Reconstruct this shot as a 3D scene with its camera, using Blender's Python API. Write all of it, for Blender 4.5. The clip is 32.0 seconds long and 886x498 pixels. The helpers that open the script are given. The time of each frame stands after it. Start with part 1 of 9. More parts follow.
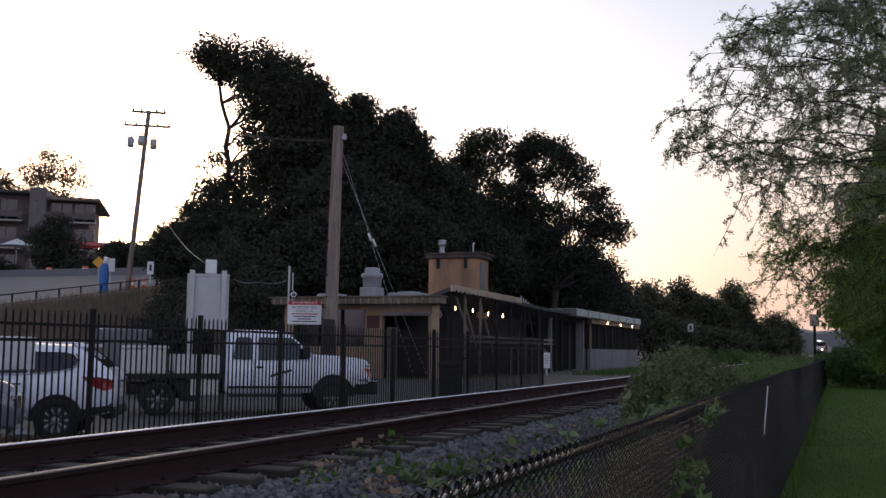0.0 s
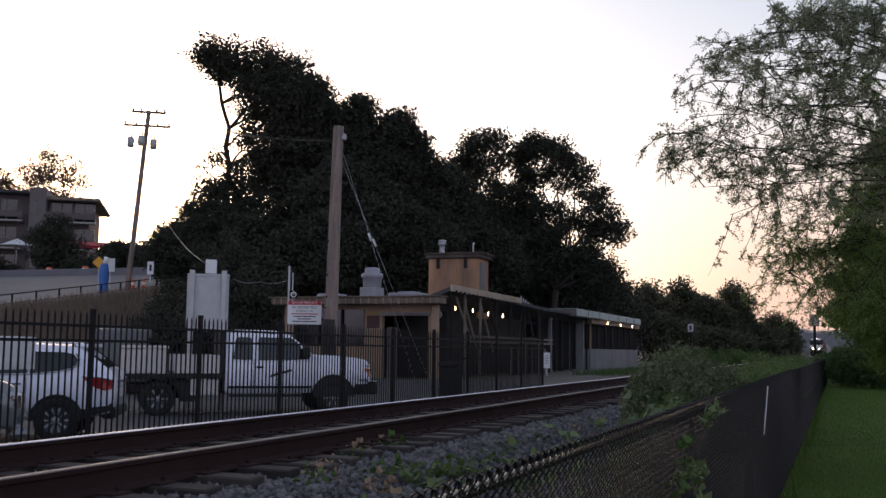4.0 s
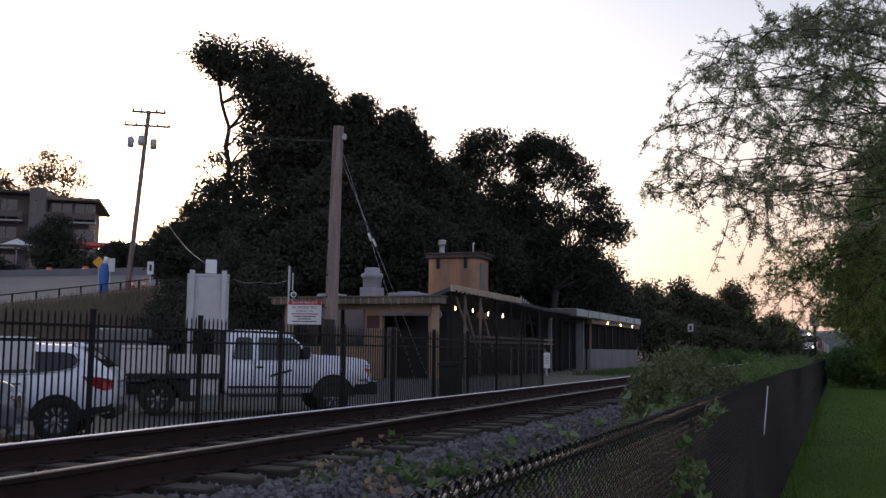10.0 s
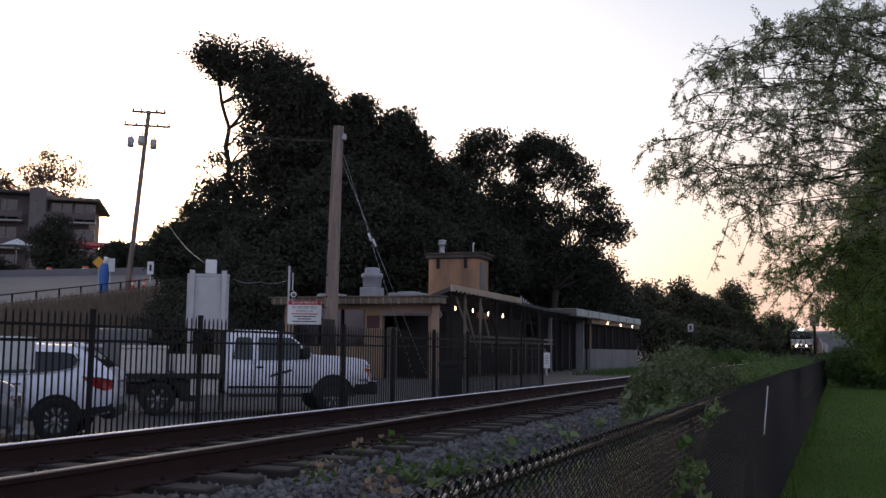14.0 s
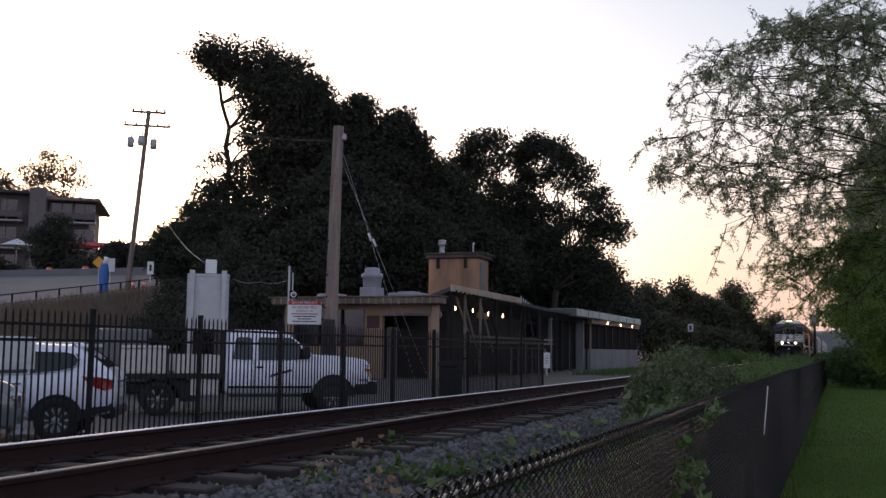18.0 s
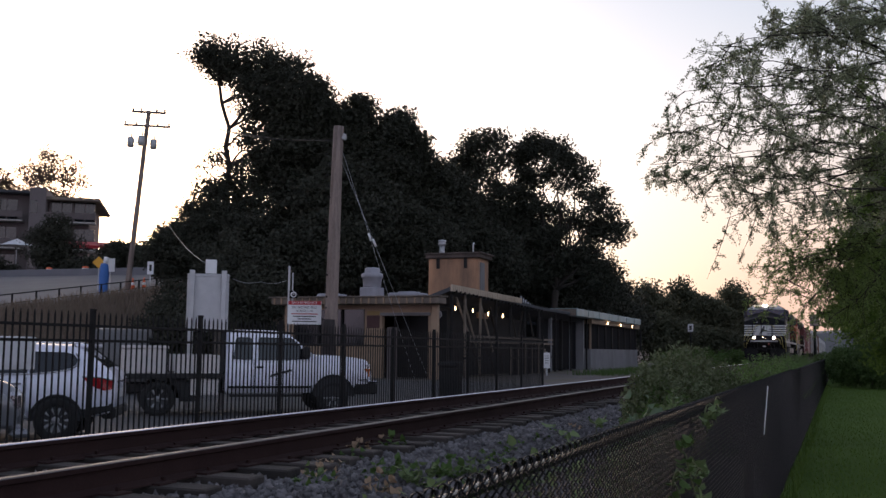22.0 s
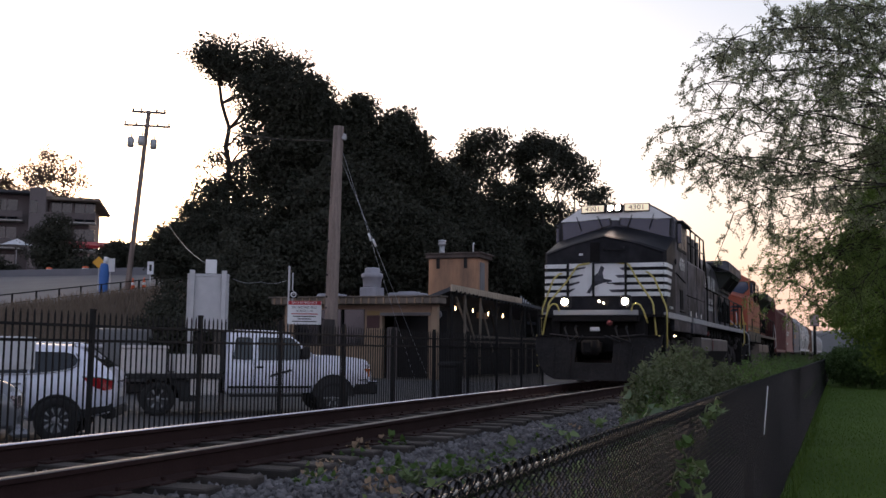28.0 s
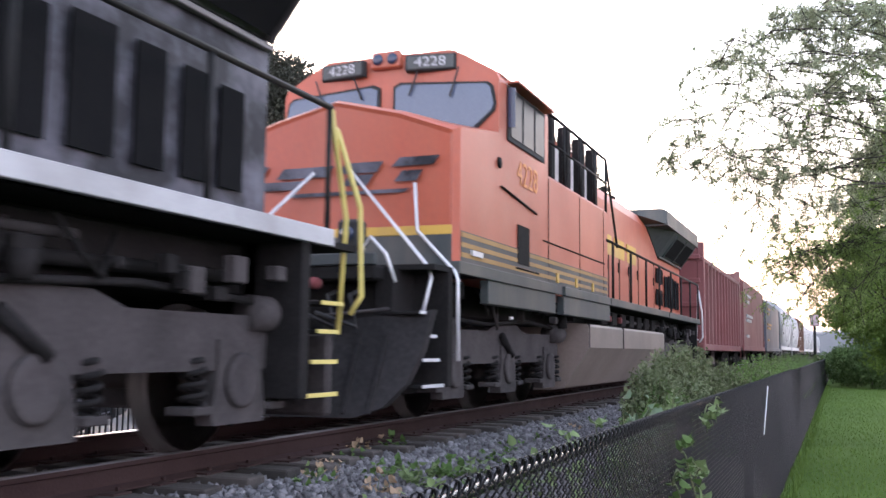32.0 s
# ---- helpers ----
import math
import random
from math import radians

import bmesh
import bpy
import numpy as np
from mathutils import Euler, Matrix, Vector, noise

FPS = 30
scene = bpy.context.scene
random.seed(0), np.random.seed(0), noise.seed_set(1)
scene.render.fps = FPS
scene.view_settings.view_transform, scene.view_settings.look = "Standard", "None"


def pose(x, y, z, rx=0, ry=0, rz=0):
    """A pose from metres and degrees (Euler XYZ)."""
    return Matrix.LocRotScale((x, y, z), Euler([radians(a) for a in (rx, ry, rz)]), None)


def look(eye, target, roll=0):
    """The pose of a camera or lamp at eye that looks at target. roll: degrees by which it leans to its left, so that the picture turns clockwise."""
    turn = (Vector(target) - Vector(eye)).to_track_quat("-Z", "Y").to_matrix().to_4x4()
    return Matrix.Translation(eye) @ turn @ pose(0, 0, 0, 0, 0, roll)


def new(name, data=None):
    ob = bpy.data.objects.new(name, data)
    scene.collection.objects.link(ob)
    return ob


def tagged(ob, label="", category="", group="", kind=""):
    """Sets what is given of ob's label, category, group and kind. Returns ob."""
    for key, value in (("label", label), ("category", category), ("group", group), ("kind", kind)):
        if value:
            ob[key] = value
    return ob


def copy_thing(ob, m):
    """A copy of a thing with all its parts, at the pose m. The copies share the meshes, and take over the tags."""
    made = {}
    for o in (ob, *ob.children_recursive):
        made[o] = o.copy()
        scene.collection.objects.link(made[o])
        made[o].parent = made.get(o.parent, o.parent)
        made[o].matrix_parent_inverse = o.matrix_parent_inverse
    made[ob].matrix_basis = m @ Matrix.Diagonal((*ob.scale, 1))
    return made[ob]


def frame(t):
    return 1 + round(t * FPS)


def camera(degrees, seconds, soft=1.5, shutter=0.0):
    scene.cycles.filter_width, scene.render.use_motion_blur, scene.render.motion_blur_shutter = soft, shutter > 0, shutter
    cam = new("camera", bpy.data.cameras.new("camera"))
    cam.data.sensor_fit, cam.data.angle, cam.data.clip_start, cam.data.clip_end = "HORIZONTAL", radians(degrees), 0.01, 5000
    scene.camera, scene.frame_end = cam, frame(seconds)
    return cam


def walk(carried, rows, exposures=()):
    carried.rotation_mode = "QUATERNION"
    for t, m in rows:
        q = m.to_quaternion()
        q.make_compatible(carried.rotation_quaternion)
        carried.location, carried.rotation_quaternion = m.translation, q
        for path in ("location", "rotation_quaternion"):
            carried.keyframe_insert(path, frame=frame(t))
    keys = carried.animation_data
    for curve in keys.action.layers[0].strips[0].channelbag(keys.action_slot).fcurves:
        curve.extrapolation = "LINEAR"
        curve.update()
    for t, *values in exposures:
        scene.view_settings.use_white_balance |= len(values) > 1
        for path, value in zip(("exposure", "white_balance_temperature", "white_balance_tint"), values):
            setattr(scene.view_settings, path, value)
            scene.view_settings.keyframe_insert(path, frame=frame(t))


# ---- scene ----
# Metres; z = 0 is the top of the rails, +Y runs along the track, the camera stands at the fence beside it.
EXPO0 = 1.0
cam = camera(48.61, 32.0, soft=1.5, shutter=0.24)
EYE = (0.0, 0.0, 0.766)
VIEW = look(EYE, (-0.37173, 0.92273, 0.766 + 0.10182), 0.63)
walk(cam, [(0.0, VIEW), (32.0, VIEW)],
     exposures=[(t, EXPO0 + e, k, tint) for t, e, k, tint in ((0.0, 0.0, 5870, 21), (27.0, 0.0, 5870, 21), (28.0, 0.12, 5950, 21), (28.6, 0.2, 5950, 21), (29.5, 0.25, 5950, 22), (30.0, 1.05, 5950, 22), (30.5, 1.75, 5900, 23), (31.0, 2.2, 5850, 24), (32.0, 2.4, 5950, 21))])

# ---- light: a low sun behind the wooded hill, under a clear evening sky ----
SUN_AZ = radians(40.5)      # to the left of +Y
SUN_EL = radians(5.0)
world = bpy.data.worlds.new("evening_sky")
scene.world = world
world.use_nodes = True
wn = world.node_tree.nodes
sky = wn.new("ShaderNodeTexSky")
sky.sky_type = "NISHITA"
sky.sun_disc = False
sky.sun_elevation = SUN_EL
sky.sun_rotation = -SUN_AZ
sky.altitude = 60.0
sky.air_density, sky.dust_density, sky.ozone_density = 1.0, 1.3, 0.6
wn["Background"].inputs["Strength"].default_value = 0.15
# evening haze: rosy towards the horizon, clearing upwards
wl = world.node_tree.links
way = wn.new("ShaderNodeTexCoord")
axes = wn.new("ShaderNodeSeparateXYZ")
wl.new(way.outputs["Generated"], axes.inputs[0])
haze_depth = wn.new("ShaderNodeMapRange")
haze_depth.interpolation_type = "SMOOTHSTEP"
haze_depth.inputs["From Min"].default_value, haze_depth.inputs["From Max"].default_value = -0.02, 0.35
haze_depth.inputs["To Min"].default_value, haze_depth.inputs["To Max"].default_value = 1.0, 0.08
wl.new(axes.outputs["Z"], haze_depth.inputs["Value"])
haze_mix = wn.new("ShaderNodeMix")
haze_mix.data_type = "RGBA"
glow_side = wn.new("ShaderNodeVectorMath")
glow_side.operation = "DOT_PRODUCT"
glow_side.inputs[1].default_value = (-math.sin(SUN_AZ), math.cos(SUN_AZ), 0.0)
wl.new(way.outputs["Generated"], glow_side.inputs[0])
# peach towards the sunset, lavender on the far side of the sky
dusk_side = wn.new("ShaderNodeMapRange")
dusk_side.interpolation_type = "SMOOTHSTEP"
dusk_side.inputs["From Min"].default_value, dusk_side.inputs["From Max"].default_value = 0.0, 0.65
wl.new(glow_side.outputs["Value"], dusk_side.inputs["Value"])
haze_colour = wn.new("ShaderNodeMix")
haze_colour.data_type = "RGBA"
haze_colour.inputs["A"].default_value = (3.5, 2.95, 3.3, 1)
haze_colour.inputs["B"].default_value = (3.2, 2.05, 1.42, 1)
wl.new(dusk_side.outputs[0], haze_colour.inputs["Factor"])
wl.new(haze_colour.outputs["Result"], haze_mix.inputs["B"])
side_share = wn.new("ShaderNodeMapRange")
side_share.interpolation_type = "SMOOTHSTEP"
side_share.inputs["From Min"].default_value, side_share.inputs["From Max"].default_value = 0.74, 0.99
side_share.inputs["To Min"].default_value, side_share.inputs["To Max"].default_value = 1.0, 0.55
wl.new(glow_side.outputs["Value"], side_share.inputs["Value"])
share = wn.new("ShaderNodeMath")
share.operation = "MULTIPLY"
wl.new(haze_depth.outputs[0], share.inputs[0])
wl.new(side_share.outputs[0], share.inputs[1])
wl.new(share.outputs[0], haze_mix.inputs["Factor"])
pale = wn.new("ShaderNodeHueSaturation")      # thin high haze takes some colour out of the sunset
pale.inputs["Saturation"].default_value = 0.8
wl.new(sky.outputs[0], pale.inputs["Color"])
wl.new(pale.outputs[0], haze_mix.inputs["A"])
wl.new(haze_mix.outputs["Result"], wn["Background"].inputs[0])

sun_data = bpy.data.lights.new("sun", "SUN")
sun_data.energy, sun_data.angle, sun_data.color = 0.9, radians(0.6), (1.0, 0.84, 0.68)
sun = new("sun", sun_data)
sun.matrix_world = look((0, 0, 0), (math.sin(SUN_AZ) * math.cos(SUN_EL), -math.cos(SUN_AZ) * math.cos(SUN_EL), -math.sin(SUN_EL)))
sun.location = (-60, 70, 60)


# ---- mesh and material tools ----
class G:
    """Gathers faces; each face keeps the material slot and the shading that are current."""

    def __init__(self):
        self.v, self.f, self.m, self.s, self.slot, self.smooth = [], [], [], [], 0, False

    def use(self, slot=0, smooth=False):
        self.slot, self.smooth = slot, smooth
        return self

    def add(self, verts, faces):
        n = len(self.v)
        self.v += [tuple(p) for p in verts]
        for f in faces:
            self.f.append(tuple(n + i for i in f))
            self.m.append(self.slot)
            self.s.append(self.smooth)
        return self

    def box(self, x0, x1, y0, y1, z0, z1, b=0.0):
        if b <= 0:
            v = [(x, y, z) for z in (z0, z1) for y in (y0, y1) for x in (x0, x1)]
            return self.add(v, [(0, 2, 3, 1), (4, 5, 7, 6), (0, 1, 5, 4), (2, 6, 7, 3), (0, 4, 6, 2), (1, 3, 7, 5)])
        b = min(b, (x1 - x0) * 0.49, (y1 - y0) * 0.49, (z1 - z0) * 0.49)
        v, idx = [], {}
        for i, x in enumerate((x0, x1)):
            for j, y in enumerate((y0, y1)):
                for k, z in enumerate((z0, z1)):
                    dx, dy, dz = b * (1 - 2 * i), b * (1 - 2 * j), b * (1 - 2 * k)
                    for a, p in enumerate(((x, y + dy, z + dz), (x + dx, y, z + dz), (x + dx, y + dy, z))):
                        idx[i, j, k, a] = len(v)
                        v.append(p)
        F = []

        def q(*c):
            F.append(tuple(idx[k] for k in c))
        for s in (0, 1):
            q(*[(s, j, k, 0) for j, k in ((0, 0), (0, 1), (1, 1), (1, 0))][:: 1 if s == 0 else -1])
            q(*[(i, s, k, 1) for i, k in ((0, 0), (1, 0), (1, 1), (0, 1))][:: 1 if s == 0 else -1])
            q(*[(i, j, s, 2) for i, j in ((0, 0), (0, 1), (1, 1), (1, 0))][:: 1 if s == 0 else -1])
        for s in (0, 1):
            for t in (0, 1):
                r = 1 if s == t else -1
                q(*[(s, t, 0, 0), (s, t, 1, 0), (s, t, 1, 1), (s, t, 0, 1)][::-r])
                q(*[(s, 0, t, 0), (s, 1, t, 0), (s, 1, t, 2), (s, 0, t, 2)][::r])
                q(*[(0, s, t, 1), (1, s, t, 1), (1, s, t, 2), (0, s, t, 2)][::-r])
        for i in (0, 1):
            for j in (0, 1):
                for k in (0, 1):
                    c = [(i, j, k, 0), (i, j, k, 1), (i, j, k, 2)]
                    q(*(c if (i + j + k) % 2 else c[::-1]))
        return self.add(v, F)

    def tube(self, pts, r, n=8, caps=True):
        """A round bar along pts; r is one radius or one per point."""
        pts = [Vector(p) for p in pts]
        rs = r if isinstance(r, (list, tuple)) else [r] * len(pts)
        v, F = [], []
        d0 = (pts[1] - pts[0]).normalized()
        side = d0.orthogonal().normalized()
        for i, p in enumerate(pts):
            a = pts[min(i + 1, len(pts) - 1)] - pts[max(i - 1, 0)]
            a = a.normalized() if a.length > 1e-9 else d0
            side = (side - a * side.dot(a))
            side = side.normalized() if side.length > 1e-6 else a.orthogonal().normalized()
            up = a.cross(side)
            for k in range(n):
                t = 2 * math.pi * k / n
                v.append(p + (side * math.cos(t) + up * math.sin(t)) * rs[i])
        for i in range(len(pts) - 1):
            for k in range(n):
                F.append((i * n + k, i * n + (k + 1) % n, (i + 1) * n + (k + 1) % n, (i + 1) * n + k))
        if caps:
            F.append(tuple(range(n))[::-1])
            F.append(tuple((len(pts) - 1) * n + k for k in range(n)))
        return self.add(v, F)

    def prism(self, poly, axis, a0, a1):
        """A polygon pulled along an axis: poly holds the other two coordinates in the order of x, y, z."""
        def at(p, a):
            return (a, p[0], p[1]) if axis == "x" else (p[0], a, p[1]) if axis == "y" else (p[0], p[1], a)
        n = len(poly)
        v = [at(p, a0) for p in poly] + [at(p, a1) for p in poly]
        F = [(i, (i + 1) % n, n + (i + 1) % n, n + i) for i in range(n)]
        return self.add(v, F + [tuple(range(n))[::-1], tuple(range(n, 2 * n))])

    def revolve(self, prof, c, axis="z", n=20, caps=True):
        """prof: (radius, height) pairs turned about an axis through c."""
        v, F = [], []
        for r, h in prof:
            for k in range(n):
                t = 2 * math.pi * k / n
                a, b = r * math.cos(t), r * math.sin(t)
                p = (a, b, h) if axis == "z" else (h, a, b) if axis == "x" else (b, h, a)
                v.append((c[0] + p[0], c[1] + p[1], c[2] + p[2]))
        for i in range(len(prof) - 1):
            for k in range(n):
                F.append((i * n + k, i * n + (k + 1) % n, (i + 1) * n + (k + 1) % n, (i + 1) * n + k))
        if caps and prof[0][0] > 1e-4:
            F.append(tuple(range(n))[::-1])
        if caps and prof[-1][0] > 1e-4:
            F.append(tuple((len(prof) - 1) * n + k for k in range(n)))
        return self.add(v, F)

    def loft(self, rings, closed=True, caps=True):
        n = len(rings[0])
        v = [p for r in rings for p in r]
        F = []
        for i in range(len(rings) - 1):
            for k in range(n if closed else n - 1):
                F.append((i * n + k, i * n + (k + 1) % n, (i + 1) * n + (k + 1) % n, (i + 1) * n + k))
        if caps and closed:
            F.append(tuple(range(n))[::-1])
            F.append(tuple((len(rings) - 1) * n + k for k in range(n)))
        return self.add(v, F)

    def mesh(self, name, mats, fix=True):
        me = bpy.data.meshes.new(name)
        me.from_pydata(self.v, [], self.f)
        for m in (mats if isinstance(mats, (list, tuple)) else [mats]):
            me.materials.append(m)
        me.polygons.foreach_set("material_index", self.m)
        me.polygons.foreach_set("use_smooth", self.s)
        if fix:
            bm = bmesh.new()
            bm.from_mesh(me)
            bmesh.ops.recalc_face_normals(bm, faces=bm.faces)
            bm.to_mesh(me)
            bm.free()
        me.update()
        return me


def part(name, g, mats, parent=None, label="", m=None, fix=True):
    """One mesh object under a thing (or on its own), from a G or from a ready mesh."""
    me = g.mesh(name, mats, fix) if isinstance(g, G) else g
    ob = new(name, me)
    if parent:
        ob.parent = parent
    if m is not None:
        ob.matrix_basis = m
    if label:
        ob["label"] = label
    return ob


def thing(name, label, category, m=None, group="", kind=""):
    ob = new(name)
    ob.empty_display_size = 0.2
    if m is not None:
        ob.matrix_basis = m
    return tagged(ob, label, category, group, kind)


def solid(name, g, mats, label, category, kind="", group="", m=None, fix=True):
    return tagged(part(name, g, mats, None, "", m, fix), label, category, group, kind)


def fast_mesh(name, verts, quads, mat):
    """A mesh of four-cornered faces from numpy arrays."""
    me = bpy.data.meshes.new(name)
    nf = len(quads)
    me.vertices.add(len(verts))
    me.vertices.foreach_set("co", np.asarray(verts, np.float32).ravel())
    me.loops.add(nf * 4)
    me.loops.foreach_set("vertex_index", np.asarray(quads, np.int32).ravel())
    me.polygons.add(nf)
    me.polygons.foreach_set("loop_start", np.arange(0, nf * 4, 4, dtype=np.int32))
    me.polygons.foreach_set("loop_total", np.full(nf, 4, np.int32))
    me.materials.append(mat)
    me.update(calc_edges=True)
    return me


MATS = {}


def paint(name, col, rough=0.6, metal=0.0, col2=None, scale=3.0, fine=40.0, amount=0.5, bump=0.1, stretch=(1, 1, 1),
          per="", spec=0.5, streak=0.0, emit=None, power=0.0, dirt=None, dirt_amount=0.0, coords="Object", trans=0.0, coat=0.0, dirt_edge=(0.45, 0.68)):
    """A worn surface: a base colour that wanders to col2 at two scales, fine relief, and dirt in patches, which on the
    black locomotive also paint reflections.
    """
    if name in MATS:
        return MATS[name]
    mt = bpy.data.materials.new(name)
    mt.use_nodes = True
    nt = mt.node_tree
    N, L = nt.nodes, nt.links
    bs = N["Principled BSDF"]
    bs.inputs["Roughness"].default_value = rough
    bs.inputs["Metallic"].default_value = metal
    bs.inputs["Specular IOR Level"].default_value = spec
    bs.inputs["Coat Weight"].default_value = coat
    if emit:
        bs.inputs["Emission Color"].default_value = (*emit, 1)
        bs.inputs["Emission Strength"].default_value = power
    if trans:
        bs.inputs["Transmission Weight"].default_value = trans
    col2 = col2 or tuple(c * 0.6 for c in col)
    tc = N.new("ShaderNodeTexCoord")
    mp = N.new("ShaderNodeMapping")
    mp.inputs["Scale"].default_value = stretch
    L.new(tc.outputs[coords], mp.inputs["Vector"])
    n1 = N.new("ShaderNodeTexNoise")
    n1.inputs["Scale"].default_value, n1.inputs["Detail"].default_value = scale, 5.0
    n2 = N.new("ShaderNodeTexNoise")
    n2.inputs["Scale"].default_value, n2.inputs["Detail"].default_value = fine, 3.0
    L.new(mp.outputs[0], n1.inputs["Vector"])
    L.new(mp.outputs[0], n2.inputs["Vector"])
    mean = N.new("ShaderNodeMath")
    mean.operation = "MULTIPLY_ADD"
    mean.inputs[1].default_value = 0.4
    L.new(n2.outputs[0], mean.inputs[0])
    sc = N.new("ShaderNodeMath")
    sc.operation = "MULTIPLY"
    sc.inputs[1].default_value = 0.6
    L.new(n1.outputs[0], sc.inputs[0])
    L.new(sc.outputs[0], mean.inputs[2])
    ramp = N.new("ShaderNodeMapRange")
    ramp.inputs["From Min"].default_value, ramp.inputs["From Max"].default_value = 0.36, 0.66
    ramp.inputs["To Max"].default_value = amount
    L.new(mean.outputs[0], ramp.inputs["Value"])
    mix = N.new("ShaderNodeMix")
    mix.data_type = "RGBA"
    mix.inputs["A"].default_value, mix.inputs["B"].default_value = (*col, 1), (*col2, 1)
    L.new(ramp.outputs[0], mix.inputs["Factor"])
    out = mix.outputs["Result"]
    if per:
        if per == "object":
            rnd = N.new("ShaderNodeObjectInfo").outputs["Random"]
        else:
            rnd = N.new("ShaderNodeNewGeometry").outputs["Random Per Island"]
        mr = N.new("ShaderNodeMapRange")
        mr.inputs["To Min"].default_value, mr.inputs["To Max"].default_value = 0.55, 1.4
        L.new(rnd, mr.inputs["Value"])
        hsv = N.new("ShaderNodeHueSaturation")
        L.new(mr.outputs[0], hsv.inputs["Value"])
        L.new(out, hsv.inputs["Color"])
        out = hsv.outputs[0]
    if dirt:
        n3 = N.new("ShaderNodeTexNoise")
        n3.inputs["Scale"].default_value, n3.inputs["Detail"].default_value, n3.inputs["Roughness"].default_value = scale * 0.55, 8.0, 0.65
        mp3 = N.new("ShaderNodeMapping")
        mp3.inputs["Scale"].default_value = (1, 1, 0.25) if streak else (1, 1, 1)
        L.new(tc.outputs[coords], mp3.inputs["Vector"])
        L.new(mp3.outputs[0], n3.inputs["Vector"])
        r3 = N.new("ShaderNodeMapRange")
        r3.inputs["From Min"].default_value, r3.inputs["From Max"].default_value = dirt_edge
        r3.inputs["To Max"].default_value = dirt_amount
        L.new(n3.outputs[0], r3.inputs["Value"])
        m3 = N.new("ShaderNodeMix")
        m3.data_type = "RGBA"
        m3.inputs["B"].default_value = (*dirt, 1)
        L.new(r3.outputs[0], m3.inputs["Factor"])
        L.new(out, m3.inputs["A"])
        out = m3.outputs["Result"]
    L.new(out, bs.inputs["Base Color"])
    rr = N.new("ShaderNodeMapRange")
    rr.inputs["To Min"].default_value, rr.inputs["To Max"].default_value = max(rough - 0.12, 0.02), min(rough + 0.15, 1.0)
    L.new(n1.outputs[0], rr.inputs["Value"])
    L.new(rr.outputs[0], bs.inputs["Roughness"])
    if bump:
        bp = N.new("ShaderNodeBump")
        bp.inputs["Strength"].default_value = bump
        bp.inputs["Distance"].default_value = 0.02
        L.new(mean.outputs[0], bp.inputs["Height"])
        L.new(bp.outputs[0], bs.inputs["Normal"])
    MATS[name] = mt
    return mt


def leafy(name, col, col2, glow=0.25):
    """Leaves: matt, each a little different, letting some light through."""
    mt = bpy.data.materials.new(name)
    mt.use_nodes = True
    N, L = mt.node_tree.nodes, mt.node_tree.links
    bs = N["Principled BSDF"]
    bs.inputs["Roughness"].default_value = 0.65
    bs.inputs["Specular IOR Level"].default_value = 0.12
    rnd = N.new("ShaderNodeNewGeometry").outputs["Random Per Island"]
    tc = N.new("ShaderNodeTexCoord")
    n1 = N.new("ShaderNodeTexNoise")
    n1.inputs["Scale"].default_value = 0.7
    L.new(tc.outputs["Object"], n1.inputs["Vector"])
    ad = N.new("ShaderNodeMath")
    ad.operation = "MULTIPLY_ADD"
    ad.inputs[1].default_value = 0.6
    L.new(rnd, ad.inputs[0])
    s2 = N.new("ShaderNodeMath")
    s2.operation = "MULTIPLY"
    s2.inputs[1].default_value = 0.45
    L.new(n1.outputs[0], s2.inputs[0])
    L.new(s2.outputs[0], ad.inputs[2])
    mix = N.new("ShaderNodeMix")
    mix.data_type = "RGBA"
    mix.inputs["A"].default_value, mix.inputs["B"].default_value = (*col, 1), (*col2, 1)
    L.new(ad.outputs[0], mix.inputs["Factor"])
    L.new(mix.outputs["Result"], bs.inputs["Base Color"])
    tr = N.new("ShaderNodeBsdfTranslucent")
    L.new(mix.outputs["Result"], tr.inputs["Color"])
    ms = N.new("ShaderNodeMixShader")
    ms.inputs[0].default_value = glow
    L.new(bs.outputs[0], ms.inputs[1])
    L.new(tr.outputs[0], ms.inputs[2])
    L.new(ms.outputs[0], N["Material Output"].inputs[0])
    return mt


def glow(name, col, power):
    return paint(name, col, rough=0.3, bump=0, amount=0.1, emit=col, power=power)


def letters(text, size, mat, parent, m, name="lettering", extrude=0.003, align="CENTER", stretch=1.0):
    """Raised characters in the built-in font, lying in the local xy plane, as one mesh."""
    cu = bpy.data.curves.new(name, "FONT")
    cu.body, cu.size, cu.extrude, cu.align_x, cu.align_y = text, size, extrude, align, "CENTER"
    cu.resolution_u = 3
    tmp = bpy.data.objects.new(name, cu)
    scene.collection.objects.link(tmp)
    me = bpy.data.meshes.new_from_object(tmp.evaluated_get(bpy.context.evaluated_depsgraph_get()))
    bpy.data.objects.remove(tmp)
    bpy.data.curves.remove(cu)
    me.transform(Matrix.Diagonal((stretch, 1, 1, 1)))
    me.materials.clear()
    me.materials.append(mat)
    return part(name, me, None, parent, "", m)


def facing(x, y, z, turn):
    """A pose whose local x runs sideways, y up, and z out of an upright face; turn: degrees of that face's normal, from -Y towards +X."""
    return pose(x, y, z, 0, 0, turn) @ pose(0, 0, 0, 90, 0, 0)


def quad_plate(corners, thick):
    """A flat plate from four corners, thickened along its own normal."""
    c = [Vector(p) for p in corners]
    n = (c[1] - c[0]).cross(c[3] - c[0]).normalized() * thick
    g = G()
    return g.add([*c, *[p + n for p in c]], [(0, 3, 2, 1), (4, 5, 6, 7), (0, 1, 5, 4), (1, 2, 6, 5), (2, 3, 7, 6), (3, 0, 4, 7)])


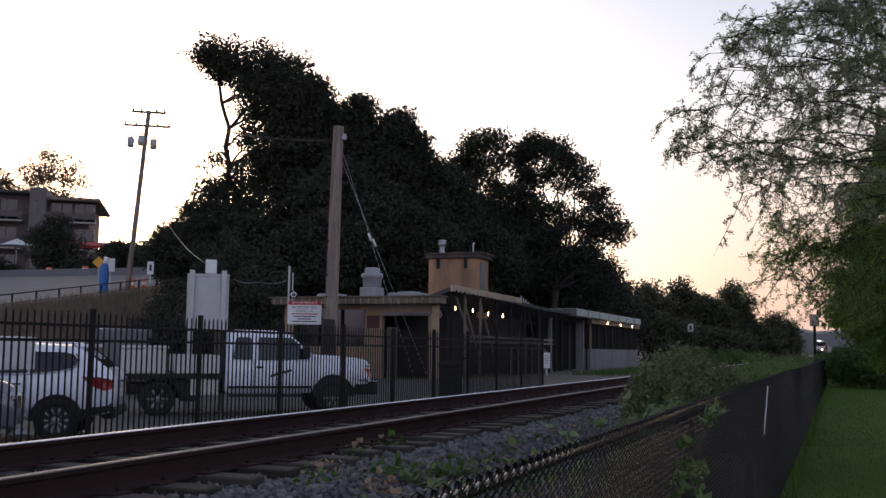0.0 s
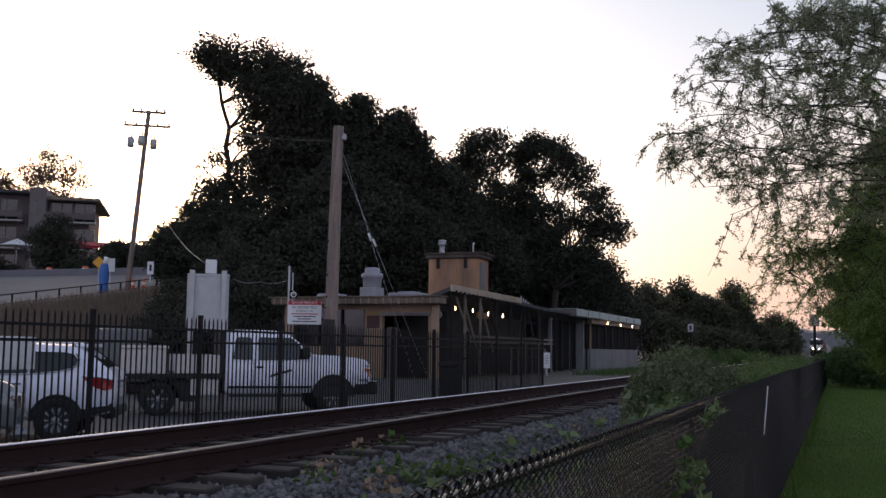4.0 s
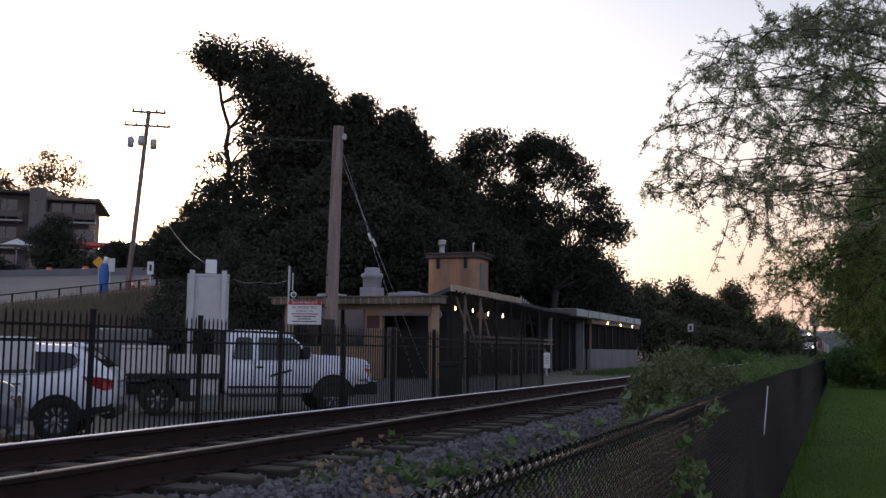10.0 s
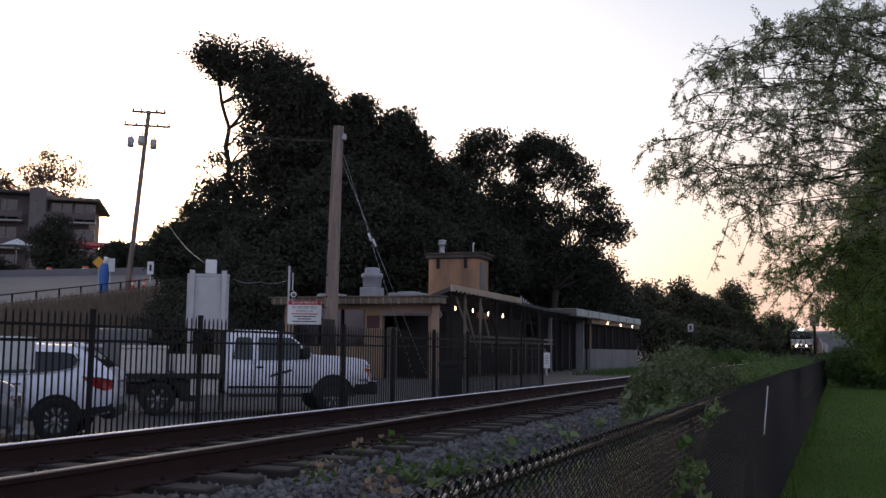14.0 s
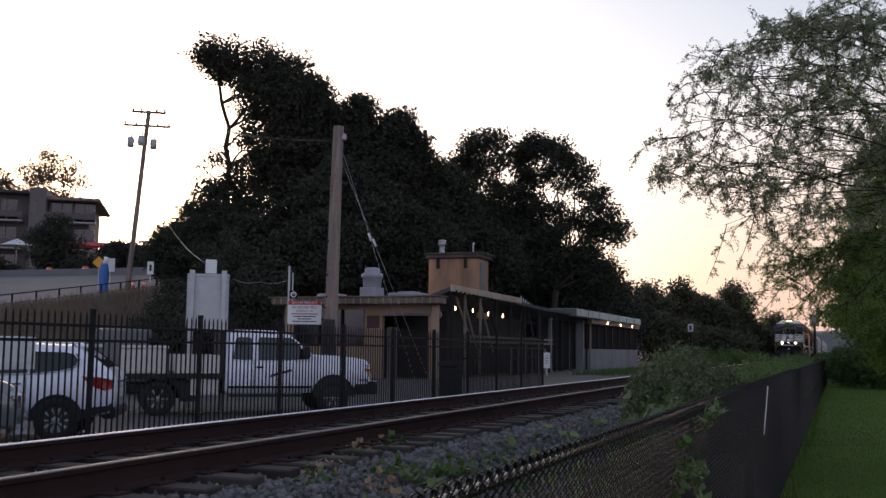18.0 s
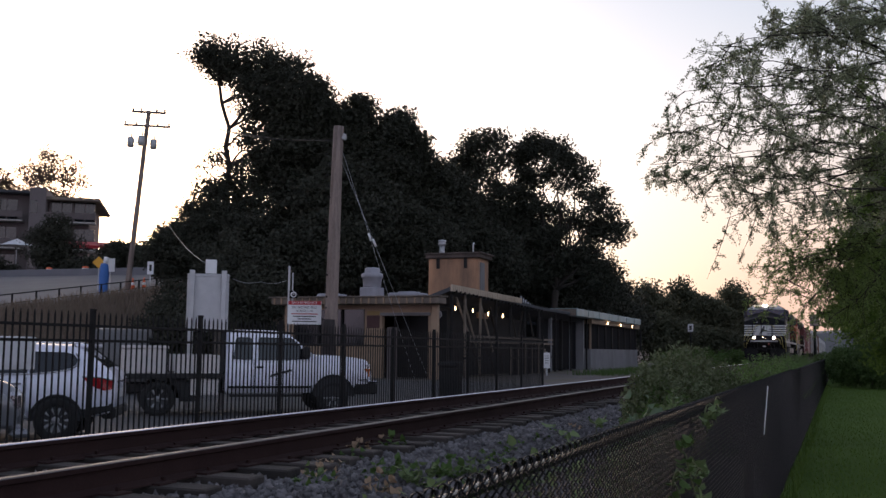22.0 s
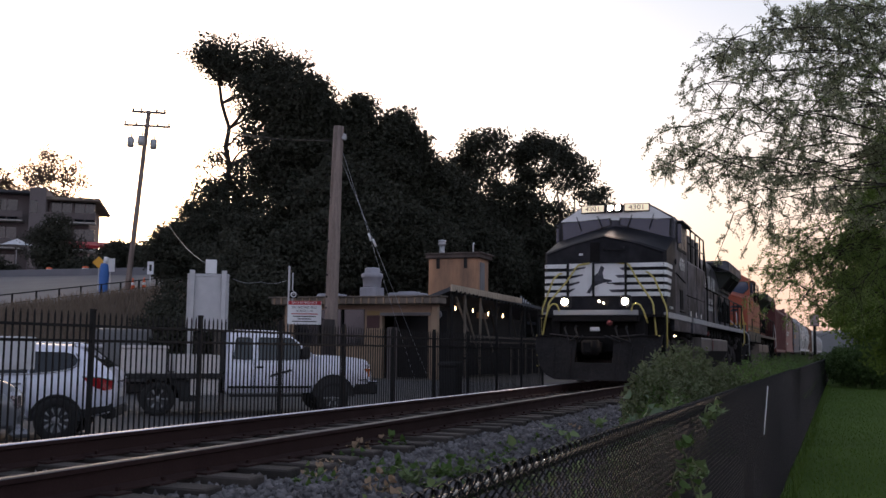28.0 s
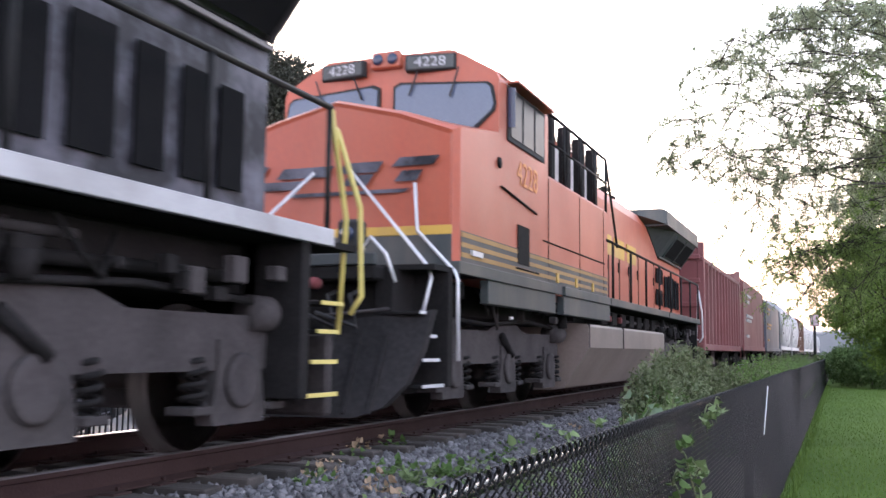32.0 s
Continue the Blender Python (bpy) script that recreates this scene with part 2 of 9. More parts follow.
# ---- materials ----
M_GROUND = paint("bare_earth", (0.13, 0.11, 0.085), 0.95, col2=(0.07, 0.065, 0.045), scale=0.4, fine=9.0, amount=0.9, bump=0.5)
M_GRASS = paint("mown_lawn", (0.078, 0.132, 0.027), 0.95, col2=(0.052, 0.092, 0.02), scale=0.55, fine=30.0, amount=0.9, bump=0.8, spec=0.05)
M_ASPHALT = paint("old_asphalt", (0.075, 0.075, 0.078), 0.9, col2=(0.045, 0.045, 0.048), scale=0.6, fine=60.0, bump=0.3)
M_ROAD = paint("street_asphalt", (0.14, 0.138, 0.147), 0.8, col2=(0.1, 0.098, 0.107), scale=0.4, fine=40.0, bump=0.2)
M_CONC = paint("weathered_concrete", (0.36, 0.35, 0.33), 0.9, col2=(0.22, 0.21, 0.2), scale=1.2, fine=30.0, bump=0.2, dirt=(0.10, 0.09, 0.08), dirt_amount=0.5)
M_BALLAST = paint("crushed_stone", (0.175, 0.166, 0.172), 0.9, col2=(0.06, 0.056, 0.06), scale=6.0, fine=60.0, amount=0.9, bump=0.8, per="island")
M_BED = paint("ballast_bed", (0.09, 0.086, 0.09), 0.95, col2=(0.04, 0.038, 0.04), scale=12.0, fine=60.0, amount=1.0, bump=1.0)
M_TIE = paint("creosoted_timber", (0.062, 0.05, 0.044), 0.9, col2=(0.03, 0.026, 0.024), scale=2.5, fine=30.0, amount=0.9, bump=0.5, stretch=(1, 6, 6), per="object")
M_RUST = paint("rail_rust", (0.036, 0.019, 0.017), 0.9, col2=(0.018, 0.0092, 0.01), scale=3.0, fine=50.0, bump=0.3, spec=0.2)
M_RAILDULL = paint("dull_rail_head", (0.16, 0.145, 0.145), 0.55, 0.6, col2=(0.08, 0.07, 0.07), scale=2.0, fine=40.0, bump=0.05, stretch=(1, 0.1, 1))
M_RAILTOP = paint("polished_rail", (0.6, 0.62, 0.72), 0.42, 1.0, col2=(0.46, 0.47, 0.55), scale=2.0, fine=40.0, bump=0.02, stretch=(1, 0.1, 1))
M_IRON = paint("black_powder_coat", (0.009, 0.009, 0.010), 0.6, col2=(0.016, 0.015, 0.014), scale=2.0, bump=0.05, spec=0.2)
M_VINYL = paint("black_vinyl", (0.006, 0.006, 0.007), 0.2, col2=(0.01, 0.01, 0.01), scale=3.0, bump=0.03, spec=0.18)
M_RAILGLOSS = paint("glossy_black_rail", (0.008, 0.008, 0.009), 0.16, col2=(0.014, 0.014, 0.014), scale=9.0, fine=90.0, bump=0.15, spec=0.9)
M_TAN = paint("tan_stucco", (0.52, 0.29, 0.17), 0.9, col2=(0.4, 0.22, 0.125), scale=0.9, fine=30.0, bump=0.25, dirt=(0.10, 0.075, 0.06), dirt_amount=0.85, streak=1.0)
M_CREAM = paint("cream_paint", (0.34, 0.24, 0.165), 0.8, col2=(0.22, 0.155, 0.11), scale=1.5, bump=0.1, dirt=(0.16, 0.13, 0.1), dirt_amount=0.6, streak=1.0)
M_FASCIA = paint("stained_fascia", (0.21, 0.17, 0.14), 0.85, col2=(0.10, 0.082, 0.07), scale=1.2, bump=0.2, dirt=(0.07, 0.06, 0.05), dirt_amount=0.8, streak=1.0)
M_VENT = paint("grey_vent_sheet", (0.34, 0.34, 0.385), 0.6, col2=(0.25, 0.25, 0.285), scale=2.0, bump=0.04, dirt=(0.14, 0.13, 0.13), dirt_amount=0.4)
M_ROOF = paint("roof_felt", (0.06, 0.065, 0.075), 0.85, col2=(0.035, 0.036, 0.04), scale=1.0, bump=0.2)
M_BLUEMETAL = paint("pale_blue_sheet", (0.28, 0.4, 0.43), 0.5, 0.2, col2=(0.19, 0.28, 0.3), scale=1.0, bump=0.05, dirt=(0.14, 0.13, 0.12), dirt_amount=0.5, streak=1.0)
M_WOOD = paint("raw_lumber", (0.24, 0.195, 0.16), 0.85, col2=(0.13, 0.105, 0.085), scale=2.0, fine=25.0, bump=0.3, stretch=(4, 4, 0.5))
# Near black, with the shade under the canopy put into the timber colour.
M_DARKWOOD = paint("shade_dark_wood", (0.016, 0.0145, 0.0145), 0.9, col2=(0.009, 0.0085, 0.009), scale=1.5, bump=0.3)
M_MAROON = paint("maroon_paint", (0.06, 0.022, 0.024), 0.7, col2=(0.035, 0.015, 0.016), scale=1.5, bump=0.1)
M_POLE = paint("weathered_pole", (0.30, 0.235, 0.205), 0.95, col2=(0.12, 0.095, 0.085), scale=3.0, fine=30.0, amount=1.0, bump=0.7, stretch=(3, 3, 0.25))
M_GALV = paint("galvanised_steel", (0.42, 0.43, 0.45), 0.45, 0.6, col2=(0.3, 0.31, 0.33), scale=4.0, bump=0.05)
M_WHITE = paint("white_enamel", (0.76, 0.77, 0.79), 0.4, col2=(0.66, 0.66, 0.68), scale=2.0, bump=0.03, amount=0.4, dirt=(0.4, 0.37, 0.33), dirt_amount=0.25)
# The lavender tint puts blue skylight into the white paint.
M_CARWHITE = paint("skylit_white_car_paint", (0.82, 0.83, 0.93), 0.25, col2=(0.78, 0.79, 0.89), scale=1.0, bump=0.0, amount=0.3, coat=0.6)
M_CARGREY = paint("silver_car_paint", (0.30, 0.31, 0.33), 0.25, 0.5, col2=(0.26, 0.27, 0.29), scale=1.0, bump=0.0, coat=0.6)
M_GLASS = paint("tinted_glass", (0.012, 0.014, 0.018), 0.06, col2=(0.02, 0.022, 0.026), scale=1.0, bump=0.0, spec=0.6)
M_TYRE = paint("tyre_rubber", (0.016, 0.016, 0.016), 0.9, col2=(0.03, 0.029, 0.028), scale=8.0, bump=0.2)
M_ALLOY = paint("alloy_wheel", (0.34, 0.34, 0.35), 0.45, 0.4, col2=(0.26, 0.26, 0.26), scale=5.0, bump=0.03)
M_WHEELDARK = paint("dark_wheel_well", (0.07, 0.07, 0.072), 0.6, 0.3, col2=(0.04, 0.04, 0.04), scale=5.0, bump=0.03)
M_PLASTIC = paint("black_plastic", (0.012, 0.012, 0.013), 0.8, col2=(0.03, 0.03, 0.03), scale=5.0, bump=0.08)
M_RED = paint("red_lens", (0.32, 0.012, 0.015), 0.15, col2=(0.2, 0.01, 0.012), scale=8.0, bump=0.03)
M_AMBER = paint("amber_lens", (0.5, 0.14, 0.02), 0.2, col2=(0.35, 0.1, 0.02), scale=8.0, bump=0.03)
M_CHROME = paint("chrome", (0.7, 0.7, 0.72), 0.15, 1.0, col2=(0.5, 0.5, 0.5), scale=4.0, bump=0.0)
M_ORANGE = paint("safety_orange", (0.75, 0.13, 0.03), 0.6, col2=(0.6, 0.1, 0.02), scale=4.0, bump=0.05)
M_BLUE = paint("blue_banner", (0.04, 0.14, 0.42), 0.6, col2=(0.03, 0.1, 0.3), scale=3.0, bump=0.1)
M_YELLOW = paint("yellow_sign", (0.75, 0.38, 0.02), 0.5, col2=(0.6, 0.3, 0.02), scale=3.0, bump=0.03)
M_SIGNRED = paint("sign_red", (0.42, 0.02, 0.03), 0.5, col2=(0.35, 0.02, 0.03), scale=3.0, bump=0.02)
M_INK = paint("black_ink", (0.02, 0.02, 0.025), 0.6, col2=(0.03, 0.03, 0.03), bump=0.0)
M_BRICK = paint("grey_siding", (0.12, 0.10, 0.1), 0.85, col2=(0.08, 0.068, 0.068), scale=0.5, fine=8.0, bump=0.2)
M_BARK = paint("bark", (0.042, 0.034, 0.028), 0.95, col2=(0.022, 0.018, 0.015), scale=4.0, fine=30.0, bump=0.7, stretch=(2, 2, 0.4))
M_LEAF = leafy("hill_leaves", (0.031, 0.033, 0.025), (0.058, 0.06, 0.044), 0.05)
M_GARDEN = leafy("garden_leaves", (0.085, 0.15, 0.03), (0.17, 0.245, 0.055), 0.45)
M_WEEDBRIGHT = leafy("bright_weed_leaves", (0.10, 0.18, 0.045), (0.17, 0.27, 0.08), 0.3)
# Paler than the hill leaves: some distance haze is put into the colour.
M_LEAFFAR = leafy("haze_paled_leaves", (0.055, 0.062, 0.04), (0.095, 0.095, 0.06), 0.2)
# Rosy brown puts the evening backlight into the leaf colour.
M_ROSY = leafy("rosy_backlit_leaves", (0.085, 0.06, 0.045), (0.13, 0.09, 0.06), 0.1)
# Same leaf, greyed for backlit outer boughs, limer for the shaded inner ones.
M_LOCUST = leafy("feathery_leaves", (0.215, 0.235, 0.15), (0.36, 0.395, 0.235), 0.5)
M_INNER = leafy("inner_shade_leaves", (0.15, 0.225, 0.065), (0.27, 0.36, 0.12), 0.5)
M_HEDGE = leafy("hedge_leaves", (0.045, 0.08, 0.026), (0.092, 0.14, 0.046), 0.2)
M_WEED = leafy("weed_leaves", (0.05, 0.095, 0.027), (0.10, 0.16, 0.048), 0.25)
M_WEEDLIGHT = leafy("pale_leaves", (0.11, 0.16, 0.065), (0.19, 0.25, 0.11), 0.2)
M_WEEDPALE = leafy("blue_green_leaves", (0.085, 0.125, 0.07), (0.14, 0.19, 0.11), 0.2)
M_PINK = leafy("dry_pink_leaves", (0.28, 0.15, 0.12), (0.4, 0.33, 0.2), 0.25)
M_BLADE = leafy("grass_blades", (0.077, 0.13, 0.026), (0.115, 0.18, 0.04), 0.3)
M_LAMPWARM = glow("warm_lamp", (1.0, 0.66, 0.3), 5.0)
# Matt and near black, standing in for the dark trees it would reflect.
M_DARKWIN = paint("matt_dark_window", (0.012, 0.012, 0.014), 0.85, col2=(0.025, 0.025, 0.027), scale=1.5, bump=0.05, spec=0.05)


# ---- ground: one sheet to the horizon, with the hill and its climbing street ----
TRACK = -5.258


def smooth(t):
    t = min(max(t, 0.0), 1.0)
    return t * t * (3 - 2 * t)


def hill(y):
    return min(max(2.4 + 0.14 * (y - 34.5), -0.5), 6.6)


def height(x, y):
    u = -x
    z = -0.64 - 0.16 * smooth((u - 7.0) / 2.0)
    z += 0.35 * smooth((y - 26) / 8.0) * smooth((u - 8.0) / 2.0)      # the station forecourt lies higher
    if u > 24:
        z += (hill(y) - z) * smooth((u - 25.0) / 10.0)
    if u > 75:
        z += 0.05 * min(u - 75, 120)
    return z


def grid_lines(pairs):
    out = []
    for a, b, step in pairs:
        n = max(1, round((b - a) / step))
        out += [a + (b - a) * i / n for i in range(n)]
    return out + [pairs[-1][1]]


gx = grid_lines([(-2500, -300, 400), (-300, -90, 30), (-90, -24, 2.2), (-24, 6, 0.75), (6, 40, 4), (40, 300, 40), (300, 2500, 400)])
gy = grid_lines([(-2500, -200, 400), (-200, -20, 30), (-20, 0, 4), (0, 30, 1.0), (30, 90, 2.5), (90, 300, 20), (300, 2600, 300)])
g = G().use(0, True)
nx = len(gx)
g.v = [(x, y, height(x, y) + (0.0 if x > -0.3 else 0.03 * noise.noise((x * 0.7, y * 0.7, 3)))) for y in gy for x in gx]
for j in range(len(gy) - 1):
    for i in range(nx - 1):
        xc, yc = (gx[i] + gx[i + 1]) / 2, (gy[j] + gy[j + 1]) / 2
        slot = 0
        if xc > -0.9:
            slot = 1
        elif -24 < xc < -8.2 and yc < 34:
            slot = 2
        elif xc < -24 and xc > -90:
            slot = 3
        g.f.append((j * nx + i, j * nx + i + 1, (j + 1) * nx + i + 1, (j + 1) * nx + i))
        g.m.append(slot)
        g.s.append(True)
M_SCRUB = paint("scrubby_bank", (0.25, 0.185, 0.15), 0.95, col2=(0.14, 0.11, 0.085), scale=0.5, fine=12.0, amount=0.9, bump=0.6)
solid("ground", g, [M_GROUND, M_GRASS, M_ASPHALT, M_SCRUB], "earth, mown lawn and asphalt lot below a scrubby bank", "ground", "structure", fix=False)

# street that climbs the hill, with its kerb
g = G().use(0, True)
ys = [y for y in range(16, 140, 3)]
for k, y in enumerate(ys):
    for x in (-35.8, -44, -54, -64, -74):
        g.v.append((x, y, hill(y) + (0.0 if x < -75 else 0.06)))
for k in range(len(ys) - 1):
    for i in range(4):
        a = k * 5 + i
        g.f.append((a, a + 5, a + 6, a + 1))
        g.m.append(0)
        g.s.append(True)
solid("road", g, M_ROAD, "grey asphalt street climbing the hill", "road", "structure", fix=False)
kerb = thing("kerb", "pale concrete kerb along the climbing street", "kerb", kind="structure")
for k in range(0, 44):
    y = 18 + k * 2.5
    g = G()
    z0, z1 = hill(y), hill(y + 2.45)
    g.loft([[(-35.75, y, z0 - 0.2), (-35.45, y, z0 - 0.2), (-35.45, y, z0 + 0.2), (-35.75, y, z0 + 0.2)],
            [(-35.75, y + 2.45, z1 - 0.2), (-35.45, y + 2.45, z1 - 0.2), (-35.45, y + 2.45, z1 + 0.2), (-35.75, y + 2.45, z1 + 0.2)]])
    part("kerb_stone", g, M_CONC, kerb)
# far retaining wall along the top of the street
M_STREETWALL = paint("blue_grey_concrete", (0.17, 0.17, 0.19), 0.9, col2=(0.12, 0.12, 0.135), scale=0.8, fine=20.0, bump=0.1)
far_wall = thing("street_wall", "low grey concrete wall across the top of the street", "wall", kind="structure")
for k in range(9):
    y = 62 + k * 0.4
    x1 = -47 - k * 4
    part("wall_block", G().box(x1 - 3.95, x1, y, y + 0.35, hill(y) - 0.2, hill(y) + 0.62, 0.03), M_STREETWALL, far_wall)

# ---- railway ----
GAUGE = 0.7525
bed = G()
bed.prism([(TRACK - 3.5, -0.85), (TRACK - 1.75, -0.26), (TRACK + 1.75, -0.26), (TRACK + 3.6, -0.75)], "y", -40, 420)
solid("ballast_bed", bed, M_BED, "bed of grey crushed stone under the track", "ballast", "structure")


def stones(count, x0, x1, y0, y1, size, seed, zf):
    """Loose stones: small skewed cubes."""
    rg = np.random.default_rng(seed)
    c = np.array([(a, b, d) for d in (-1, 1) for b in (-1, 1) for a in (-1, 1)], float)
    fq = np.array([(0, 2, 3, 1), (4, 5, 7, 6), (0, 1, 5, 4), (2, 6, 7, 3), (0, 4, 6, 2), (1, 3, 7, 5)])
    px = rg.uniform(x0, x1, count)
    py = y0 + (y1 - y0) * rg.random(count) ** 1.4
    pz = zf(px)
    q = rg.normal(size=(count, 4))
    q /= np.linalg.norm(q, axis=1)[:, None]
    w, x, y, z = q.T
    R = np.stack([1 - 2 * (y * y + z * z), 2 * (x * y - z * w), 2 * (x * z + y * w), 2 * (x * y + z * w), 1 - 2 * (x * x + z * z),
                  2 * (y * z - x * w), 2 * (x * z - y * w), 2 * (y * z + x * w), 1 - 2 * (x * x + y * y)], 1).reshape(-1, 3, 3)
    s = size * rg.uniform(0.45, 1.25, (count, 1, 1)) * rg.uniform(0.55, 1.0, (count, 1, 3))
    v = c[None] * (1 + rg.uniform(-0.35, 0.25, (count, 8, 1))) * s
    v = np.einsum("nij,nkj->nki", R, v)
    v += np.stack([px, py, pz + 0.3 * size], 1)[:, None]
    f = (np.arange(count) * 8)[:, None, None] + fq[None]
    return v.reshape(-1, 3), f.reshape(-1, 4)


def bed_z(x):
    return np.where(x > TRACK + 1.75, -0.26 - (x - TRACK - 1.75) * 0.49 / 1.85, -0.26)


a = stones(24000, TRACK + 0.85, -1.75, -2.0, 24, 0.027, 1, bed_z)
b = stones(5500, TRACK - 0.7, TRACK + 0.7, -2.0, 26, 0.027, 2, bed_z)
v = np.concatenate([a[0], b[0]])
f = np.concatenate([a[1], b[1] + len(a[0])])
tagged(new("ballast_stones", fast_mesh("ballast_stones", v, f, M_BALLAST)), "loose grey crushed stones beside and between the rails", "ballast", kind="stuff")

track = thing("railway_track", "rusty steel rails on dark weathered timber ties", "railway track", kind="structure")
for sgn in (-1, 1):
    xc = TRACK + sgn * GAUGE
    h = [(-0.075, -0.19), (0.075, -0.19), (0.075, -0.178), (0.012, -0.15), (0.009, -0.05), (0.034, -0.038), (0.036, -0.008), (0.03, 0.0),
         (-0.03, 0.0), (-0.036, -0.008), (-0.034, -0.038), (-0.009, -0.05), (-0.012, -0.15), (-0.075, -0.178)]
    g = G()
    g.prism([(xc + p, q) for p, q in h], "y", -40, 420)
    for k in (6, 7, 8):
        g.m[k] = 1 if sgn < 0 or k == 8 else 2
    part("rail", g, [M_RUST, M_RAILTOP, M_RAILDULL], track, "rusty steel rail with a polished head")
tie_mesh = G().box(-1.3, 1.3, -0.115, 0.115, -0.09, 0.09, 0.012).mesh("tie", M_TIE)
plate_mesh = G().box(-0.18, 0.18, -0.095, 0.095, -0.009, 0.009, 0.004).box(-0.11, -0.085, -0.06, -0.035, 0.008, 0.035).box(0.085, 0.11, 0.035, 0.06, 0.008, 0.035).mesh("tie_plate", M_RUST)
rg = random.Random(5)
for k in range(100):
    y = 2.0 + k * 0.535
    t = part("tie", tie_mesh, None, track, m=pose(TRACK + rg.uniform(-0.06, 0.06), y, -0.272 + rg.uniform(-0.012, 0.006), rg.uniform(-1, 1), 0, rg.uniform(-1.2, 1.2)))
    if k < 60:
        for sgn in (-1, 1):
            part("tie_plate", plate_mesh, None, t, m=pose(sgn * GAUGE, 0, 0.096))
g = G()
for k in range(-80, 440):
    y = 55.6 + k * 0.535 if k >= 0 else 2.0 + k * 0.535
    g.box(TRACK - 1.3, TRACK + 1.3, y - 0.115, y + 0.115, -0.37, -0.195)
tagged(part("distant_ties", g, M_TIE, track), kind="stuff")


# ---- black steel picket fence on the far side of the track ----
FX = -9.4
fence = thing("steel_picket_fence", "black steel picket fence with pointed pickets beside the parking lot", "fence")
post_mesh = G().box(-0.031, 0.031, -0.031, 0.031, -0.9, 1.24, 0.004).box(-0.037, 0.037, -0.037, 0.037, 1.24, 1.262, 0.006).mesh("post", M_IRON)
g = G().box(-0.0092, 0.0092, -0.0092, 0.0092, -0.72, 1.16)
g.loft([[(-0.0092, -0.0092, 1.16), (0.0092, -0.0092, 1.16), (0.0092, 0.0092, 1.16), (-0.0092, 0.0092, 1.16)],
        [(-0.002, -0.002, 1.225), (0.002, -0.002, 1.225), (0.002, 0.002, 1.225), (-0.002, 0.002, 1.225)]])
picket_mesh = g.mesh("picket", M_IRON)
rail_mesh = G().box(-0.019, 0.019, -1.19, 1.19, -0.019, 0.019, 0.003).mesh("fence_rail", M_IRON)
first, bay = 5.75, 2.437
for k in range(12):
    y = first + k * bay
    part("post", post_mesh, None, fence, m=pose(FX, y, 0))
    if k == 11:
        break
    for z in (1.03, 0.83, -0.58):
        part("fence_rail", rail_mesh, None, fence, m=pose(FX, y + bay / 2, z))
    for i in range(1, 21):
        part("picket", picket_mesh, None, fence, m=pose(FX, y + i * bay / 21, 0))
# ---- black chain-link fence beside the camera ----
CX, TOP, BOT = -0.565, 0.518, -0.62
link = thing("chain_link_fence", "black vinyl chain-link fence along the lawn", "fence")
post_mesh = G().use(0, True).tube([(0, 0, -0.75), (0, 0, TOP - 0.045)], 0.03, 14).revolve([(0.034, TOP - 0.05), (0.033, TOP - 0.03), (0.026, TOP - 0.012), (0.0, TOP - 0.01)], (0, 0, 0), n=14).mesh("post", M_VINYL)
for k in range(-1, 22):
    part("post", post_mesh, None, link, m=pose(CX - 0.035, 1.15 + 3.0 * k, 0))
rail_g = G().use(0, True).tube([(0, -1.5, 0), (0, 1.5, 0)], 0.012, 12, caps=False).mesh("top_rail", M_RAILGLOSS)
for k in range(-1, 21):
    part("top_rail", rail_g, None, link, m=pose(CX - 0.028, 2.65 + 3.0 * k, TOP + 0.006))


def chain_mesh(length, cell, r, seed, mat):
    """Woven wire: zigzag wires side by side, bent over in knuckles at the top."""
    rise = cell * 0.85
    rows = int((TOP - BOT + 0.03) / rise)
    sides = 4
    V, F = [], []
    n0 = 0
    rg = random.Random(seed)
    ang = [(math.cos(2 * math.pi * k / sides), math.sin(2 * math.pi * k / sides)) for k in range(sides)]
    for w in range(int(length / cell)):
        pts = []
        for i in range(rows + 1):
            s = 1 if (i + w) % 2 else -1
            pts.append((0.004 * s, (w + 0.5 + 0.53 * s) * cell + rg.uniform(-0.001, 0.001), BOT + i * rise))
        x, y, z = pts[-1]
        q = min(1.0, cell / 0.028)
        s = 1 if (rows + w) % 2 else -1
        pts += [(x + q * 0.002, y + s * q * 0.005, z + q * 0.008), (x + q * 0.006, y + s * q * 0.004, z + q * 0.018), (x + q * 0.012, y - s * q * 0.001, z + q * 0.022), (x + q * 0.018, y - s * q * 0.006, z + q * 0.018), (x + q * 0.019, y - s * q * 0.011, z + q * 0.008), (x + q * 0.015, y - s * q * 0.014, z - q * 0.002)]
        for p in pts:
            for a, b in ang:
                V.append((p[0] + a * r, p[1] + b * r, p[2] + b * r * 0.4))
        for i in range(len(pts) - 1):
            for k in range(sides):
                F.append((n0 + i * sides + k, n0 + i * sides + (k + 1) % sides, n0 + (i + 1) * sides + (k + 1) % sides, n0 + (i + 1) * sides + k))
        n0 = len(V)
    return fast_mesh("wire_mesh", np.array(V), np.array(F), mat)


near = chain_mesh(3.0, 0.0245, 0.0024, 1, M_VINYL)
far = chain_mesh(3.0, 0.05, 0.0042, 2, M_VINYL)
for k in range(-1, 21):
    tagged(part("wire_mesh", near if k < 4 else far, None, link, m=pose(CX, 1.15 + 3.0 * k, 0)), kind="stuff")
part("marker_strip", G().box(-0.003, 0.003, -0.016, 0.016, -0.185, 0.185, 0.002), M_WHITE, link, "white plastic strip tied to the wire", m=pose(CX + 0.032, 7.99, 0.328, 0, 5.6, 0))


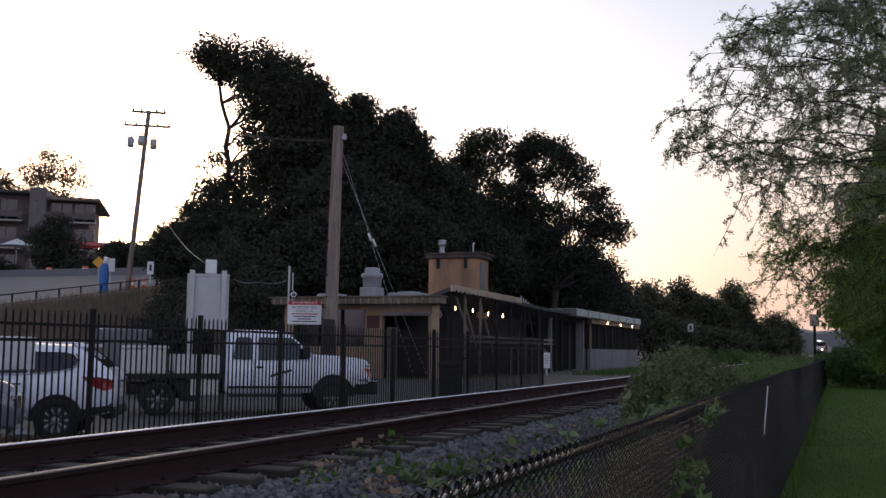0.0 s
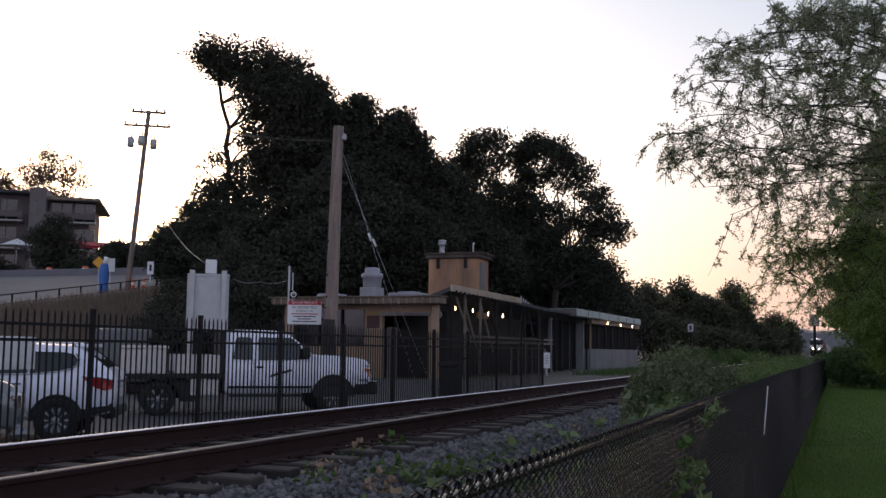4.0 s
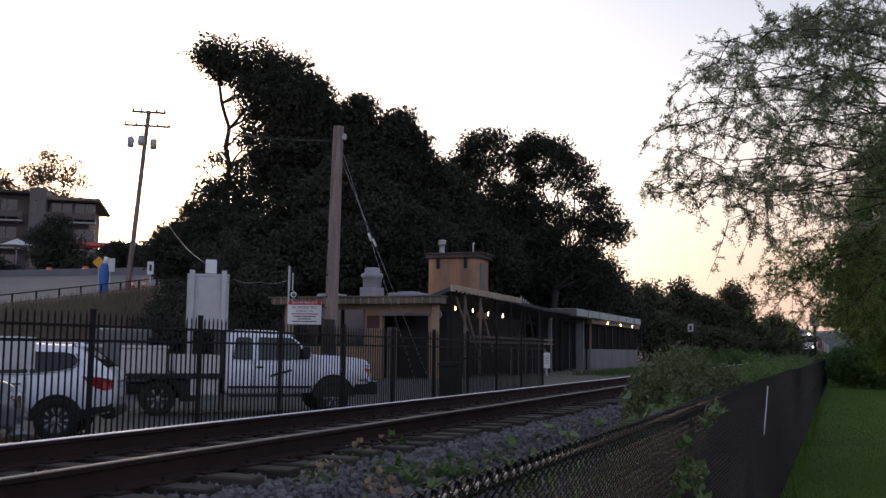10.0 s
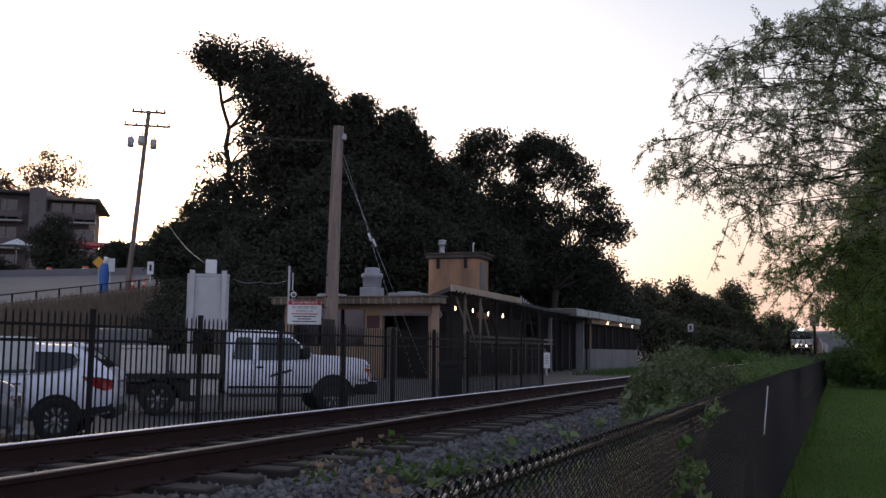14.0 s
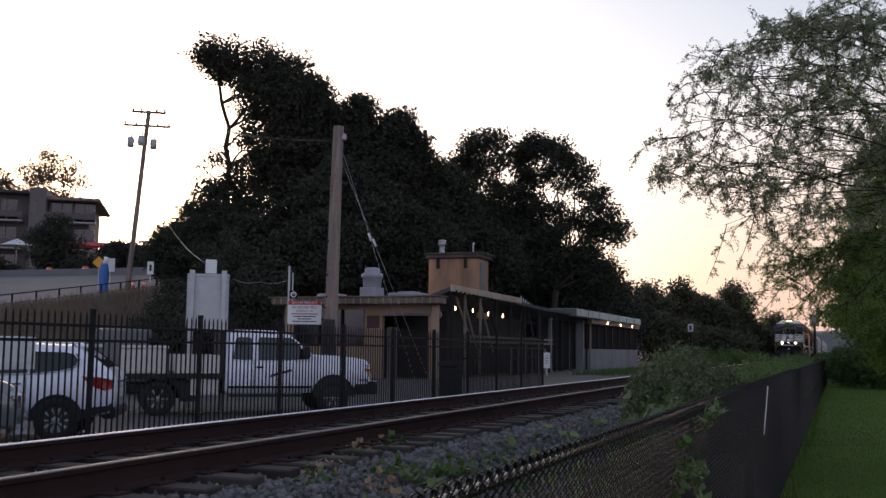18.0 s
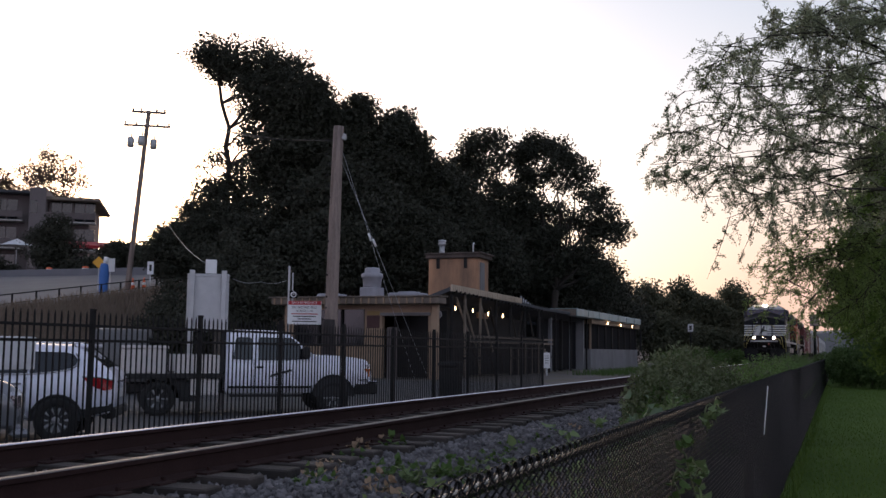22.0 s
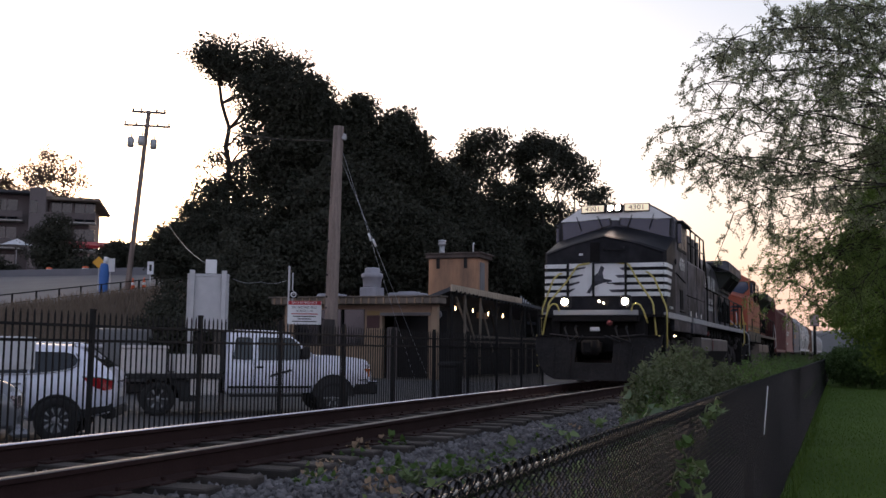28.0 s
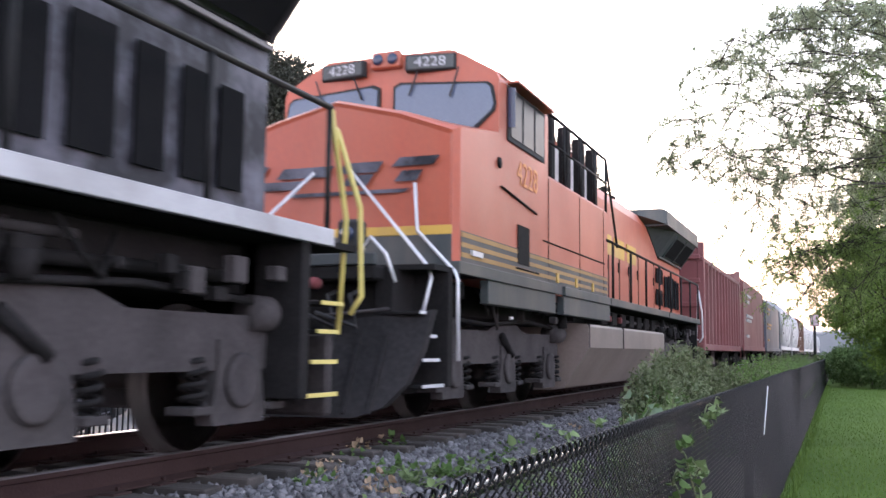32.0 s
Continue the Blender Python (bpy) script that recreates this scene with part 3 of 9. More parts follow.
# ---- old station building, its propped canopy and the wing at its far end ----
DX, DY = -15.0, 36.4          # the corner of the near wing's eave
BASE = -0.47
M_BLOCK = paint("grey_block_wall", (0.21, 0.21, 0.225), 0.9, col2=(0.14, 0.14, 0.15), scale=1.0, fine=20.0, bump=0.2, dirt=(0.08, 0.075, 0.075), dirt_amount=0.5, streak=1.0)
M_OCHRE = paint("ochre_panel", (0.3, 0.21, 0.09), 0.75, col2=(0.22, 0.15, 0.07), scale=1.5, bump=0.05)
M_PLATFORM = paint("worn_platform", (0.12, 0.105, 0.098), 0.95, col2=(0.07, 0.062, 0.058), scale=0.7, fine=20.0, bump=0.3)
slab = G().box(-23.0, -9.9, 35.0, 90.0, -0.62, BASE + 0.02, 0.03)
solid("platform_slab", slab, M_PLATFORM, "worn dark platform slab round the station", "platform", "structure")

depot = thing("station_building", "closed single-storey station building with flat roof and propped canopy", "building")
# near wing: wall facing the lot, with real openings
x0, x1, yw = -22.4, -15.4, 37.2
EAVE = 2.6
wall_parts = []
cuts = [(-21.9, -18.5, 0.85, 2.42), (-17.7, -15.6, BASE, 2.14)]       # window, wide doorway
xs = sorted({x0, x1, *[c[0] for c in cuts], *[c[1] for c in cuts]})
for a, b in zip(xs, xs[1:]):
    hole = [c for c in cuts if c[0] <= a and c[1] >= b]
    if not hole:
        wall_parts.append((a, b, BASE, EAVE))
    else:
        c = hole[0]
        if c[2] > BASE:
            wall_parts.append((a, b, BASE, c[2]))
        wall_parts.append((a, b, c[3], EAVE))
for a, b, z0, z1 in wall_parts:
    part("end_wall", G().box(a, b, yw, yw + 0.25, z0, z1), M_CREAM, depot, "cream painted end wall, stained")
part("back_wall", G().box(-22.0, -21.75, 37.45, 62.0, BASE, 2.3), M_CREAM, depot)
part("side_wall", G().box(-17.4, -17.15, 38.6, 62.0, BASE, 2.75), M_DARKWOOD, depot, "wall under the canopy, painted dark for its shade")
part("rear_wall", G().box(-22.0, -15.2, 62.0, 62.25, BASE, 2.75), M_BLOCK, depot)
win = part("window", G().box(-21.9, -18.5, yw + 0.16, yw + 0.19, 0.85, 2.42), M_GLASS, depot, "dark glossy window")
for a in (-21.9, -20.8, -19.68, -18.58):
    part("mullion", G().box(a, a + 0.08, yw + 0.05, yw + 0.15, 0.85, 2.42, 0.01), M_DARKWOOD, win)
part("wall_panel", G().box(-18.4, -17.8, yw - 0.03, yw - 0.002, 1.62, 2.15, 0.01), M_MAROON, depot, "maroon panel")
part("wall_panel", G().box(-18.4, -17.8, yw - 0.03, yw - 0.002, 2.16, 2.34, 0.01), M_OCHRE, depot, "ochre panel")
part("lintel", G().box(-17.78, -15.5, yw - 0.05, yw - 0.002, 2.145, 2.27, 0.01), M_BLOCK, depot)
# A dark sheet paints the unlit depth behind the doorway.
part("bay_interior", G().box(-17.9, -15.42, yw + 1.6, yw + 1.7, BASE, 2.4), M_DARKWOOD, depot, "dark sheet for the unlit inside of the doorway")
part("leaning_door", G().box(-17.3, -16.85, yw - 0.32, yw - 0.27, BASE, 1.65, 0.01), M_BRICK, depot, "dull metal door leaf", )
part("corner_post", G().box(-15.38, -15.1, yw - 0.25, yw - 0.003, BASE, EAVE - 0.003, 0.02), M_CREAM, depot, "cream corner post")
# wing roof: deep stained fascia with ribs
part("wing_roof_back", G().box(-22.6, -16.45, 37.32, 38.55, EAVE, 2.87), M_ROOF, depot)
part("wing_roof", G().box(-22.6, -14.85, 36.4, 37.3, EAVE, 2.88, 0.03), M_FASCIA, depot, "flat roof with a stained concrete fascia")
for k in range(22):
    x = -22.45 + k * 0.345
    part("fascia_rib", G().box(x, x + 0.06, 36.33, 36.41, EAVE, 2.86, 0.01), M_CREAM, depot)
part("roof_edge", G().box(-22.7, -14.8, 36.3, 37.36, 2.88, 2.93, 0.01), M_FASCIA, depot)
part("main_roof", G().box(-22.3, -17.0, 38.6, 62.3, 2.3, 2.6, 0.03), M_ROOF, depot, "dark felt main roof")
for xa, xb, ya in ((-18.6, -17.1, 39.6), (-22.2, -21.2, 39.6)):
    part("skylight", G().box(xa, xb, ya, ya + 1.2, 2.6, 3.26, 0.06).box(xa + 0.4, xb - 0.3, ya + 0.2, ya + 1.0, 3.26, 3.32, 0.03), M_VENT, depot, "flat grey skylight hatch")
vent = part("roof_ventilator", G().use(0, True).revolve([(0.37, 3.4), (0.39, 3.46), (0.42, 3.78), (0.47, 3.8), (0.47, 3.98), (0.33, 4.04), (0.32, 4.2), (0.27, 4.25), (0, 4.26)], (-18.68, 38.2, 0), n=24), M_VENT, depot, "pale grey mushroom roof ventilator")

part("ventilator_base", G().box(-19.08, -18.28, 37.8, 38.6, 2.93, 3.4, 0.03), M_VENT, vent, "grey sheet-metal base")
# chimney tower
M_SLAB = paint("stained_brown_slab", (0.11, 0.082, 0.07), 0.9, col2=(0.045, 0.036, 0.033), scale=2.2, fine=20.0, amount=1.0, bump=0.2)
ty = 45.0
tower = part("tower", G().box(-18.9, -16.27, ty, ty + 1.55, 2.3, 5.25, 0.03), M_TAN, depot, "orange-tan stucco roof tower")
part("tower_roof", G().box(-19.0, -16.12, ty - 0.15, ty + 1.75, 5.25, 5.45, 0.03), M_SLAB, tower, "dark stained roof slab")
part("tower_roof_trim", G().box(-19.05, -16.05, ty - 0.2, ty + 1.85, 5.45, 5.53, 0.02), M_SLAB, tower)
part("tower_panel", G().box(-16.28, -16.22, ty + 0.25, ty + 0.85, 3.4, 5.05, 0.01), M_BLOCK, tower, "grey metal panel")
part("vent_pipe", G().use(0, True).tube([(-18.3, ty + 0.3, 5.3), (-18.3, ty + 0.3, 5.95)], 0.13, 14).revolve([(0.2, 5.95), (0.2, 6.05), (0.16, 6.08), (0.2, 6.12), (0.2, 6.2), (0, 6.24)], (-18.3, ty + 0.3, 0), n=14), M_GALV, tower, "capped metal flue")
part("vent_pipe", G().use(0, True).tube([(-16.75, ty + 0.6, 5.5), (-16.75, ty + 0.6, 5.95), (-16.68, ty + 0.5, 6.03)], 0.045, 8), M_WHITE, tower, "thin white pipe")
for xx in (-18.45, -17.0):
    part("scupper", G().box(xx, xx + 0.16, ty - 0.07, ty - 0.002, 4.75, 5.25, 0.01), M_DARKWOOD, tower, "dark rust-stained scupper")

# canopy: a thin sloped roof on posts, propped by raw lumber
def canopy_z(y):
    return 3.42 - 0.30 * (y - 38.3) / 13.7 if y < 52 else 3.12 - 0.05 * (y - 52) / 11


g = G()
ys = (38.3, 45, 52, 57.5, 63.2)
g.loft([[(-15.0, y, canopy_z(y)), (-15.0, y, canopy_z(y) - 0.16), (-16.4, y, canopy_z(y) - 0.72), (-16.4, y, canopy_z(y) - 0.5)] for y in ys])
part("canopy_roof", g, M_ROOF, depot, "dark canopy roof sloping along the platform")
g = G()
g.loft([[(-15.03, y, 3.48 - 0.007 * (y - 38.2)), (-14.95, y, 3.48 - 0.007 * (y - 38.2)), (-14.95, y, 3.2 - 0.006 * (y - 38.2)), (-15.03, y, 3.2 - 0.006 * (y - 38.2))] for y in (38.2, 43, 48)])
M_TRIM = paint("pale_trim_paint", (0.46, 0.38, 0.29), 0.8, col2=(0.34, 0.28, 0.215), scale=1.5, bump=0.1, dirt=(0.16, 0.13, 0.1), dirt_amount=0.4, streak=1.0)
part("canopy_fascia", g, M_TRIM, depot, "cream trim board on the canopy edge")
for k in range(40):      # ribs of the trim board
    y = 38.3 + k * 0.24
    part("trim_rib", G().box(-14.952, -14.93, y, y + 0.07, 3.22 - 0.006 * (y - 38.2), 3.46 - 0.007 * (y - 38.2)), M_TRIM, depot)
for k in range(26):
    y = 38.6 + k * 0.52
    part("rafter_end", G().box(-15.02, -14.9, y, y + 0.09, canopy_z(y) - 0.26, canopy_z(y) - 0.15), M_DARKWOOD, depot)
rg = random.Random(3)
# Dark sheet behind the props, in place of the canopy's own shade.
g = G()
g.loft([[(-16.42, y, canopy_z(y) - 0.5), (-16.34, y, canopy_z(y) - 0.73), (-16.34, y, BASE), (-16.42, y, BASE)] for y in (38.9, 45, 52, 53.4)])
part("boarding", g, M_DARKWOOD, depot, "dark sheet standing in for the shade under the canopy")
for k, y in enumerate((38.6, 40.2, 42.2, 44.4, 46.6, 49.0, 51.6, 55.0, 58.6, 62.6)):
    part("canopy_post", G().box(-15.2, -15.1, y, y + 0.1, BASE, canopy_z(y) - 0.14, 0.01), M_WOOD if k in (1, 2) else M_DARKWOOD, depot, "raw lumber prop" if k in (1, 2) else "")
braces = [(-15.2, 39.3, 3.0, 40.9, 1.2), (-15.3, 40.4, 3.1, 41.9, 0.9), (-15.2, 42.4, 2.9, 43.9, 0.7), (-15.4, 45.6, 2.9, 44.0, 0.4), (-15.2, 46.8, 2.8, 48.4, 0.2),
          (-15.5, 44.6, 2.8, 46.4, -0.3), (-15.3, 49.2, 2.8, 47.4, -0.3), (-15.6, 41.8, 1.6, 43.4, -0.4), (-15.4, 43.0, 1.4, 45.0, -0.4), (-15.2, 50.0, 2.7, 51.4, 0.2)]
for k, (x, ya, za, yb, zb) in enumerate(braces):
    part("brace", G().tube([(x, ya, za), (x + 0.1, yb, zb)], 0.05, 4), M_WOOD if k < 3 else M_BARK, depot, "raw lumber brace" if k < 3 else "dark lumber brace")
for z in (1.3, 1.08, 0.35):
    part("barrier_rail", G().box(-14.9, -14.84, 39.4, 53.5, z, z + 0.09, 0.005), M_WOOD if z > 0.5 else M_DARKWOOD, depot, "timber barrier rail")
for k in range(30):
    y = 46.2 + k * 0.24
    part("barrier_slat", G().box(-14.98, -14.93, y, y + 0.08, BASE, 0.95 + rg.uniform(-0.1, 0.25)), M_WOOD if k % 5 == 0 else M_DARKWOOD, depot)
for k in range(7):
    part("standing_pipe", G().use(0, True).tube([(-15.6, 49.9 + k * 0.42, 2.9), (-15.6, 49.9 + k * 0.42, 3.62 - 0.075 * k)], 0.035, 8), M_GALV, depot)
# glazed link and far wing
for k, y in enumerate((53.6, 56.0, 58.4, 60.6)):
    part("glass_panel", G().box(-15.75, -15.7, y, y + 1.9, BASE + 0.1, 2.6), M_DARKWIN, depot, "dark glass panel")
    part("door_frame", G().box(-15.8, -15.6, y - 0.22, y, BASE, 2.8, 0.01), M_BLOCK if k % 2 else M_DARKWOOD, depot)
part("far_wing_wall", G().box(-18.0, -15.0, 63.2, 79.2, BASE, 0.9, 0.02), M_BLOCK, depot, "low pale block wall of the far wing")
part("far_wing_glazing", G().box(-17.9, -15.1, 63.3, 79.1, 0.9, 2.55), M_DARKWIN, depot, "dark window band")
for k in range(9):
    y = 63.2 + k * 2.2
    part("window_post", G().box(-15.12, -15.0, y, y + 0.16, 0.9, 2.55, 0.01), M_CREAM if k == 0 else M_DARKWOOD, depot)
part("far_wing_soffit", G().box(-18.2, -14.85, 62.9, 79.4, 2.55, 2.85, 0.01), M_CREAM, depot)
part("far_wing_roof", G().box(-18.6, -14.6, 57.9, 78.6, 2.86, 3.32, 0.03), M_BLUEMETAL, depot, "roof with a pale blue metal fascia")
part("roof_end", G().box(-18.58, -14.62, 57.87, 57.898, 2.88, 3.3), M_FASCIA, depot, "grey-brown end board of the far roof")
for k in range(7):
    y = 57.9 + k * 3.0
    part("fascia_seam", G().box(-14.6, -14.575, y, y + 0.06, 2.85, 3.37), M_BLUEMETAL, depot)
for x, y, z in ((-15.2, 39.23, 2.52), (-15.2, 41.41, 2.51), (-15.2, 43.49, 2.44), (-15.2, 45.66, 2.44)):
    lamp = thing("canopy_lamp", "glowing warm wall lamp under the canopy", "lamp", pose(x, y, z), "station lamps")
    part("shade", G().use(0, True).tube([(0, 0, -0.085), (0, 0, 0.085)], 0.022, 12), M_LAMPWARM, lamp)
    part("lamp_cap", G().use(0, True).tube([(0, 0, 0.14), (0, 0, 0.19)], 0.09, 12), M_IRON, lamp)
for y in (67.2, 71.6, 76.0):
    lamp = thing("canopy_lamp", "glowing warm lamp under the far wing's eave", "lamp", pose(-14.75, y, 2.68), "station lamps")
    part("shade", G().use(0, True).tube([(0, 0, -0.09), (0, 0, 0.09)], 0.03, 12), M_LAMPWARM, lamp)
    part("lamp_cap", G().use(0, True).tube([(0, 0, 0.16), (0, 0, 0.2)], 0.12, 12), M_IRON, lamp)

clock_box = thing("loudspeaker", "grey round loudspeaker under the roof corner", "loudspeaker", pose(-15.35, 37.6, 2.2))
part("box_face", G().use(0, True).tube([(0, -0.1, 0), (0, 0.1, 0)], 0.16, 20), M_BLOCK, clock_box)
part("box_bracket", G().box(-0.04, 0.04, -0.05, 0.05, 0.2, 0.5), M_IRON, clock_box)

bin_t = thing("litter_bin", "dark square litter bin on the platform", "bin", pose(-10.02, 25.55, height(-10.02, 25.55) - 0.02))
part("bin_body", G().box(-0.26, 0.26, -0.26, 0.26, 0, 1.1, 0.04), M_PLASTIC, bin_t)
part("bin_lid", G().box(-0.29, 0.29, -0.29, 0.29, 1.1, 1.26, 0.05), M_PLASTIC, bin_t)
notice = thing("notice_board", "small white notice on a post by the platform", "sign", pose(-13.22, 46.5, BASE - 0.12, 0, 0, 15))
part("notice_post", G().box(-0.04, 0.04, -0.03, 0.03, 0, 1.3), M_GALV, notice)
nb = part("notice_face", G().box(-0.16, 0.16, -0.05, -0.031, 0.5, 1.25, 0.01), M_WHITE, notice)
for k in range(4):
    part("text_bar", G().box(-0.09, 0.09, -0.056, -0.0505, 1.08 - k * 0.11, 1.1 - k * 0.11), M_INK, nb)


# ---- poles, wires and signs ----
def pole_tube(g, a, b, r0, r1, n=16):
    a, b = Vector(a), Vector(b)
    pts, rs = [], []
    for k in range(9):
        t = k / 8
        pts.append(a.lerp(b, t) + Vector((0.012 * math.sin(t * 5), 0.012 * math.cos(t * 4), 0)))
        rs.append(r0 + (r1 - r0) * t)
    return g.use(0, True).tube(pts, rs, n)


M_BUTT = paint("creosoted_wood", (0.035, 0.028, 0.027), 0.9, col2=(0.018, 0.015, 0.015), scale=4.0, fine=30.0, bump=0.5, stretch=(3, 3, 0.25))
stub = thing("stub_pole", "thick weathered wooden stub pole with guy wires", "pole")
pa, pb = (-13.92, 25.6, -0.8), (-13.87, 25.9, 7.45)
part("shaft", pole_tube(G(), pa, pb, 0.215, 0.155), M_POLE, stub)
part("dark_butt", pole_tube(G(), (-13.915, 25.6, -0.78), (-13.905, 25.68, 1.6), 0.228, 0.212), M_BUTT, stub, "dark creosoted foot of the pole")
part("top_bolt", G().box(-13.83, -13.6, 25.82, 25.9, 7.05, 7.12, 0.01), M_GALV, stub)
part("top_bracket", G().box(-13.7, -13.62, 25.8, 25.92, 7.02, 7.2, 0.01), M_GALV, stub)
rgk = random.Random(9)
for k in range(16):
    z = 1.6 + k * 0.33
    part("knot", G().use(0, True).revolve([(0.035, -0.01), (0.03, 0.012), (0, 0.018)], (0, 0, 0), "y", 8), M_DARKWOOD, stub,
         m=pose(-14.05 + rgk.uniform(-0.08, 0.1), 25.62 - 0.01 * k / 3 + 0.03, z, rgk.uniform(-10, 10), 0, rgk.uniform(-30, 30)) @ pose(0, -0.125 + 0.004 * k, 0, 180, 0, 0))
for k, (ax, az, bx, by, bz) in enumerate(((-13.83, 7.0, -12.4, 26.0, 2.3), (-13.83, 6.6, -12.3, 26.3, 2.3))):
    a, b = Vector((ax, 25.85, az)), Vector((bx, by + 0.5, bz))
    end = a + (b - a) * 1.52
    part("guy_wire", G().use(0, True).tube([a, a.lerp(end, 0.5), end], 0.006, 5), M_GALV, stub)
    mid = a.lerp(b, 0.62)
    part("guy_insulator", G().use(0, True).tube([mid - (b - a).normalized() * 0.12, mid + (b - a).normalized() * 0.12], 0.035, 10), M_WHITE, stub, "white strain insulator")
part("span_wire", G().use(0, True).tube([(-14.0, 25.85, 7.05), (-19.5, 30.5, 8.4), (-27.0, 37.0, 10.9)], 0.01, 5), M_IRON, stub)


def utility_pole(base, top, arms, cans, label):
    up = thing("utility_pole", label, "utility pole", group="utility poles")
    part("shaft", pole_tube(G(), base, top, 0.165, 0.115), M_POLE, up)
    b, t = Vector(base), Vector(top)
    side = Vector((0.83, 0.56, 0))
    for d, half in arms:
        c = b.lerp(t, 1 - d) + Vector((0.1, -0.13, 0))
        part("crossarm", G().tube([c - side * half, c + side * half], 0.075, 4), M_POLE, up)
        for s in (-0.92, -0.45, 0.45, 0.92):
            q = c + side * half * s
            part("insulator", G().use(0, True).revolve([(0.03, 0.06), (0.06, 0.1), (0.045, 0.15), (0.055, 0.2), (0, 0.24)], q, n=10), M_CONC, up)
    for d, s in cans:
        c = b.lerp(t, 1 - d) + side * s + Vector((0.05, -0.2, 0))
        can = part("transformer", G().use(0, True).revolve([(0.17, -0.3), (0.19, -0.28), (0.19, 0.22), (0.15, 0.27), (0.0, 0.3)], c, n=16), M_GALV, up, "grey transformer can")
        part("bushing", G().use(0, True).tube([c + Vector((0.05, 0, 0.26)), c + Vector((0.08, 0, 0.5))], 0.04, 8), M_CONC, can)
        part("bracket", G().tube([c, b.lerp(t, 1 - d)], 0.035, 4), M_GALV, up)
    return up


utility_pole((-37.53, 45.0, 3.4), (-36.6, 45.2, 14.3), ((0.012, 0.95), (0.085, 1.3)), ((0.175, -0.72), (0.165, -0.15), (0.18, 0.55)), "leaning wooden utility pole with crossarms and three transformers")
utility_pole((-52, 46, 4.0), (-52, 46.3, 14.3), ((0.01, 0.7), (0.05, 0.5)), (), "distant wooden utility pole with short crossarms")
up2 = thing("utility_pole", "slim dark utility pole among the hill trees", "utility pole", group="utility poles")
part("shaft", pole_tube(G(), (-36, 54, 5), (-36, 54, 13.1), 0.13, 0.1), M_POLE, up2)
part("crossarm", G().tube([(-36.7, 53.8, 12.6), (-35.3, 54.2, 12.6)], 0.06, 4), M_POLE, up2)
wires = thing("service_wires", "thin dark wires slung between poles", "wires")
for pts in ([(-31.0, 40.0, 6.99), (-24.5, 32.5, 5.0), (-17.17, 24.0, 3.21)], [(-16.21, 24.0, 2.73), (-15.93, 25.0, 2.71), (-15.62, 26.0, 2.81)], [(-13.9, 25.85, 7.0), (-22.0, 33.0, 9.3), (-29.5, 40.0, 12.0)]):
    g = G().use(0, True)
    P = [Vector(p) for p in pts]
    path = []
    for i in range(len(P) - 1):
        for k in range(6):
            path.append(P[i].lerp(P[i + 1], k / 6) - Vector((0, 0, 0.08 * math.sin(math.pi * k / 6))))
    g.tube(path + [P[-1]], 0.016 if P[0].z > 6.995 else 0.007, 5)
    part("wire", g, M_IRON if P[0].z > 6.995 else M_GALV, wires)

# grey sign seen from behind, on two square posts
bs = thing("metal_sign_board", "blank grey metal back of a large sign", "sign", pose(-14.85, 20.9, -0.8, 0, 0, 32))
part("panel", G().box(-0.52, 0.52, 0.0, 0.05, 1.95, 3.42, 0.012), M_GALV, bs)
for x in (-0.46, 0.33):
    part("post", G().box(x, x + 0.13, -0.14, -0.002, 0, 3.5, 0.01), M_GALV, bs)
part("small_plate", G().box(-0.08, 0.2, -0.05, -0.01, 3.42, 3.78, 0.01), M_WHITE, bs, "small white plate")
part("stiffener", G().box(-0.5, 0.5, -0.03, -0.002, 3.34, 3.4, 0.005), M_GALV, bs)

# parking notice
pn = thing("parking_sign", "white private parking notice with a red heading", "sign", pose(-14.78, 25.68, -0.74, 0, 0, 24))
part("post", G().box(-0.52, -0.46, 0.03, 0.09, 0, 3.95, 0.005), M_GALV, pn)
part("post", G().box(-0.40, -0.36, 0.03, 0.07, 2.6, 3.75, 0.005), M_GALV, pn)
face = part("sign_face", G().box(-0.5, 0.5, 0.0, 0.02, 2.2, 2.9, 0.006), M_WHITE, pn)
part("heading_band", G().box(-0.49, 0.49, -0.004, -0.0005, 2.785, 2.9), M_SIGNRED, face, "red heading band")
letters("PRIVATE PROPERTY", 0.098, M_WHITE, face, facing(0.0, -0.006, 2.842, 0), stretch=0.9)
letters("PAY PARKING ONLY", 0.1, M_INK, face, facing(0.0, -0.004, 2.705, 0), stretch=0.82)
letters("SPACES 1-18", 0.1, M_INK, face, facing(0.0, -0.004, 2.6, 0), stretch=0.9)
for k, (w, mt) in enumerate(((0.40, M_SIGNRED), (0.34, M_INK), (0.2, M_INK), (0.36, M_INK))):
    part("text_bar", G().box(-w, w, -0.004, -0.0005, 2.5 - k * 0.075, 2.53 - k * 0.075), mt, face)
rd = part("round_plate", G().box(-0.46, -0.22, -0.01, 0.0, 2.98, 3.2, 0.005), M_IRON, pn, "small black plate with a white ring")
g = G().use(0, True)
g.tube([(-0.34 + 0.075 * math.cos(a), -0.014, 3.09 + 0.075 * math.sin(a)) for a in [k * math.pi / 10 for k in range(21)]], 0.016, 6)
part("white_ring", g, M_WHITE, rd)
letters("P", 0.13, M_WHITE, rd, facing(-0.34, -0.012, 3.09, 0))

# things along the street
def street_sign(name, label, x, y, h, mk):
    s = thing(name, label, "sign", pose(x, y, hill(y), 0, 0, 38))
    part("post", G().box(-0.03, 0.03, 0.0, 0.04, 0, h, 0.004), M_GALV, s)
    mk(s, h)
    return s


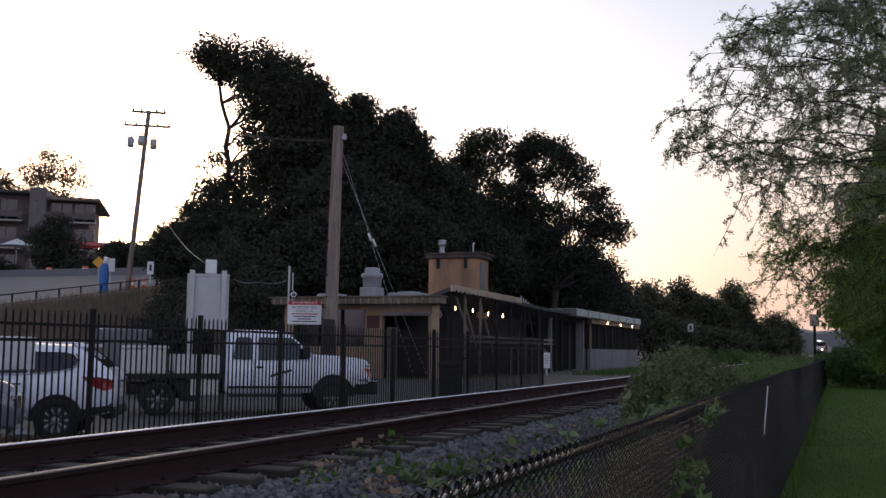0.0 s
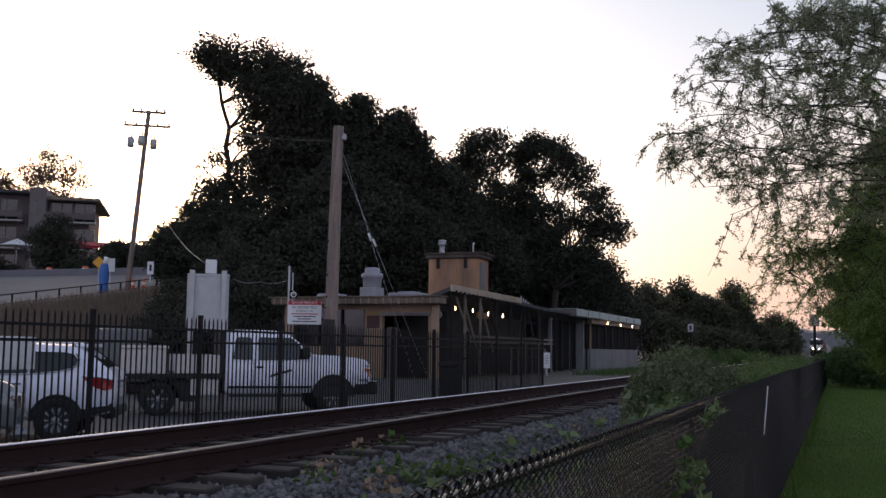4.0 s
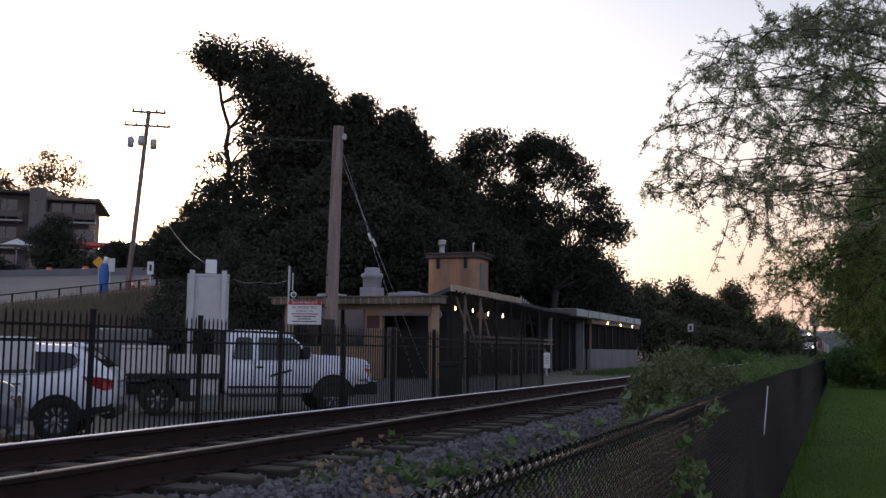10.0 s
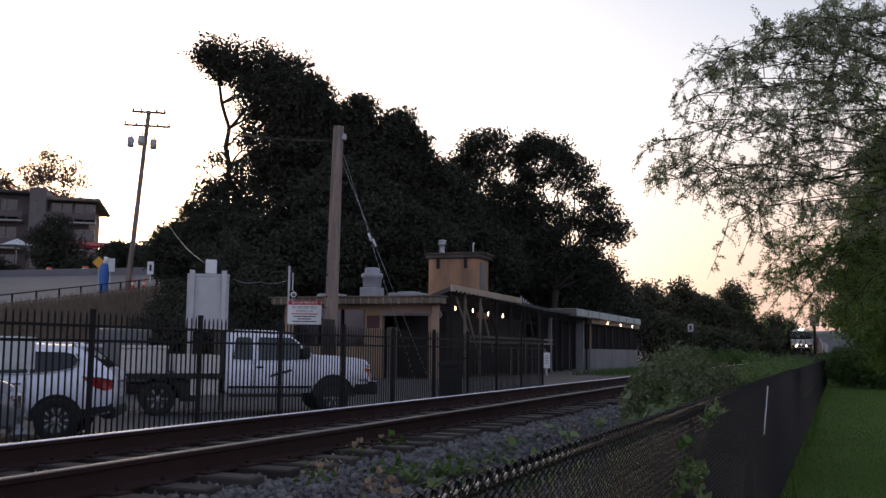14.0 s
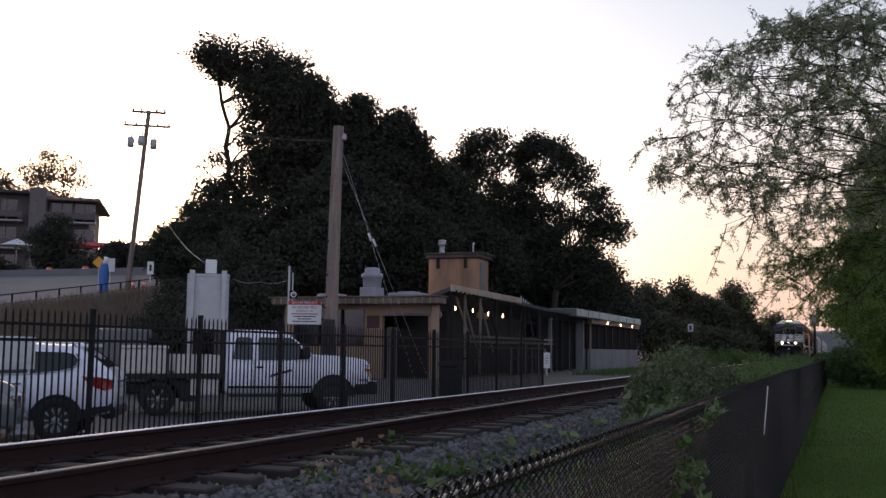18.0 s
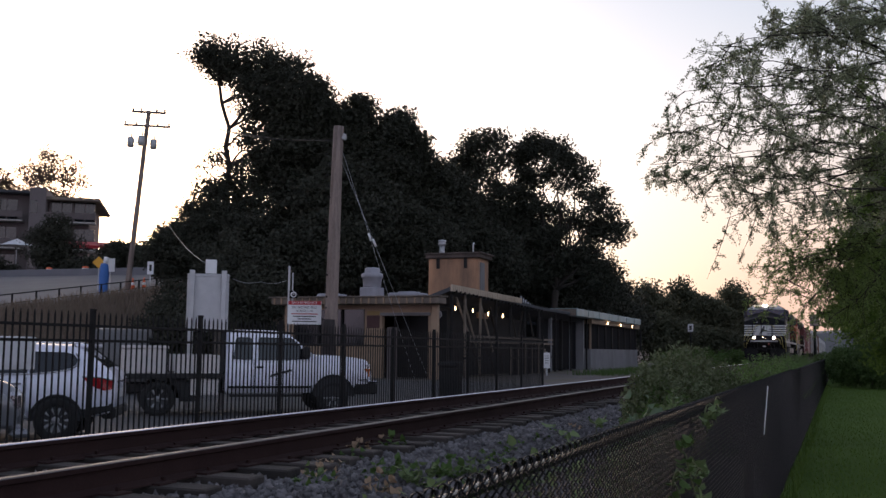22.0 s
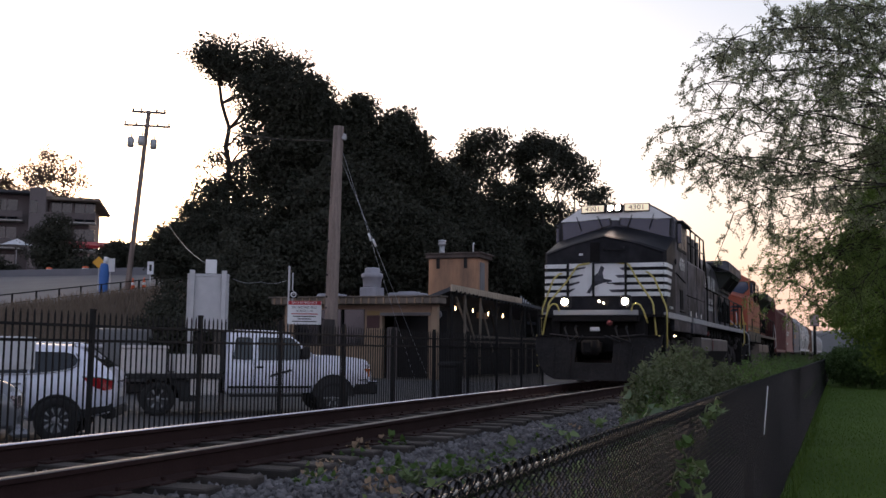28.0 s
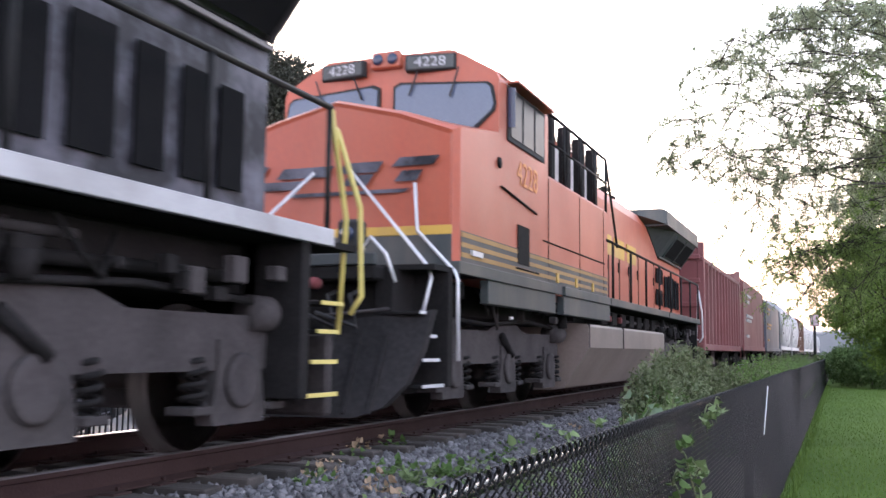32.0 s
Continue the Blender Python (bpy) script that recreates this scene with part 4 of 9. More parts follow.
def diamond(s, h):
    part("sign_face", G().add([(0, -0.02, h - 0.36), (0.36, -0.02, h), (0, -0.02, h + 0.36), (-0.36, -0.02, h), (0, 0, h - 0.36), (0.36, 0, h), (0, 0, h + 0.36), (-0.36, 0, h)],
                              [(0, 1, 2, 3), (4, 7, 6, 5), (0, 4, 5, 1), (1, 5, 6, 2), (2, 6, 7, 3), (3, 7, 4, 0)]), M_YELLOW, s, "yellow diamond")


def plate(w, hh, bar):
    def mk(s, h):
        f = part("sign_face", G().box(-w / 2, w / 2, -0.02, 0, h - hh, h, 0.01), M_WHITE, s)
        if bar:
            part("text_bar", G().box(-0.06, 0.06, -0.026, -0.0205, h - hh * 0.75, h - hh * 0.25), M_INK, f)
    return mk


street_sign("warning_sign", "yellow diamond warning sign", -40.1, 45.6, 1.66, diamond)
street_sign("street_sign", "white street sign plate", -40.1, 46.6, 1.85, plate(0.5, 0.8, False))
street_sign("street_sign", "small white street sign with a black mark", -34.70, 43.5, 1.7, plate(0.34, 0.7, True))
post_b = thing("banner_post", "blue wrapped post with a pale top", "post", pose(-36.9, 42.4, hill(42.4)))
part("wrap", G().use(0, True).revolve([(0.26, 0), (0.23, 0.4), (0.27, 1.0), (0.22, 1.55), (0.18, 1.7)], (0, 0, 0), n=12), M_BLUE, post_b, "blue fabric wrap")
part("post_top", G().use(0, True).tube([(0.06, 0, 1.66), (0.14, 0, 2.05)], 0.13, 10), M_WHITE, post_b)
cone_g = G().use(0, True).revolve([(0.15, 0.03), (0.1, 0.3), (0.03, 0.72), (0, 0.73)], (0, 0, 0), n=14)
cone_g.use(0).box(-0.2, 0.2, -0.2, 0.2, 0, 0.04, 0.01)
cone_m = cone_g.mesh("cone", M_ORANGE)
band_m = G().use(0, True).revolve([(0.102, 0.3), (0.075, 0.46)], (0, 0, 0), n=14).mesh("band", M_WHITE)
for x, y, s in ((-36.67, 44.5, 1.0), (-35.90, 44.5, 1.0)):
    c = thing("traffic_cone", "orange traffic cone with a white band", "traffic cone", pose(x, y, hill(y) + 0.05), "street cones")
    part("cone_body", cone_m, None, c)
    part("band", band_m, None, c)
for x, y in ((-61.9, 64.4), (-58.0, 64.4)):
    c = thing("barrier_drum", "orange and white traffic drum", "traffic drum", pose(x, y, hill(y) - 0.2), "street drums")
    part("drum", G().use(0, True).revolve([(0.32, 0), (0.3, 0.12), (0.27, 0.14), (0.25, 0.9), (0.1, 0.95), (0, 0.95)], (0, 0, 0), n=16), M_ORANGE, c)
    for z in (0.35, 0.65):
        part("band", G().use(0, True).revolve([(0.275, z), (0.27, z + 0.13)], (0, 0, 0), n=16), M_WHITE, c)
guard = thing("street_railing", "thin dark wire railing along the bank", "railing")
for k in range(24):
    y = 24 + k * 1.45
    part("post", G().box(-34.93, -34.87, y - 0.03, y + 0.03, height(-34.9, y) - 0.1, hill(y) + 0.75), M_IRON, guard)
g = G().use(0, True)
g.tube([(-34.9, 24 + k * 1.45, hill(24 + k * 1.45) + 0.72) for k in range(24)], 0.028, 6)
part("top_wire", g, M_IRON, guard)
part("low_wire", G().use(0, True).tube([(-34.9, 24 + k * 1.45, hill(24 + k * 1.45) + 0.3) for k in range(24)], 0.018, 5), M_IRON, guard)

ts = thing("station_marker", "small white track sign on a post", "sign", pose(-9.0, 66.0, -0.7))
part("post", G().box(-0.05, 0.05, 0, 0.05, 0, 3.2, 0.005), M_IRON, ts)
f = part("sign_face", G().box(-0.18, 0.18, -0.03, -0.002, 2.8, 3.3, 0.01), M_GALV, ts)
part("text_bar", G().box(-0.08, 0.08, -0.036, -0.0305, 2.9, 3.2), M_INK, f)
M_BOARDGREY = paint("dull_rosy_panel", (0.4, 0.3, 0.31), 0.7, col2=(0.3, 0.22, 0.23), scale=2.0, bump=0.03)
sg = thing("track_signal", "dark trackside signal box on a mast", "signal", pose(-2.1, 100.0, -0.64))
part("mast", G().use(0, True).tube([(0, 0, 0), (0, 0, 4.0)], 0.14, 10), M_IRON, sg)
part("signal_head", G().box(-0.42, 0.42, -0.2, 0.2, 3.98, 5.1, 0.03), M_PLASTIC, sg)
part("signal_panel", G().box(-0.38, 0.38, -0.23, -0.203, 4.04, 5.04, 0.01), M_BOARDGREY, sg, "dull rosy-grey panel")

# ---- apartment house on the hill ----
M_TOWER = paint("grey_render", (0.155, 0.135, 0.135), 0.9, col2=(0.11, 0.096, 0.097), scale=0.6, fine=12.0, bump=0.1)


def apartment():
    a = thing("apartment_house", "grey three-storey apartment house with balconies on the hill", "building", pose(-84.8, 84, 8.4, 0, 0, 36))
    # local x to the right along the front, y away, z up
    part("left_block", G().box(-22, 0.75, 0, 12, -4, 9.2, 0.05), M_BRICK, a, "grey sided wall")
    part("stair_tower", G().box(0.75, 2.5, -1.6, 10, -4, 9.9, 0.05), M_TOWER, a, "grey stair tower")
    part("right_block", G().box(2.5, 7.0, 0, 12, -4, 8.6, 0.05), M_BRICK, a, "grey sided wall")
    part("roof", G().box(-22.5, 0.74, -1.5, 12.5, 9.2, 9.5, 0.05), M_ROOF, a)
    part("roof", G().box(2.5, 8.2, -1.5, 12.5, 8.6, 8.95, 0.05), M_FASCIA, a, "flat roof with a brown edge")
    for fl in range(3):
        z = fl * 3.1
        for x in (-12, -8.2, -4.6, -2.9, 2.9, 5.4):
            w = part("window", G().box(x, x + 2.2, -0.06, -0.01, z + 0.1, z + 2.4), M_GLASS, a)
            part("window_frame", G().box(x + 1.05, x + 1.15, -0.1, -0.061, z + 0.1, z + 2.4), M_TOWER, w)
        if fl:
            for x in (-18.6, -9.2, 2.5):
                b = part("balcony", G().box(x, x + 9.3 if x < 0 else 7.8, -1.45, -0.02, z - 0.18, z + 0.02, 0.03), M_CONC, a)
                xe = x + 9.3 if x < 0 else 7.8
                part("balustrade", G().box(x, xe, -1.45, -1.38, z + 0.3, z + 1.0, 0.01), M_BRICK, b)
        part("stair_window", G().box(0.9, 1.6, -1.67, -1.61, z + 0.8, z + 2.2), M_GLASS, a)
    part("side_balcony", G().box(7.0, 8.7, 2, 7, 3.0, 3.2, 0.03), M_CONC, a)
    part("side_balcony_rail", G().box(8.6, 8.7, 2, 7, 3.2, 4.1, 0.01), M_IRON, a)
    return a


apartment()
aw = thing("red_awning", "red fabric awning by the apartments", "awning", pose(-72.0, 80, 11.1, 0, 0, 36))
part("canopy", G().prism([(0, 0.0), (2.0, 0.55), (2.0, 0.45), (0.05, -0.3)], "x", -2.4, 2.4), M_SIGNRED, aw)
for x in (-2.3, 2.3):
    part("leg", G().box(x - 0.04, x + 0.04, 0.05, 0.12, -2.4, 0), M_IRON, aw)
ub = thing("patio_umbrella", "pale patio umbrella by the apartments", "umbrella", pose(-81.5, 80, 9.3))
part("canopy", G().revolve([(1.8, 2.0), (1.0, 2.4), (0, 2.8)], (0, 0, 0), n=8), M_WHITE, ub)
part("pole", G().tube([(0, 0, 0), (0, 0, 2.6)], 0.04, 8), M_GALV, ub)

g = G()
n = 48
rim = [(-300 + k * 16.5, 900.0, 11.5 + 4.0 * noise.noise((k * 0.31, 0.5, 2.0)) + 2.0 * noise.noise((k * 1.3, 4.5, 2.0))) for k in range(n)]
g.loft([[(x, y, -5.0) for x, y, z in rim], [(x, y, z * 1.6) for x, y, z in rim], [(x, y + 60, z * 1.9) for x, y, z in rim]], closed=False)
# Distance haze is painted into the ridge as a pale grey-blue.
M_FARHILL = paint("haze_tinted_wood", (0.19, 0.2, 0.21), 0.95, col2=(0.15, 0.155, 0.165), scale=0.05, fine=0.6, bump=0.0)
solid("backdrop", g, M_FARHILL, "wooded ridge far down the line, pale haze in its colour", "hill", "structure", fix=False)


# ---- parked vehicles (x forward, y to their left, z up from the asphalt) ----
LOT = -0.8


def shell(stations, sub=4):
    """A body of stations along x: (x, low half-width, low z, mid half-width, mid z, top half-width, top z), glided through and rounded at its edges."""
    S = np.array(stations, float)
    rows = [S[0]]
    for i in range(len(S) - 1):
        p0, p1, p2, p3 = S[max(i - 1, 0)], S[i], S[i + 1], S[min(i + 2, len(S) - 1)]
        h = p2[0] - p1[0]
        m1 = (p2 - p0) / max(p2[0] - p0[0], 1e-6) * h
        m2 = (p3 - p1) / max(p3[0] - p1[0], 1e-6) * h
        for k in range(1, sub + 1):
            t = k / sub
            q = p1 * (2 * t ** 3 - 3 * t * t + 1) + m1 * (t ** 3 - 2 * t * t + t) + p2 * (3 * t * t - 2 * t ** 3) + m2 * (t ** 3 - t * t)
            q[0] = p1[0] + h * t
            rows.append(q)
    rings = []
    for x, a, z0, b, z1, c, z2 in rows:
        d = z2 - z1
        r = [(a - 0.06, z0), (a, z0 + 0.03), (b - 0.012, z0 + (z1 - z0) * 0.3), (b, z0 + (z1 - z0) * 0.62), (b - 0.006, z1 - 0.06), (b - 0.03, z1),
             (c + (b - 0.03 - c) * 0.3, z1 + d * 0.72), (c + (b - c) * 0.12, z1 + d * 0.86), (c - 0.02, z1 + d * 0.95), (c - 0.12, z2), (c * 0.45, z2 + 0.012)]
        rings.append([(x, y, z) for y, z in r] + [(x, -y, z) for y, z in reversed(r)])
    return G().use(0, True).loft(rings)


def road_wheel(parent, x, y, r, s, spokes=6):
    w = part("wheel", G().use(0, True).revolve([(r * 0.6, -0.06), (r * 0.64, -0.1), (r * 0.9, -0.115), (r, -0.085), (r, 0.085), (r * 0.9, 0.115), (r * 0.64, 0.1), (r * 0.6, 0.06)], (0, 0, 0), "y", 28, caps=False), M_TYRE, parent, "black tyre", m=pose(x, y, r))
    part("rim", G().use(0, True).revolve([(r * 0.63, 0.09), (r * 0.6, 0.10), (r * 0.56, 0.05), (r * 0.5, 0.02), (0, 0.02)] if s > 0 else [(r * 0.63, -0.09), (r * 0.6, -0.10), (r * 0.56, -0.05), (r * 0.5, -0.02), (0, -0.02)], (0, 0, 0), "y", 28), M_WHEELDARK, w)
    for k in range(spokes):
        a = 2 * math.pi * k / spokes
        part("spoke", G().tube([(0.05 * math.cos(a), s * 0.06, 0.05 * math.sin(a)), (r * 0.58 * math.cos(a), s * 0.075, r * 0.58 * math.sin(a))], 0.032, 6), M_ALLOY, w)
    part("hub_cap", G().use(0, True).revolve([(0.07, s * 0.05), (0.065, s * 0.095), (0, s * 0.1)], (0, 0, 0), "y", 14), M_ALLOY, w)


def arch(parent, x, y, r, s):
    pts = [(x + r * math.cos(a), y, r * 0.84 + r * math.sin(a)) for a in [k * math.pi / 12 for k in range(13)]]
    part("wheel_arch", G().use(0, True).tube(pts, 0.026, 6), M_PLASTIC, parent, "black arch moulding")
    g = G()
    g.prism([(x + r * 0.97 * math.cos(k * math.pi / 12), r * 0.84 + r * 0.97 * math.sin(k * math.pi / 12)) for k in range(13)], "y", y - s * 0.006 - 0.006, y - s * 0.006 + 0.006)
    part("arch_liner", g, M_INK, parent)


def side_glass(parent, poly, y, slope, s, name="side_window"):
    """A window plate on the side; slope: how far the top leans in per metre."""
    z0 = min(p[1] for p in poly)
    g = G()
    n = len(poly)
    v = [(x, s * (y - (z - z0) * slope), z) for x, z in poly] + [(x, s * (y - (z - z0) * slope + 0.012), z) for x, z in poly]
    g.add(v, [tuple(range(n)), tuple(range(n, 2 * n))[::-1]] + [(i, (i + 1) % n, n + (i + 1) % n, n + i) for i in range(n)])
    return part(name, g, M_GLASS, parent, "dark side window")


def pickup():
    p = thing("pickup_truck", "white extended-cab work truck with a dark flatbed", "truck", pose(-14.94, 19.09, LOT, 0, 0, 40.8))
    part("cab", shell([(1.5, 0.92, 0.55, 0.98, 1.26, 0.78, 1.88), (1.56, 0.93, 0.5, 1.0, 1.26, 0.80, 1.95), (2.2, 0.93, 0.5, 1.0, 1.26, 0.82, 1.97), (2.85, 0.93, 0.5, 1.0, 1.27, 0.80, 1.95), (2.98, 0.93, 0.5, 1.0, 1.28, 0.79, 1.9), (3.62, 0.93, 0.5, 1.0, 1.3, 0.9, 1.38)]), M_CARWHITE, p, "white cab")
    part("hood", shell([(3.62, 0.93, 0.6, 1.0, 1.12, 0.88, 1.40), (4.2, 0.93, 0.6, 1.0, 1.1, 0.86, 1.38), (4.85, 0.92, 0.62, 0.98, 1.05, 0.82, 1.30), (4.98, 0.88, 0.66, 0.93, 1.0, 0.75, 1.2)]), M_CARWHITE, p, "white hood")
    for s in (-1, 1):
        side_glass(p, [(1.66, 1.29), (2.04, 1.27), (2.1, 1.33), (2.1, 1.74), (2.05, 1.8), (1.78, 1.8), (1.72, 1.76)], 1.003, 0.235, s)
        side_glass(p, [(2.24, 1.3), (2.3, 1.27), (3.45, 1.3), (3.4, 1.38), (3.08, 1.76), (2.98, 1.8), (2.3, 1.8), (2.24, 1.76)], 1.003, 0.235, s)
        for x in (2.14, 3.28):
            part("door_seam", G().box(x - 0.006, x + 0.006, *sorted((s * 0.99, s * 1.004)), 0.6, 1.28), M_INK, p)
        part("door_handle", G().box(2.2, 2.36, *sorted((s * 0.995, s * 1.03)), 1.08, 1.13, 0.01), M_PLASTIC, p)
        part("door_mark", quad_plate([(2.5, s * 1.004, 0.86), (3.05, s * 1.004, 1.02), (3.0, s * 1.004, 1.06), (2.55, s * 1.004, 0.94)], 0.004 * s), M_INK, p, "plain dark door mark")
        part("body_moulding", G().box(1.55, 3.5, *sorted((s * 1.0, s * 1.02)), 0.62, 0.67, 0.005), M_PLASTIC, p)
        part("running_board", G().box(1.6, 3.3, *sorted((s * 0.92, s * 1.05)), 0.42, 0.48, 0.01), M_PLASTIC, p)
        part("mirror", G().box(3.25, 3.42, *sorted((s * 1.03, s * 1.26)), 1.32, 1.6, 0.03), M_PLASTIC, p, "black door mirror")
        part("headlamp", G().box(4.86, 4.99, *sorted((s * 0.6, s * 0.9)), 0.92, 1.12, 0.02), M_CHROME, p)
        part("turn_lamp", G().box(4.8, 4.93, *sorted((s * 0.86, s * 0.965)), 0.88, 1.08, 0.01), M_AMBER, p, "amber marker lamp")
        for x in (0.0, 4.03):
            road_wheel(p, x, s * 0.905, 0.385, s)
        arch(p, 4.03, s * 1.012, 0.5, s)
        part("fender", G().prism([(0.1, 0.93), (0.5, 0.92), (0.82, 0.6), (0.88, 0.32), (0.5, 0.32), (0.44, 0.6)], "y", *sorted((s * 0.7, s * 0.93))), M_PLASTIC, p, "black splash guard")
        part("bed_panel", G().box(0.35, 1.36, *sorted((s * 0.985, s * 1.02)), 0.96, 1.38, 0.01), M_FPALE, p, "pale grey bed side")
        part("side_box", G().box(0.72, 1.34, *sorted((s * 0.75, s * 0.99)), 0.46, 0.835, 0.015), M_FPALE, p, "pale grey locker under the bed")
        part("lamp_bezel", G().box(4.82, 4.985, *sorted((s * 0.55, s * 0.93)), 1.125, 1.16, 0.01), M_CHROME, p)
        part("bumper_strip", G().box(4.62, 4.9, *sorted((s * 0.9, s * 0.985)), 0.78, 0.84, 0.02), M_CHROME, p, "chrome bumper strip")
        part("bed_rail", G().box(-0.85, 1.42, *sorted((s * 0.98, s * 1.04)), 0.84, 0.95, 0.01), M_PLASTIC, p)
        part("tail_lamp", G().box(-0.89, -0.851, *sorted((s * 0.7, s * 0.95)), 0.8, 0.9, 0.01), M_RED, p)
    part("grille", G().box(4.95, 5.02, -0.6, 0.6, 0.86, 1.14, 0.02), M_CHROME, p)
    for k in range(4):
        part("grille_slot", G().box(5.0, 5.03, -0.55, 0.55, 0.89 + k * 0.062, 0.925 + k * 0.062, 0.005), M_INK, p)
    part("bumper_top", G().box(4.82, 5.15, -0.97, 0.97, 0.745, 0.79, 0.02), M_CHROME, p, "chrome bumper top")
    part("bumper", G().box(4.55, 5.14, -0.98, 0.98, 0.46, 0.74, 0.05), M_PLASTIC, p)
    part("windscreen", quad_plate([(3.60, 0.82, 1.40), (3.60, -0.82, 1.40), (3.03, -0.72, 1.88), (3.03, 0.72, 1.88)], 0.012), M_GLASS, p, "dark windscreen")
    part("flatbed", G().box(-0.85, 1.42, -1.0, 1.0, 0.84, 0.94, 0.01), M_PLASTIC, p, "dark flatbed")
    part("chassis", G().box(-0.8, 4.6, -0.42, 0.42, 0.5, 0.72, 0.02), M_INK, p)
    for y in (-0.92, 0.92):
        part("rack_post", G().box(1.38, 1.46, y - 0.06, y + 0.06, 0.94, 1.95, 0.01), M_PLASTIC, p)
    part("rack_bar", G().box(1.38, 1.46, -0.98, 0.98, 1.88, 1.96, 0.01), M_PLASTIC, p)
    part("rack_mesh", G().box(1.40, 1.42, -0.9, 0.9, 0.94, 1.88), M_PLASTIC, p)
    box = thing("tool_box", "pale grey metal tool box on the flatbed", "tool box", p.matrix_basis @ pose(-0.35, -0.3, 0.945))
    part("box_body", G().box(-0.45, 0.55, -0.62, 0.9, 0, 0.56, 0.02), M_FPALE, box)
    part("box_lid", G().box(-0.47, 0.57, -0.64, 0.92, 0.56, 0.64, 0.02), M_FPALE, box)


def suv():
    c = thing("sport_utility_vehicle", "white sport utility vehicle, parked rear outwards", "car", pose(-12.46, 13.36, LOT, 0, 0, 213))
    part("body", shell([(-1.0, 0.66, 0.5, 0.76, 0.84, 0.66, 1.0), (-0.96, 0.78, 0.44, 0.86, 0.95, 0.74, 1.12), (-0.82, 0.82, 0.42, 0.905, 1.02, 0.70, 1.22), (-0.6, 0.84, 0.39, 0.925, 1.06, 0.66, 1.40), (-0.4, 0.85, 0.37, 0.93, 1.07, 0.655, 1.535), (-0.1, 0.85, 0.36, 0.93, 1.07, 0.67, 1.575),
                        (0.9, 0.85, 0.36, 0.93, 1.06, 0.68, 1.585), (1.5, 0.85, 0.36, 0.93, 1.05, 0.67, 1.53), (2.1, 0.85, 0.36, 0.93, 1.03, 0.70, 1.27), (2.5, 0.85, 0.36, 0.92, 0.99, 0.76, 1.09), (3.3, 0.84, 0.38, 0.9, 0.86, 0.72, 0.98), (3.62, 0.72, 0.42, 0.8, 0.72, 0.62, 0.82), (3.7, 0.6, 0.46, 0.66, 0.66, 0.52, 0.72)]), M_CARWHITE, c, "white body")
    for s in (-1, 1):
        side_glass(c, [(-0.30, 1.19), (-0.38, 1.25), (-0.40, 1.33), (-0.34, 1.41), (-0.22, 1.45), (0.32, 1.46), (0.32, 1.11), (-0.05, 1.14)], 0.912, 0.43, s)
        side_glass(c, [(0.36, 1.11), (1.2, 1.10), (1.2, 1.46), (0.36, 1.46)], 0.912, 0.43, s)
        side_glass(c, [(1.25, 1.10), (2.15, 1.09), (1.95, 1.2), (1.5, 1.43), (1.25, 1.46)], 0.912, 0.43, s)
        trim = [(2.2, 1.08), (1.2, 1.085), (0.3, 1.095), (-0.06, 1.125), (-0.32, 1.175), (-0.405, 1.24), (-0.43, 1.33), (-0.36, 1.43)]
        part("window_trim", G().use(0, True).tube([(x, s * (0.916 - (z - 1.09) * 0.43), z) for x, z in trim], 0.013, 6), M_CHROME, c, "bright window trim")
        part("roof_rail", G().use(0, True).tube([(-0.34, s * 0.6, 1.52), (-0.26, s * 0.6, 1.6), (-0.1, s * 0.6, 1.615), (1.2, s * 0.6, 1.625), (1.32, s * 0.6, 1.56)], 0.02, 8), M_CHROME, c)
        poly = [(-0.985, 0.99), (-0.75, 1.04), (-0.50, 1.045), (-0.58, 0.97), (-0.72, 0.87), (-0.86, 0.83), (-0.985, 0.85)]
        n = len(poly)
        out = [(x, s * (0.938 - 0.32 * max(0, -0.8 - x)), z) for x, z in poly]
        g = G().add(out + [(x, y - s * 0.16, z) for x, y, z in out], [tuple(range(n)), tuple(range(n, 2 * n))[::-1]] + [(i, (i + 1) % n, n + (i + 1) % n, n + i) for i in range(n)])
        lamp = part("tail_lamp", g, M_RED, c, "red wrap-around tail lamp")
        part("lamp_trim", G().use(0, True).tube([(-0.985, s * 0.884, 0.995), (-0.75, s * 0.938, 1.045), (-0.5, s * 0.938, 1.05)], 0.012, 6), M_CHROME, lamp)
        part("reflector", G().box(-0.99, -0.93, *sorted((s * 0.66, s * 0.80)), 0.66, 0.70, 0.01), M_RED, c)
        part("bumper_trim", quad_plate([(-0.99, s * 0.86, 0.50), (-0.42, s * 0.925, 0.36), (-0.42, s * 0.925, 0.50), (-0.99, s * 0.86, 0.62)], 0.03 * s), M_PLASTIC, c, "black bumper cladding")
        for x in (-0.12, 2.6):
            road_wheel(c, x, s * 0.85, 0.35, s, 10)
            arch(c, x, s * 0.945, 0.405, s)
        part("sill", G().box(0.42, 2.3, *sorted((s * 0.85, s * 0.935)), 0.3, 0.46, 0.02), M_PLASTIC, c)
        for x in (0.36, 1.24):
            part("door_seam", G().box(x, x + 0.01, *sorted((s * 0.92, s * 0.934)), 0.48, 1.04), M_INK, c)
        part("door_handle", G().box(0.44, 0.6, *sorted((s * 0.925, s * 0.955)), 0.92, 0.955, 0.01), M_CHROME, c)
    part("rear_window", quad_plate([(-0.87, -0.62, 1.2), (-0.87, 0.62, 1.2), (-0.47, 0.56, 1.51), (-0.47, -0.56, 1.51)], 0.03), M_GLASS, c, "dark rear window")
    part("rear_spoiler", G().box(-0.62, -0.3, -0.58, 0.58, 1.53, 1.59, 0.025), M_CARWHITE, c)
